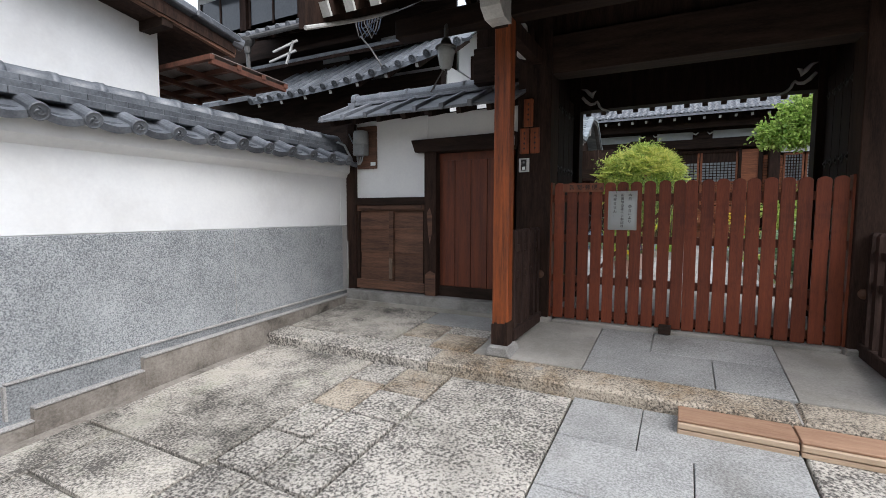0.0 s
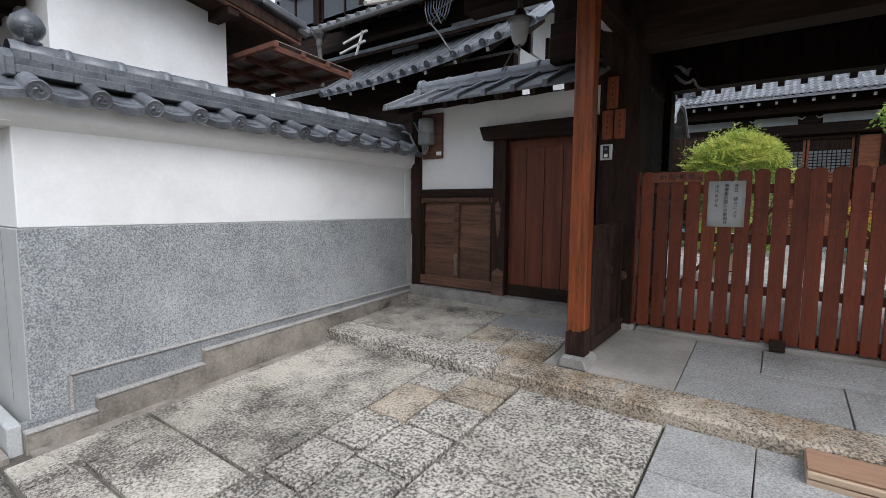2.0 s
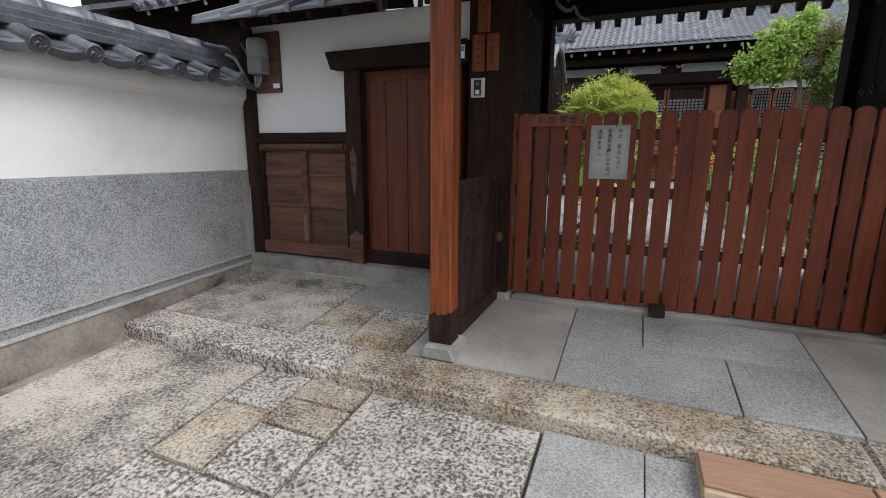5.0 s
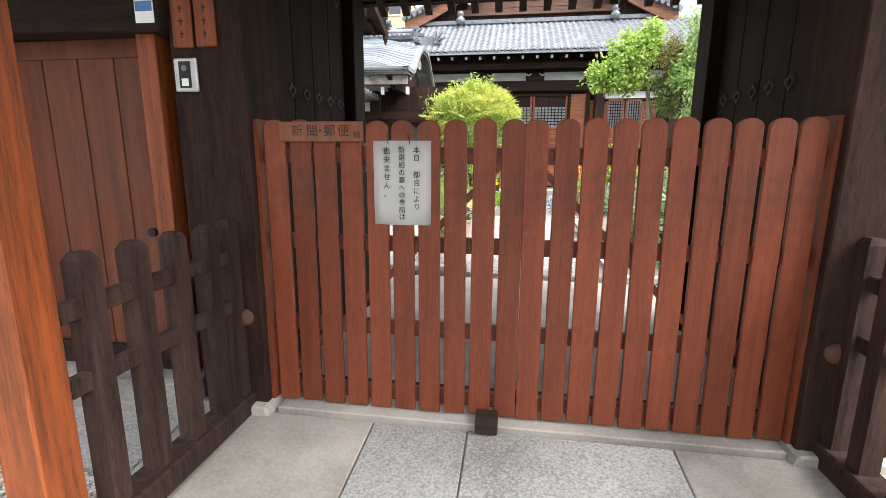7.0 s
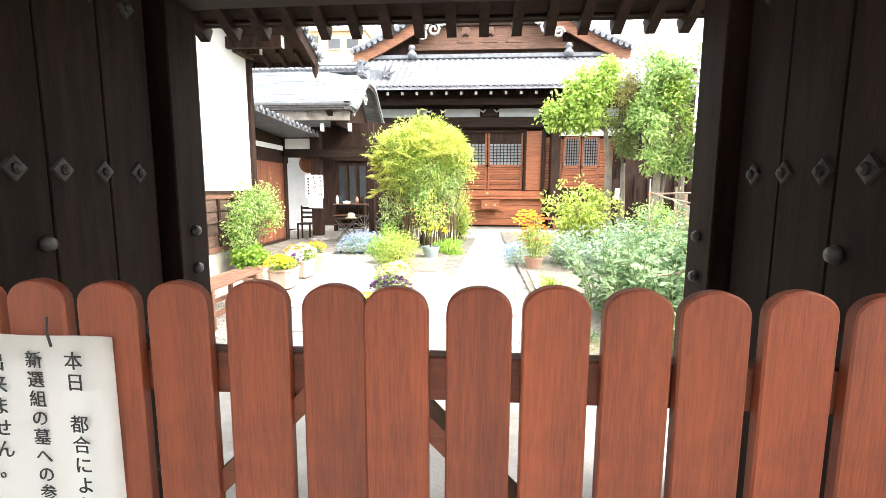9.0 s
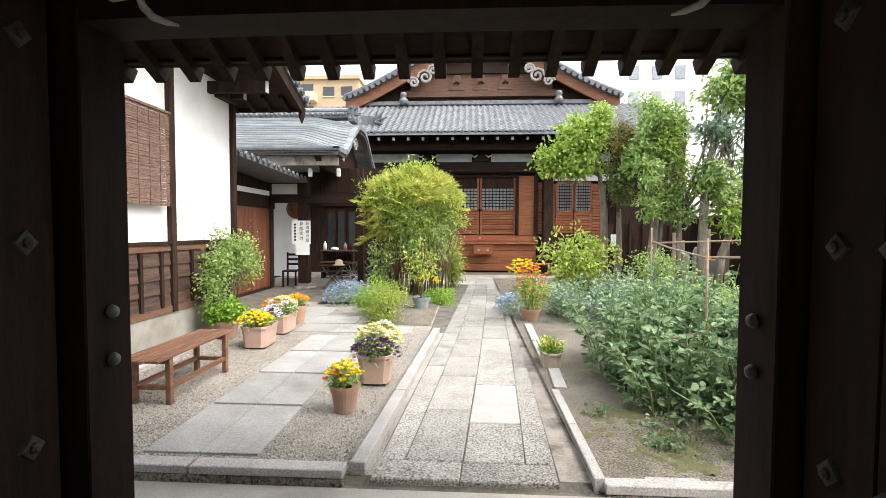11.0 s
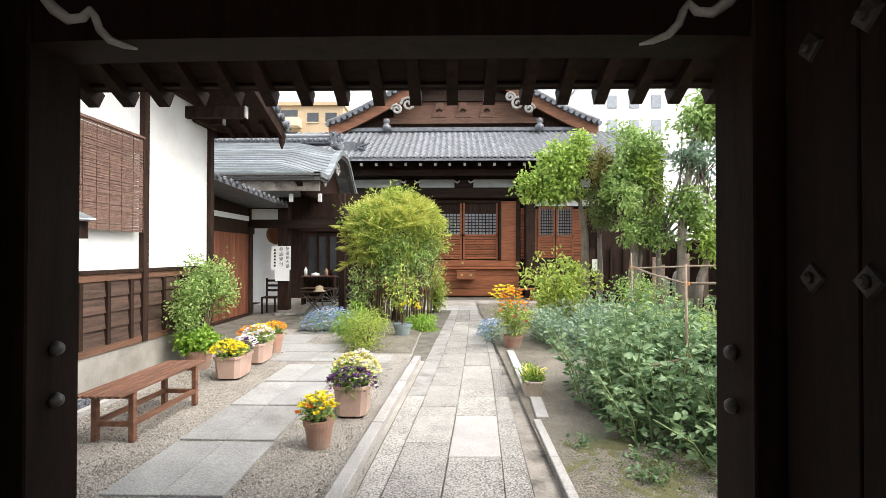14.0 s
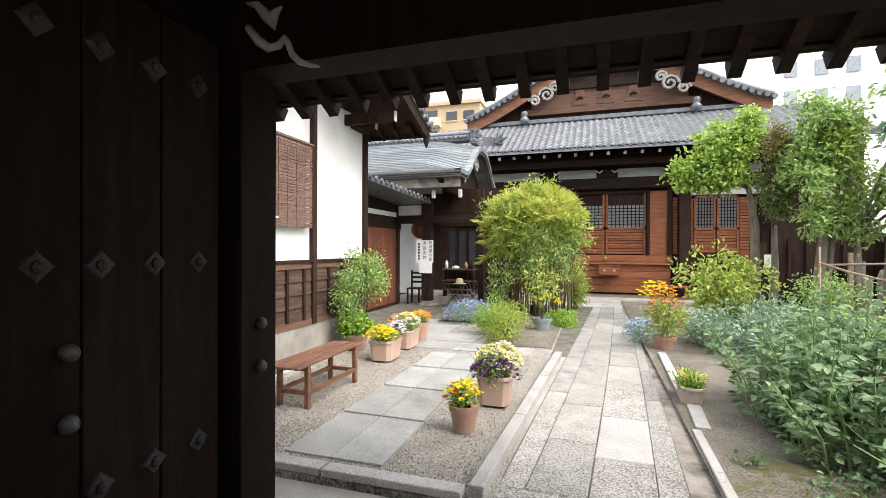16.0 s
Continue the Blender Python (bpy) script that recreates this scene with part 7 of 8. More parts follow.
G_MAPLE = leafmat("fresh_leaf", (0.17, 0.30, 0.05), (0.54, 0.66, 0.18), 0.5)
G_TREE = leafmat("tree_leaf", (0.15, 0.27, 0.07), (0.50, 0.63, 0.24), 0.5)
G_DARKTREE = leafmat("dull_leaf", (0.09, 0.14, 0.045), (0.28, 0.32, 0.12), 0.35)
G_WEED = leafmat("moss_and_weed", (0.08, 0.13, 0.03), (0.20, 0.30, 0.07), 0.3)
G_BROWN = leafmat("bronze_leaf", (0.16, 0.17, 0.045), (0.38, 0.32, 0.13), 0.4)
G_FAVA = leafmat("bean_leaf", (0.085, 0.165, 0.075), (0.34, 0.46, 0.25), 0.35)
G_BLUE = leafmat("greyish_leaf", (0.14, 0.24, 0.16), (0.38, 0.48, 0.35), 0.35)
G_PALM = leafmat("palm_leaf", (0.27, 0.37, 0.06), (0.78, 0.74, 0.22), 0.45)
G_BUSH = leafmat("bush_leaf", (0.16, 0.27, 0.045), (0.62, 0.68, 0.18), 0.5)
G_LIME = leafmat("lime_leaf", (0.17, 0.33, 0.04), (0.36, 0.52, 0.09), 0.35)
F_YELLOW = leafmat("yellow_petal", (0.80, 0.60, 0.02), (0.88, 0.78, 0.07), 0.2)
F_LEMON = leafmat("lemon_petal", (0.75, 0.68, 0.15), (0.85, 0.82, 0.45), 0.2)
F_ORANGE = leafmat("orange_petal", (0.75, 0.22, 0.02), (0.80, 0.42, 0.04), 0.2)
F_PURPLE = leafmat("purple_petal", (0.07, 0.02, 0.11), (0.22, 0.09, 0.26), 0.2)
F_WHITE = leafmat("white_petal", (0.70, 0.66, 0.68), (0.85, 0.84, 0.82), 0.2)
F_BLUE = leafmat("blue_petal", (0.12, 0.26, 0.62), (0.45, 0.60, 0.85), 0.2)
BARK = mat("bark", (0.26, 0.22, 0.18), (0.12, 0.10, 0.08), 0.9, 5, 40, 0.7, stretch=(3, 3, 0.6), depth=0.01, stain=(0.34, 0.34, 0.30), stain_scale=3.0)
STEM = mat("green_stem", (0.22, 0.29, 0.12), (0.13, 0.18, 0.07), 0.7, 8, 60, 0.2)
CANE = mat("brown_cane", (0.16, 0.12, 0.06), (0.07, 0.055, 0.03), 0.7, 8, 60, 0.3)
POLE = mat("weathered_pole", (0.36, 0.28, 0.21), (0.22, 0.16, 0.12), 0.8, 8, 60, 0.3, stretch=(2, 2, 2))
rng = np.random.default_rng(7)


def leaves(name, pos, dirs, length, width, material, parent, fold=0.25, label=""):
    """Folded leaf blades, one island each: pos and dirs are N x 3 arrays, length and width numbers or arrays."""
    n = len(pos)
    d = dirs / (np.linalg.norm(dirs, axis=1, keepdims=True) + 1e-9)
    up = rng.normal(size=(n, 3)) * 0.6 + np.array([0, 0, 1.0])
    s = np.cross(d, up)
    s /= np.linalg.norm(s, axis=1, keepdims=True) + 1e-9
    u = np.cross(s, d)
    L = (np.ones(n) * length * rng.uniform(0.7, 1.25, n))[:, None]
    W = (np.ones(n) * width * rng.uniform(0.75, 1.2, n))[:, None]
    base, tip = pos, pos + d * L - np.array([0, 0, 0.12]) * L
    drop = np.array([0, 0, 0.12]) * L
    m1, m2 = pos + d * L * 0.3, pos + d * L * 0.68 - drop * 0.4
    a1, b1 = m1 + s * W * 0.46 + u * W * fold, m1 - s * W * 0.46 + u * W * fold
    a2, b2 = m2 + s * W * 0.42 + u * W * fold, m2 - s * W * 0.42 + u * W * fold
    verts = np.stack([base, a1, a2, tip, b2, b1], 1).reshape(-1, 3)
    k = np.arange(n)[:, None] * 6
    faces = np.concatenate([k + np.array([[0, 1, 2]]), k + np.array([[0, 2, 3]]), k + np.array([[0, 3, 4]]), k + np.array([[0, 4, 5]])], 0)
    me = bpy.data.meshes.new(name)
    me.vertices.add(len(verts))
    me.vertices.foreach_set("co", verts.ravel())
    me.loops.add(faces.size)
    me.loops.foreach_set("vertex_index", faces.ravel())
    me.polygons.add(len(faces))
    me.polygons.foreach_set("loop_start", np.arange(0, faces.size, 3))
    me.update(calc_edges=True)
    me.materials.append(material)
    ob = new(name, me)
    ob.parent = parent
    return tagged(ob, label, kind="stuff")


def clumps(center, radii, n_clumps, per, spread, shell=0.55, flat=0.0):
    """Points in uneven clumps through an ellipsoid, with outward directions."""
    v = rng.normal(size=(n_clumps, 3))
    v /= np.linalg.norm(v, axis=1, keepdims=True)
    v *= (shell + (1 - shell) * rng.random((n_clumps, 1)) ** 0.7) * rng.uniform(0.8, 1.12, (n_clumps, 1))
    c = np.array(center) + v * np.array(radii)
    p = np.repeat(c, per, 0) + rng.normal(size=(n_clumps * per, 3)) * spread
    d = np.repeat(v, per, 0) * 0.7 + rng.normal(size=(n_clumps * per, 3)) * 0.6 + np.array([0, 0, flat])
    return p, d


def ragged(center, radii, n_clumps, per, spread, lobes=7):
    """Clumps gathered into lobes of uneven size, so that the outline is broken and gaps stay open."""
    P, D = [], []
    for _ in range(lobes):
        v = rng.normal(size=3)
        v /= np.linalg.norm(v)
        k = rng.uniform(0.30, 0.62)
        p, d = clumps(np.array(center) + v * np.array(radii) * rng.uniform(0.45, 0.85), np.array(radii) * k, max(2, int(n_clumps * k * 2.1 / lobes)), per, spread * 0.85, 0.35)
        P.append(p)
        D.append(d)
    return np.concatenate(P), np.concatenate(D)


def tree(name, label, base, trunk, blobs, leaf, mats, category="tree", limb=0.03):
    """trunk: points and radii; blobs: (centre, radii, clumps, leaves per clump, spread)."""
    t = thing(name, label, category, base)
    o = np.array(base)
    for pts, rr in trunk:
        bm = bmesh.new()
        tube(bm, [Vector(p) - Vector(base) for p in pts], rr, 8)
        for c, r, *_ in blobs:
            a = Vector(pts[-1]) - Vector(base)
            b = Vector(c) - Vector(base)
            m = a.lerp(b, 0.5) + Vector((random.uniform(-0.1, 0.1), random.uniform(-0.1, 0.1), 0.06))
            tube(bm, [a - Vector((0, 0, 0.15)), m, b], [limb, limb * 0.7, limb * 0.3], 6)
            for _ in range(4):
                e = b + Vector([random.uniform(-0.7, 0.7) * q for q in r])
                tube(bm, [m, m.lerp(e, 0.6) + Vector((0, 0, 0.05)), e], [limb * 0.5, limb * 0.3, limb * 0.12], 5)
        part("trunk", bm, BARK, t, smooth=True)
    for i, (c, r, nc, per, sp) in enumerate(blobs):
        p, d = ragged(np.array(c) - o, r, int(nc * 1.4), per, sp, 8)
        leaves("crown", p, d, leaf[0], leaf[1], mats[i % len(mats)], t)
    return t


def fan(p, d, n, length):
    """Leaflets of one fan-shaped palm leaf."""
    d = Vector(d).normalized()
    side = d.cross(Vector((random.uniform(-0.8, 0.8), random.uniform(-0.8, 0.8), 1))).normalized()
    up = side.cross(d)
    out = []
    for k in range(n):
        a = math.radians(-105 + 210 * k / (n - 1))
        v = d * math.cos(a) + (side * math.sin(a)) + up * 0.12
        out.append((tuple(p), tuple(v)))
    return out


def build_palm_clump():
    c = np.array((-1.15, 15.3, COURT))
    t = thing("palm_clump", "dense clump of lady palms and bamboo with yellow-green tops", "bush", tuple(c))
    bm = bmesh.new()
    for _ in range(95):
        a, r = random.uniform(0, 6.28), 0.75 * math.sqrt(random.random())
        x, y = r * math.cos(a) * 1.15, r * math.sin(a) * 0.7
        h = random.uniform(1.1, 2.0)
        tube(bm, [(x, y, 0), (x * 1.08 + random.uniform(-0.08, 0.08), y * 1.08, h * 0.5), (x * 1.35, y * 1.3, h)], [0.017, 0.015, 0.009], 5)
    tagged(part("cane_thicket", bm, CANE, t, smooth=True), kind="stuff")
    for cen, rad, nc, per, sp, m in (((0.05, 0, 2.1), (1.12, 0.8, 0.86), 420, 26, 0.10, G_BUSH), ((0.1, -0.1, 1.6), (1.0, 0.75, 0.5), 150, 22, 0.10, G_TREE), ((0.25, -0.55, 1.15), (0.6, 0.25, 0.45), 30, 18, 0.10, G_TREE), ((-0.6, -0.45, 0.95), (0.35, 0.3, 0.5), 26, 18, 0.09, G_TREE)):
        p, d = clumps(cen, rad, nc // 2, per, sp, 0.6, 0.1)
        p2, d2 = ragged(cen, np.array(rad) * 1.06, nc // 2, per, sp, 11)
        leaves("foliage", np.concatenate([p, p2]), np.concatenate([d, d2]), 0.085, 0.03, m, t)
    q = []
    for _ in range(230):
        v = rng.normal(size=3)
        v /= np.linalg.norm(v)
        if v[2] < 0.1 and v[0] > -0.35:
            v[2] = abs(v[2]) + 0.25
            v /= np.linalg.norm(v)
        tilt = v + rng.normal(size=3) * 0.45 + np.array((0, -0.2, 0.35))
        q += fan(np.array((0, 0, 2.05)) + v * np.array((1.08, 0.78, 0.88)), tilt, 15, 0.3)
    for z, x in ((1.3, -1.1), (1.35, -1.0), (1.75, -1.15), (2.2, -1.2), (2.6, -1.0), (1.7, -1.05), (1.25, -1.2), (2.0, 1.15), (1.7, 1.1), (2.4, 1.05)):
        q += fan((x, random.uniform(-0.5, 0.1), z), (math.copysign(0.9, x), -0.7, random.uniform(-0.5, 0.6)), 16, 0.45)
    p = np.array([a for a, _ in q])
    d = np.array([b for _, b in q])
    leaves("palm_foliage", p, d, 0.24, 0.022, G_PALM, t)


def stems_patch(name, label, x0, x1, y0, y1, n, h, leaf, m, lean=0.15, per=26, category="plants"):
    t = thing(name, label, category, ((x0 + x1) / 2, (y0 + y1) / 2, COURT))
    o = Vector(((x0 + x1) / 2, (y0 + y1) / 2, COURT))
    bm = bmesh.new()
    P, D = [], []
    for _ in range(n):
        u, v = random.uniform(-1, 1), random.uniform(-1, 1)
        if u * u + v * v > 1.05:
            continue
        x, y = (x0 + x1) / 2 + u * (x1 - x0) / 2, (y0 + y1) / 2 + v * (y1 - y0) / 2
        hh = h * random.uniform(0.6, 1.12) * (1.0 - 0.3 * (u * u + v * v)) * (1.0 + 0.38 * noise.noise((x * 2.3, y * 2.3, 1.7)))
        lx, ly = random.uniform(-lean, lean) + u * lean, random.uniform(-lean, lean) + v * lean
        pts = [(x - o.x, y - o.y, 0), (x - o.x + lx * 0.4, y - o.y + ly * 0.4, hh * 0.55), (x - o.x + lx, y - o.y + ly, hh)]
        tube(bm, pts, [0.008, 0.007, 0.004], 4, False)
        for k in range(per):
            s = 0.12 + 0.88 * (k / per)
            a = k * 2.4 + random.random()
            q = Vector(pts[0]).lerp(Vector(pts[1]), s / 0.55) if s < 0.55 else Vector(pts[1]).lerp(Vector(pts[2]), (s - 0.55) / 0.45)
            r = 0.05 + 0.05 * random.random()
            P.append((q.x + r * math.cos(a), q.y + r * math.sin(a), q.z))
            D.append((math.cos(a), math.sin(a), random.uniform(-0.2, 1.1)))
    tagged(part("stem_growth", bm, STEM, t), kind="stuff")
    leaves("foliage", np.array(P), np.array(D), leaf[0], leaf[1], m, t)
    return t


def bean_patch(x0, x1, y0, y1, n, h):
    """Broad beans: square stems with paired, spreading leaflets at every node, thickest towards the top."""
    o = Vector(((x0 + x1) / 2, (y0 + y1) / 2, COURT))
    t = thing("broad_bean_patch", "tall broad bean plants with grey-green leaves", "plants", tuple(o))
    bm = bmesh.new()
    P, D = [], []
    for _ in range(n):
        a, r = random.uniform(0, 2 * math.pi), math.sqrt(random.random())
        u, v = r * math.cos(a), r * math.sin(a)
        x, y = u * (x1 - x0) / 2, v * (y1 - y0) / 2
        hh = h * random.uniform(0.68, 1.1) * (1.0 - 0.42 * r ** 3) * (1.0 + 0.55 * noise.noise((x * 1.5, y * 1.5, 4.2)) + random.choice((0, 0, 0, 0.16)))
        sprawl = 0.42 if r > 0.85 and random.random() < 0.4 else 0.2
        lean = Vector((u * sprawl + random.uniform(-0.16, 0.16), v * sprawl + random.uniform(-0.16, 0.16), 0))
        foot = Vector((x * 0.92, y * 0.92, 0))
        knee, tip = foot + lean * 0.35 + Vector((0, 0, hh * 0.55)), foot + lean + Vector((0, 0, hh))
        tube(bm, [foot, knee, tip], [0.009, 0.008, 0.004], 4, False)
        nodes = int(hh / 0.062)
        for k in range(nodes):
            f = 0.04 + 0.96 * k / nodes
            q = foot.lerp(knee, f / 0.55) if f < 0.55 else knee.lerp(tip, (f - 0.55) / 0.45)
            b = k * 2.6 + random.uniform(-0.5, 0.5)
            out = Vector((math.cos(b), math.sin(b), random.uniform(0.1, 0.6)))
            reach = random.uniform(0.05, 0.13) * (1.15 - 0.5 * f)
            for j in range(5):
                c = b + (j - 2) * 0.55
                w = q + out * reach * (0.55 + 0.25 * (j % 3))
                P.append(tuple(w))
                D.append((math.cos(c), math.sin(c), random.uniform(-0.35, 0.55 + 0.5 * f)))
    tagged(part("stem_growth", bm, STEM, t), kind="stuff")
    leaves("foliage", np.array(P), np.array(D), 0.078, 0.040, G_FAVA, t, 0.16)


def scatter_gravel():
    """Loose stones on the nearest gravel, as one sheet of small faceted grains."""
    n = 15000
    g = np.random.default_rng(5)
    y = 7.34 + 5.0 * g.random(n) ** 1.5
    x = g.uniform(-3.35, -0.62, n)
    keep = ~((x > -2.11) & (x < -1.26) & (y > 7.48) & (y < 11.15)) & ~((y > 11.15) & (x > -2.5))
    x, y = x[keep], y[keep]
    n = len(x)
    r = g.uniform(0.005, 0.011, n)
    unit = np.array([(1, 0, 0), (0, 1, 0), (-1, 0, 0), (0, -1, 0), (0, 0, 0.8), (0, 0, -0.6)])
    spin = g.uniform(0, 6.283, n)
    c, d = np.cos(spin), np.sin(spin)
    jit = g.uniform(0.65, 1.3, (n, 6, 1))
    v = unit[None] * jit * r[:, None, None]
    v = np.stack([v[..., 0] * c[:, None] - v[..., 1] * d[:, None] * 0.8, v[..., 0] * d[:, None] + v[..., 1] * c[:, None] * 0.8, v[..., 2]], -1)
    v += np.stack([x, y, np.full(n, COURT + 0.001)], -1)[:, None, :]
    tri = np.array([(0, 1, 4), (1, 2, 4), (2, 3, 4), (3, 0, 4), (1, 0, 5), (2, 1, 5), (3, 2, 5), (0, 3, 5)])
    f = (np.arange(n)[:, None, None] * 6 + tri[None]).reshape(-1, 3)
    me = bpy.data.meshes.new("grains")
    me.from_pydata(v.reshape(-1, 3).tolist(), [], f.tolist())
    m = leafmat("gravel_grain", (0.12, 0.105, 0.09), (0.54, 0.495, 0.43), 0.0, 0.85)
    me.materials.append(m)
    tagged(new("loose_gravel", me), "loose pale and dark gravel stones", "gravel", "", "stuff")


def bush(name, label, c, radii, n, leaf, m, per=9, spread=0.05, category="shrub", stems=8, stem_m=None):
    base = (c[0], c[1], COURT)
    t = thing(name, label, category, base)
    bm = bmesh.new()
    for _ in range(stems):
        e = (random.uniform(-0.6, 0.6) * radii[0], random.uniform(-0.6, 0.6) * radii[1], c[2] - COURT + random.uniform(-0.2, 0.5) * radii[2])
        tube(bm, [(random.uniform(-0.04, 0.04), random.uniform(-0.04, 0.04), 0), (e[0] * 0.4, e[1] * 0.4, e[2] * 0.5), e], [0.014, 0.010, 0.004], 5)
    part("stem_growth", bm, stem_m or CANE, t, smooth=True)
    p, d = ragged((0, 0, c[2] - COURT), np.array(radii) * 1.08, int(n * 1.7), per, spread, 13)
    p[:, 2] = np.maximum(p[:, 2], 0.02)
    leaves("foliage", p, d, leaf[0], leaf[1], m, t)
    return t


def blossoms(parent, pts, r, m, petals=6):
    """Flower heads: small rosettes of petals facing up and outwards."""
    P, D = [], []
    for x, y, z in pts:
        for k in range(petals):
            a = 2 * math.pi * k / petals + x * 40
            P.append((x, y, z))
            D.append((math.cos(a), math.sin(a) - 0.25, 0.55))
    ob = leaves("blossoms", np.array(P), np.array(D), r, r * 0.9, m, parent, 0.1)
    return ob


def dome_points(n, cx, cy, z, rx, ry, rz, jitter=0.02):
    out = []
    for _ in range(n):
        a, s = random.uniform(0, 2 * math.pi), math.sqrt(random.random())
        out.append((cx + rx * s * math.cos(a), cy + ry * s * math.sin(a), z + rz * math.sqrt(max(0, 1 - s * s)) + random.uniform(-jitter, jitter)))
    return out


def round_pot(name, label, x, y, r, h, m=None, planted=None):
    t = thing(name, label, "flower pot", (x, y, COURT))
    bm = bmesh.new()
    lathe(bm, [(r * 0.70, 0.0), (r * 0.92, h * 0.78), (r * 1.0, h * 0.79), (r * 1.03, h), (r * 0.92, h), (r * 0.90, h * 0.9)], 26)
    part("pot", bm, m or TERRA, t, smooth=False)
    bm = bmesh.new()
    lathe(bm, [(r * 0.88, h * 0.84), (r * 0.5, h * 0.90)], 18)
    part("soil", bm, SOIL, t)
    if planted:
        planted(t, h)
    return t


def box_pot(name, label, x, y, w, d, h, planted=None, m=None):
    t = thing(name, label, "planter", (x, y, COURT))
    bm = bmesh.new()
    k = 0.86
    def ring(s, z):
        a, b, c = w / 2 * s, d / 2 * s, 0.05
        return [(sx * (a - (c if q else 0)), sy * (b - (0 if q else c)), z) for sx, sy, q in ((1, -1, 0), (1, 1, 0), (1, 1, 1), (-1, 1, 1), (-1, 1, 0), (-1, -1, 0), (-1, -1, 1), (1, -1, 1))]
    prof = [(k, 0.025), (0.97, h * 0.9), (1.03, h * 0.9), (1.03, h), (0.94, h), (0.92, h * 0.88)]
    rings = [[bm.verts.new(p) for p in ring(s, z)] for s, z in prof]
    for a, b in zip(rings, rings[1:]):
        for i in range(8):
            bm.faces.new((a[i], a[(i + 1) % 8], b[(i + 1) % 8], b[i]))
    bm.faces.new(rings[0][::-1])
    part("planter", bm, m or PLANTER, t)
    bm = bmesh.new()
    box(bm, -w * 0.32, w * 0.32, -d * 0.32, d * 0.32, 0.0, 0.03)
    part("foot", bm, DARK, t)
    bm = bmesh.new()
    box(bm, -w * 0.44, w * 0.44, -d * 0.44, d * 0.44, h * 0.86, h * 0.92)
    part("soil", bm, SOIL, t)
    if planted:
        planted(t, h)
    return t


PLANTER = mat("pink_plastic_clay", (0.50, 0.35, 0.29), (0.42, 0.29, 0.235), 0.6, 4, 60, 0.08, vary=0.08)


def greens(t, n, z, rx, ry, rz, m=None, size=(0.05, 0.022), cx=0.0, cy=0.0):
    p, d = clumps((cx, cy, z), (rx, ry, rz), n, 6, 0.03, 0.3, 0.4)
    leaves("foliage", p, d, size[0], size[1], m or G_TREE, t)


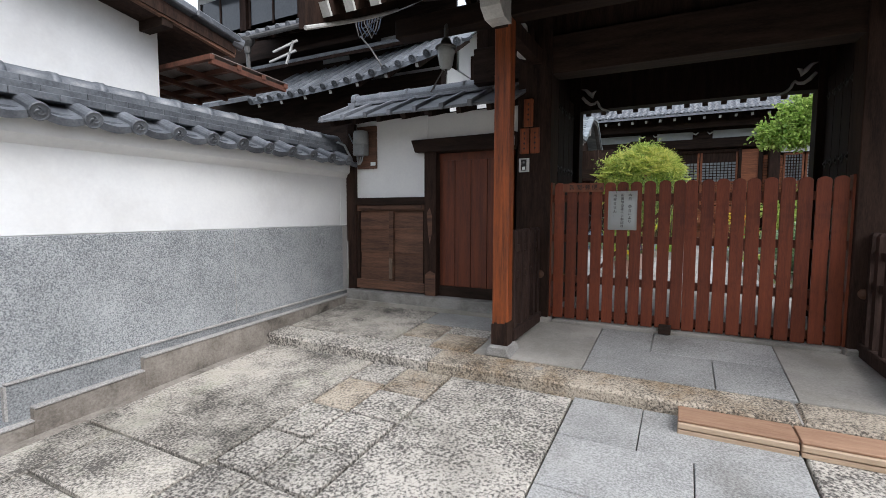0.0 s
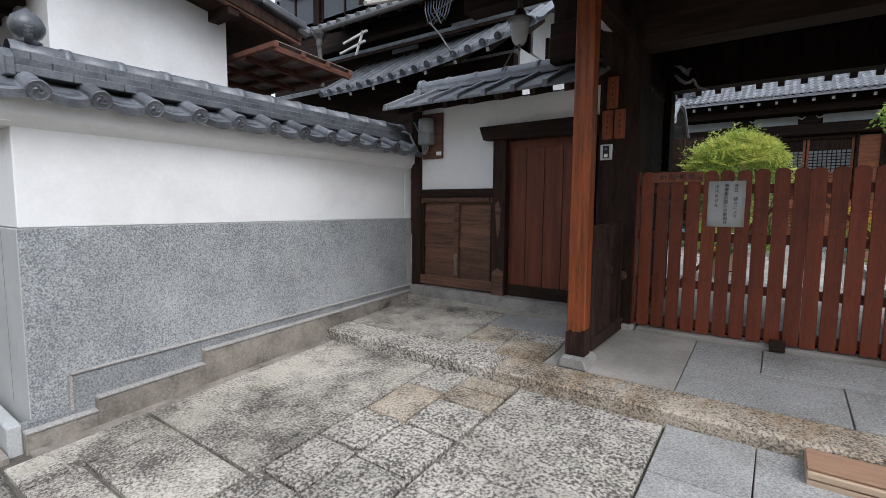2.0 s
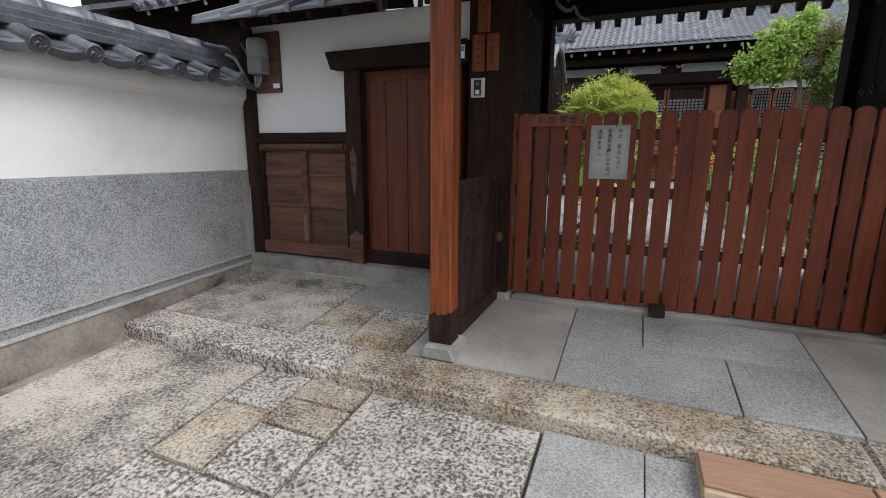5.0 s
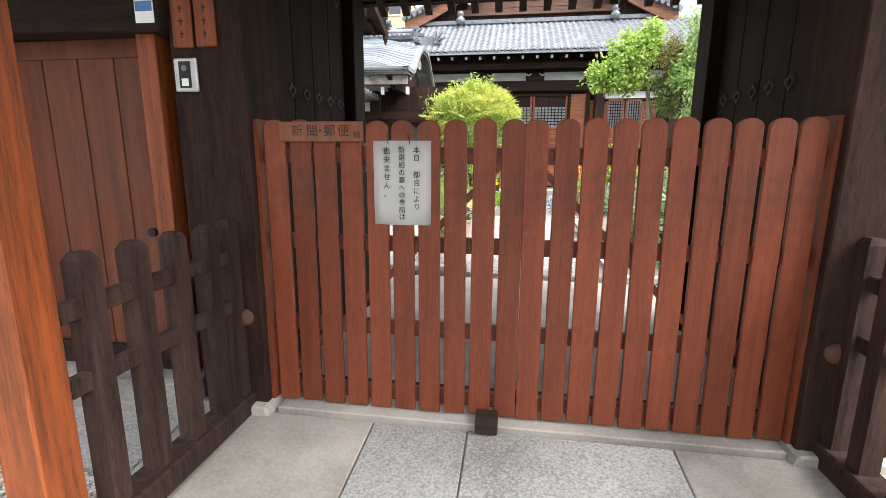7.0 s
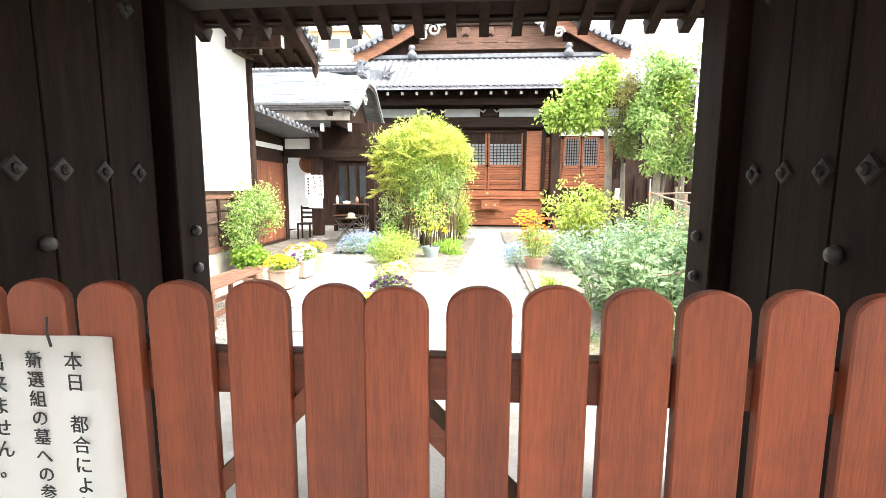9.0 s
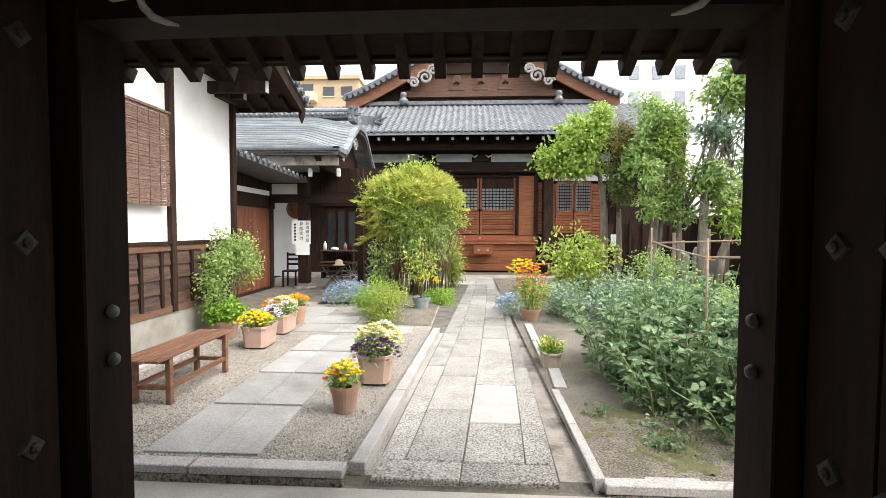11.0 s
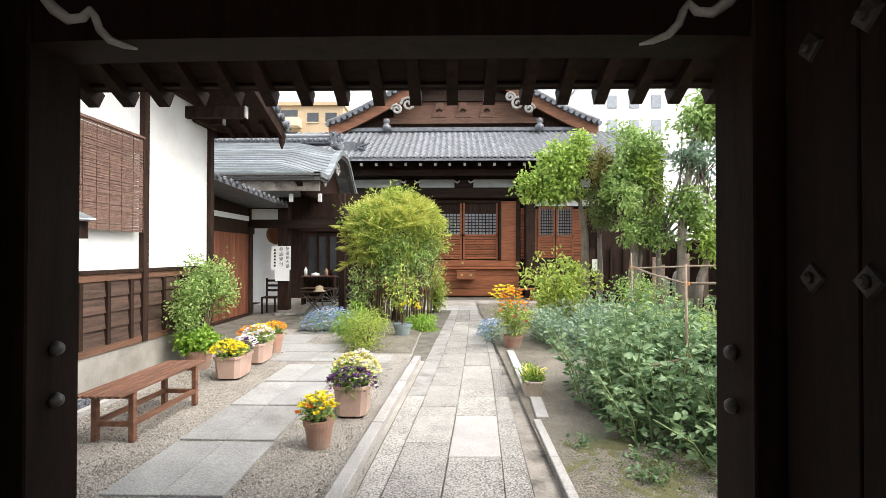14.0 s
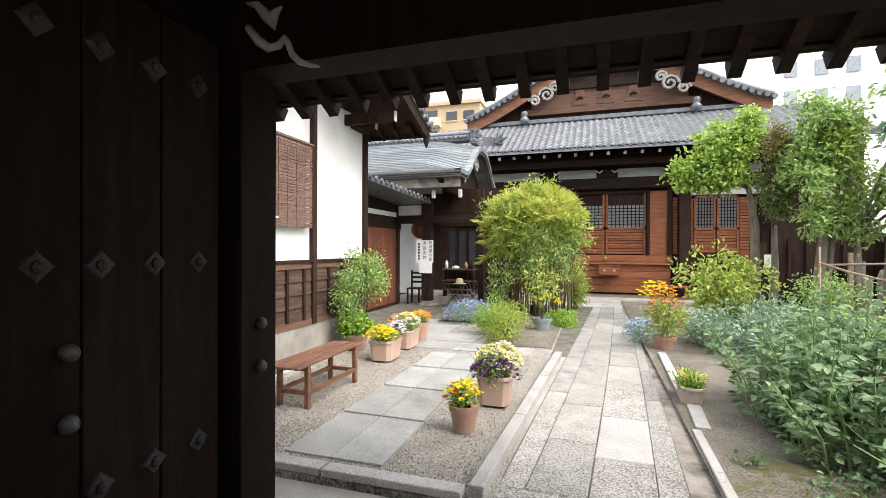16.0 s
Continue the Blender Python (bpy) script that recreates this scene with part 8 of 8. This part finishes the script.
def build_pots():
    def small(t, h):
        greens(t, 60, h + 0.06, 0.12, 0.12, 0.08, G_TREE, (0.045, 0.02))
        for dx, dy, dz in ((0, 0, 0),):
            blossoms(t, dome_points(40, 0, 0, h + 0.05, 0.16, 0.16, 0.13), 0.030, F_YELLOW, 10)
            blossoms(t, dome_points(7, -0.05, -0.07, h + 0.04, 0.10, 0.08, 0.08), 0.030, F_ORANGE, 10)
    round_pot("flower_pot", "terracotta pot of yellow and orange daisies on the gravel", -0.885, 8.32, 0.128, 0.23, planted=small)

    def big(t, h):
        greens(t, 150, h + 0.06, 0.22, 0.22, 0.14)
        blossoms(t, dome_points(190, 0.01, 0.07, h + 0.02, 0.26, 0.20, 0.25), 0.026, F_LEMON, 6)
        blossoms(t, dome_points(90, 0.06, 0.10, h + 0.05, 0.16, 0.16, 0.24), 0.024, F_WHITE, 6)
        blossoms(t, dome_points(170, 0.0, -0.10, h - 0.02, 0.25, 0.16, 0.18), 0.024, F_PURPLE, 6)
        blossoms(t, dome_points(26, 0.0, -0.13, h - 0.02, 0.22, 0.13, 0.18), 0.016, F_WHITE, 5)
    box_pot("planter", "pinkish planter overflowing with purple and yellow pansies", -0.765, 9.08, 0.335, 0.34, 0.31, big)

    def left1(t, h):
        greens(t, 110, h + 0.04, 0.2, 0.28, 0.10)
        blossoms(t, dome_points(150, -0.02, -0.08, h + 0.02, 0.22, 0.22, 0.15), 0.03, F_YELLOW, 6)
        blossoms(t, dome_points(80, 0.06, 0.20, h + 0.03, 0.15, 0.18, 0.15), 0.026, F_WHITE, 6)
        blossoms(t, dome_points(40, 0.10, 0.16, h + 0.03, 0.12, 0.15, 0.14), 0.026, F_PURPLE, 6)
    box_pot("planter", "pinkish trough of bright yellow flowers by the path", -2.60, 10.42, 0.34, 0.46, 0.30, left1)

    def left2(t, h):
        greens(t, 110, h + 0.05, 0.2, 0.28, 0.12)
        blossoms(t, dome_points(110, 0, 0, h + 0.03, 0.24, 0.3, 0.19), 0.028, F_WHITE, 6)
        blossoms(t, dome_points(80, -0.1, 0, h + 0.05, 0.2, 0.26, 0.16), 0.028, F_ORANGE, 6)
        blossoms(t, dome_points(40, 0, 0.1, h + 0.05, 0.2, 0.26, 0.18), 0.028, F_YELLOW, 6)
    box_pot("planter", "pinkish trough of white and orange flowers", -2.64, 11.25, 0.33, 0.48, 0.30, left2)

    def left3(t, h):
        greens(t, 50, h + 0.05, 0.16, 0.16, 0.1)
        blossoms(t, dome_points(70, 0, 0, h + 0.04, 0.2, 0.2, 0.14), 0.028, F_ORANGE, 6)
        blossoms(t, dome_points(40, 0, 0, h + 0.04, 0.2, 0.2, 0.14), 0.028, F_YELLOW, 6)
    round_pot("flower_pot", "terracotta pot of orange flowers", -2.66, 11.92, 0.15, 0.30, planted=left3)

    def herb(t, h):
        greens(t, 320, h + 0.11, 0.27, 0.32, 0.16, G_LIME, (0.05, 0.042))
    round_pot("flower_pot", "terracotta pot full of bright green herbs", -3.30, 10.85, 0.19, 0.26, planted=herb)

    def lemon(t, h):
        bm = bmesh.new()
        for k in range(5):
            a = k * 1.3
            tube(bm, [(0, 0, h * 0.9), (0.06 * math.cos(a), 0.06 * math.sin(a), h + 0.25), (0.2 * math.cos(a), 0.15 * math.sin(a), h + 0.6 + 0.1 * k)], [0.014, 0.010, 0.004], 5)
        part("branches", bm, CANE, t)
        p, d = clumps((0, 0, h + 0.65), (0.32, 0.28, 0.45), 55, 7, 0.05, 0.4)
        leaves("foliage", p, d, 0.075, 0.034, G_BUSH, t)
        p, d = clumps((0.12, -0.1, h + 0.33), (0.22, 0.15, 0.12), 6, 5, 0.03, 0.4)
        leaves("yellow_leaves", p, d, 0.08, 0.045, F_YELLOW, t)
    round_pot("glazed_pot", "pale blue glazed pot with a small citrus tree", -0.75, 13.35, 0.18, 0.26, mat("glaze", (0.30, 0.36, 0.36), (0.2, 0.25, 0.26), 0.25, 6, 60, 0.05), lemon)

    def succ(t, h):
        greens(t, 40, h + 0.03, 0.10, 0.2, 0.08, G_LIME, (0.07, 0.02))
        p, d = clumps((0, 0, h + 0.04), (0.1, 0.2, 0.08), 14, 6, 0.02, 0.3, 0.5)
        leaves("pale_leaves", p, d, 0.07, 0.02, F_LEMON, t)
    box_pot("planter", "narrow pale planter with small succulents on the curb", 1.10, 9.72, 0.20, 0.46, 0.21, succ, mat("pale_planter", (0.45, 0.38, 0.30), (0.36, 0.3, 0.24), 0.7, 6, 60, 0.1))

    def marigold(t, h):
        bm = bmesh.new()
        for k in range(26):
            a, r = random.uniform(0, 6.28), random.uniform(0.05, 0.34)
            tube(bm, [(0.3 * r * math.cos(a), 0.3 * r * math.sin(a), h * 0.8), (r * math.cos(a), r * math.sin(a), random.uniform(0.5, 0.95))], [0.006, 0.004], 4)
        part("stem_growth", bm, STEM, t)
        p, d = clumps((0, 0, 0.52), (0.32, 0.3, 0.30), 120, 7, 0.04, 0.3, 0.3)
        leaves("foliage", p, d, 0.07, 0.02, G_BUSH, t)
        blossoms(t, dome_points(58, 0, 0, 0.66, 0.27, 0.27, 0.24, 0.12), 0.036, F_ORANGE, 9)
        blossoms(t, dome_points(56, -0.14, 0.12, 0.80, 0.26, 0.26, 0.20, 0.10), 0.034, F_YELLOW, 9)
        blossoms(t, dome_points(8, 0.05, -0.1, 0.42, 0.26, 0.2, 0.15, 0.05), 0.03, leafmat("red_petal", (0.5, 0.03, 0.02), (0.6, 0.06, 0.03), 0.2), 7)
    round_pot("flower_pot", "terracotta pot of tall orange and yellow marigolds", 1.22, 12.35, 0.17, 0.22, planted=marigold)
    for nm, x, y, rx, ry, h, n in (("left", -2.3, 14.0, 0.62, 0.5, 0.42, 300), ("right", 0.98, 13.15, 0.34, 0.6, 0.33, 170)):
        t = thing("blue_flowers", "cushion of small sky-blue flowers at the path edge", "flowers", (x, y, COURT))
        greens(t, n, h * 0.45, rx, ry, h * 0.6, G_BLUE, (0.05, 0.018))
        blossoms(t, dome_points(int(n * 1.3), 0, 0, 0.0, rx, ry, h, 0.09), 0.024, F_BLUE, 5)
        blossoms(t, dome_points(n // 2, 0, 0, 0.03, rx, ry, h), 0.018, F_WHITE, 5)


def build_bench():
    b = thing("garden_bench", "slatted brown wooden garden bench on the gravel", "bench")
    WOODB = mat("bench_wood", (0.23, 0.11, 0.066), (0.10, 0.047, 0.029), 0.6, 4, 50, 0.2, stretch=(5, 0.5, 5), vary=0.12)
    x0, x1, y0, y1, zt = -2.835, -2.435, 8.16, 9.44, 0.69
    for k in range(6):
        x = x0 + (x1 - x0) * (k + 0.5) / 6
        bm = bmesh.new()
        box(bm, x - 0.026, x + 0.026, y0, y1, zt - 0.022, zt)
        part("slat", bm, WOODB, b, bevel=0.004)
    for y in (8.36, 9.30):
        for x in (-2.795, -2.475):
            bm = bmesh.new()
            box(bm, x - 0.024, x + 0.024, y - 0.024, y + 0.024, COURT, zt - 0.022)
            part("leg", bm, WOODB, b, bevel=0.004)
        bm = bmesh.new()
        box(bm, -2.775, -2.495, y - 0.018, y + 0.018, zt - 0.075, zt - 0.022)
        part("cross_rail", bm, WOODB, b)
        bm = bmesh.new()
        box(bm, -2.775, -2.495, y - 0.016, y + 0.016, 0.38, 0.42)
        part("stretcher", bm, WOODB, b)
    for x in (-2.795, -2.475):
        bm = bmesh.new()
        box(bm, x - 0.016, x + 0.016, 8.38, 9.28, 0.38, 0.425)
        part("stretcher", bm, WOODB, b)


def build_garden():
    build_palm_clump()
    tree("maple_tree", "young broad-leaved tree with fresh green leaves", (3.34, 15.5, COURT),
         [([(3.34, 15.5, 0.2), (3.32, 15.5, 1.2), (3.30, 15.45, 2.3), (3.15, 15.4, 3.2)], [0.12, 0.10, 0.08, 0.04])],
         [((2.75, 15.3, 4.0), (0.50, 0.45, 0.60), 62, 30, 0.10), ((2.2, 15.2, 3.45), (0.44, 0.42, 0.38), 46, 30, 0.10), ((2.85, 15.3, 3.4), (0.40, 0.42, 0.42), 36, 30, 0.10), ((3.15, 15.3, 4.3), (0.34, 0.38, 0.38), 26, 26, 0.10)], (0.092, 0.062), (G_MAPLE,))
    tree("dull_leaved_tree", "narrow small-leaved tree with brownish new growth", (3.62, 15.45, COURT),
         [([(3.62, 15.45, 0.2), (3.66, 15.45, 1.3), (3.62, 15.4, 2.3)], [0.08, 0.07, 0.05])],
         [((3.5, 15.2, 3.75), (0.34, 0.35, 0.5), 130, 10, 0.08), ((3.52, 15.1, 2.95), (0.36, 0.35, 0.55), 190, 11, 0.07)], (0.065, 0.034), (G_BROWN, G_DARKTREE), limb=0.02)
    tree("evergreen_tree", "leafy evergreen tree with drooping branches", (4.1, 14.8, COURT),
         [([(4.1, 14.8, 0.2), (4.12, 14.8, 0.9), (4.2, 14.75, 2.2), (4.3, 14.7, 3.6)], [0.14, 0.11, 0.08, 0.04]), ([(4.25, 14.9, 0.2), (4.3, 14.9, 1.0), (4.4, 14.85, 2.4)], [0.07, 0.06, 0.05])],
         [((4.3, 14.75, 4.1), (0.55, 0.5, 0.62), 74, 32, 0.11), ((3.95, 14.65, 3.3), (0.46, 0.46, 0.62), 56, 32, 0.11), ((4.6, 14.65, 3.35), (0.44, 0.46, 0.72), 58, 32, 0.11), ((4.1, 14.6, 2.3), (0.50, 0.42, 0.52), 44, 28, 0.10), ((4.7, 14.7, 2.4), (0.34, 0.36, 0.5), 20, 26, 0.10)], (0.10, 0.042), (G_TREE, G_TREE, G_MAPLE, G_TREE, G_TREE))
    tree("garden_tree", "slender tree with pale trunk by the fence", (5.03, 14.4, COURT),
         [([(5.03, 14.4, 0.2), (5.02, 14.4, 1.4), (5.06, 14.4, 2.8), (5.3, 14.4, 4.2)], [0.11, 0.10, 0.08, 0.05]), ([(4.64, 14.6, 0.2), (4.66, 14.6, 1.2), (4.62, 14.6, 2.2)], [0.075, 0.07, 0.05]), ([(5.36, 14.5, 0.2), (5.47, 14.5, 1.3), (5.75, 14.5, 2.1)], [0.10, 0.085, 0.06])],
         [((5.42, 14.35, 4.75), (0.48, 0.45, 0.5), 40, 20, 0.12), ((5.35, 14.3, 3.75), (0.45, 0.45, 0.45), 20, 20, 0.12), ((5.2, 14.3, 2.8), (0.45, 0.4, 0.4), 26, 20, 0.11), ((5.65, 14.35, 2.35), (0.42, 0.4, 0.55), 34, 20, 0.11), ((6.1, 14.3, 4.5), (0.6, 0.55, 0.6), 44, 20, 0.12), ((6.3, 14.4, 3.3), (0.6, 0.55, 0.6), 40, 20, 0.12)], (0.15, 0.055), (G_TREE, G_BLUE, G_TREE, G_MAPLE, G_TREE, G_TREE))
    bush("laurel_shrub", "rounded shrub with yellowish-green new leaves", (2.55, 14.2, 1.1), (0.72, 0.6, 0.72), 210, (0.10, 0.045), G_BUSH, spread=0.07, stems=12)
    bush("wall_shrub", "airy green shrub against the board wall", (-3.36, 11.1, 1.27), (0.26, 0.44, 0.52), 95, (0.05, 0.027), G_TREE, per=26, spread=0.085, stems=14)
    bush("feathery_shrub", "feathery light green shrub at the bed edge", (-1.22, 12.25, 0.55), (0.45, 0.42, 0.30), 170, (0.085, 0.012), G_BUSH, spread=0.06, stems=14)
    bush("feathery_shrub", "feathery light green shrub at the bed edge", (-1.5, 12.9, 0.58), (0.36, 0.36, 0.34), 110, (0.085, 0.014), G_LIME, spread=0.06, stems=10)
    bush("green_mound", "low mound of bright green leaves", (-0.42, 14.3, 0.36), (0.36, 0.42, 0.2), 130, (0.07, 0.016), G_LIME, spread=0.04, stems=4)
    bush("bamboo_shrub", "small bamboo shrub before the hall", (-0.28, 17.2, 0.9), (0.32, 0.34, 0.6), 110, (0.10, 0.024), G_BUSH, spread=0.07, stems=14)
    bush("rose_shrub", "low shrub beside the tree trunks", (3.75, 13.6, 0.9), (0.6, 0.5, 0.55), 120, (0.07, 0.03), G_TREE, spread=0.06, stems=8)
    bean_patch(1.45, 2.75, 7.95, 10.3, 120, 1.02)
    bean_patch(2.35, 4.3, 7.8, 10.7, 150, 1.12)
    bean_patch(1.95, 3.3, 7.45, 8.6, 60, 0.85)
    stems_patch("pea_patch", "dense bluish-green pea plants", 1.75, 3.8, 11.6, 14.0, 300, 0.74, (0.085, 0.036), G_BLUE, 0.14, 26)
    stems_patch("pea_patch", "dense bluish-green pea plants", 3.0, 5.2, 10.6, 13.4, 230, 0.85, (0.085, 0.036), G_TREE, 0.14, 26)
    MOSS = mat("moss", (0.165, 0.155, 0.075), (0.075, 0.082, 0.034), 0.95, 9, 120, 1.0, fine_amt=0.6, depth=0.02, vary=0.0)
    bm = bmesh.new()
    n, m = 60, 44
    spot = [[0.8 * noise.noise((i * 0.11, j * 0.13, 6.3)) + 0.75 * noise.noise((i * 0.37, j * 0.37, 2.0)) + 0.5 * noise.noise((i * 0.9, j * 0.9, 5.0)) + 0.25 - 1.5 * max(abs(i / n - 0.5), abs(j / m - 0.45)) ** 2 for i in range(n + 1)] for j in range(m + 1)]
    grid = [[bm.verts.new((1.03 + 1.75 * i / n, 7.36 + 1.2 * j / m, COURT + 0.022 + 0.035 * max(-0.5, min(0.6, spot[j][i])))) for i in range(n + 1)] for j in range(m + 1)]
    for j in range(m):
        for i in range(n):
            if max(spot[j][i], spot[j + 1][i + 1]) > -0.05:
                bm.faces.new((grid[j][i], grid[j][i + 1], grid[j + 1][i + 1], grid[j + 1][i]))
    tagged(part("moss", bm, MOSS, smooth=True), "olive green moss spreading over the garden soil", "moss", "", "stuff")
    t = thing("weeds", "low green weeds at the foot of the beans", "weeds", (1.9, 7.85, COURT))
    greens(t, 240, 0.015, 0.8, 0.36, 0.03, G_WEED, (0.022, 0.012))
    for k in range(9):
        dx, dy = random.uniform(-0.7, 0.8), random.uniform(-0.4, 0.5)
        greens(t, 7, 0.06, 0.08, 0.08, 0.06, G_FAVA, (0.045, 0.03), dx, dy)
    poles = [((2.46, 9.0, 0.2), (2.44, 8.98, 1.74), "upright pole of the trellis"), ((2.9, 11.5, 0.2), (2.88, 11.5, 1.85), "upright pole of the trellis"), ((2.9, 11.48, 1.64), (2.45, 9.02, 1.55), "bamboo rail of the trellis"), ((2.46, 9.04, 1.55), (4.8, 9.1, 1.58), "bamboo rail of the trellis"), ((2.9, 11.53, 1.62), (6.6, 11.6, 1.78), "bamboo rail of the trellis"), ((1.98, 8.72, 0.83), (2.47, 8.96, 0.87), "bamboo rail of the trellis"), ((4.8, 9.12, 0.2), (4.8, 9.12, 1.7), "upright pole of the trellis"), ((6.4, 11.62, 0.2), (6.4, 11.6, 2.0), "upright pole of the trellis")]
    tr = thing("trellis", "bamboo pole trellis tied with string over the beans", "trellis")
    for a, b, lab in poles:
        bm = bmesh.new()
        m = Vector(a).lerp(Vector(b), 0.5) + Vector((0, 0, -0.015))
        tube(bm, [a, m, b], [0.014, 0.013, 0.010], 7)
        part("pole", bm, POLE, tr, smooth=True)
    for p in ((2.455, 9.0, 1.55), (2.89, 11.5, 1.63), (2.455, 8.97, 0.86)):
        bm = bmesh.new()
        ring = [(p[0] + 0.024 * math.cos(a), p[1] + 0.024 * math.sin(a), p[2] + 0.02 * math.sin(a * 0.5)) for a in (k * 0.6 for k in range(24))]
        tube(bm, ring, 0.005, 4)
        part("string", bm, F_ORANGE, tr, "orange binding string")
    # grave markers and posts by the fence
    for k in range(7):
        s = thing("wooden_post", "weathered grey wooden post by the fence", "post", (5.4 + 0.22 * k, 16.6 + 0.25 * (k % 3), COURT))
        bm = bmesh.new()
        h = (1.5, 1.9, 1.3, 1.75, 1.1, 1.6, 1.35)[k]
        hexa(bm, [(-0.05, -0.03, -0.05), (0.05, -0.03, -0.05), (0.05, 0.03, -0.05), (-0.05, 0.03, -0.05)], [(-0.045, -0.025, h), (0.045, -0.025, h), (0.045, 0.025, h), (-0.045, 0.025, h)])
        part("post", bm, POLE, s, bevel=0.006)
    for k, (x, h, w) in enumerate(((5.9, 1.0, 0.16), (6.35, 1.15, 0.2), (6.7, 0.8, 0.15), (5.5, 0.7, 0.13))):
        s = thing("stone_marker", "pale upright stone marker by the fence", "stone", (x, 17.2, COURT))
        bm = bmesh.new()
        extrude(bm, [(-w, -0.05), (w, -0.05), (w * 0.95, h * 0.9), (w * 0.5, h), (-w * 0.7, h * 0.97), (-w * 0.96, h * 0.85)], "y", -0.06, 0.06)
        part("stone", bm, STONE, s, bevel=0.02)
    n = thing("white_label", "small white notice on a stake", "sign", (3.9, 16.5, COURT))
    bm = bmesh.new()
    box(bm, -0.12, 0.12, -0.01, 0.01, 1.15, 1.45)
    part("plate", bm, PAPER, n)
    bm = bmesh.new()
    tube(bm, [(0, 0.02, -0.05), (0, 0.02, 1.3)], 0.015, 6)
    part("stake", bm, POLE, n)
    f = thing("old_fence", "grey rail fence behind the garden", "fence")
    for k in range(12):
        x = 4.3 + 0.4 * k
        bm = bmesh.new()
        box(bm, x - 0.03, x + 0.03, 18.97, 19.03, 0.1, 2.1)
        part("post", bm, DARK, f)
    for k in range(20):
        bm = bmesh.new()
        box(bm, 4.2 + 0.25 * k, 4.2 + 0.25 * k + 0.24, 19.03, 19.05, 0.3, 2.0)
        part("board", bm, DARK, f)

# ---- build ----
build_ground()
build_boundary_wall()
build_side_bay()
build_gate()
build_meter()
build_picket_gate()
build_rail_fence(-1)
build_rail_fence(1)
build_notices()
build_timber_steps()
build_hanging_lamp()
build_pebbles()
scatter_gravel()
bead = bmesh.new()
lathe(bead, [(0.02, -0.05), (0.055, -0.03), (0.055, 0.03), (0.02, 0.05)], 8)
BEAD = mesh_of(bead, TILE, True)
build_neighbour()
build_residence()
build_porch()
build_hall()
build_far()
build_bench()
build_pots()
build_garden()
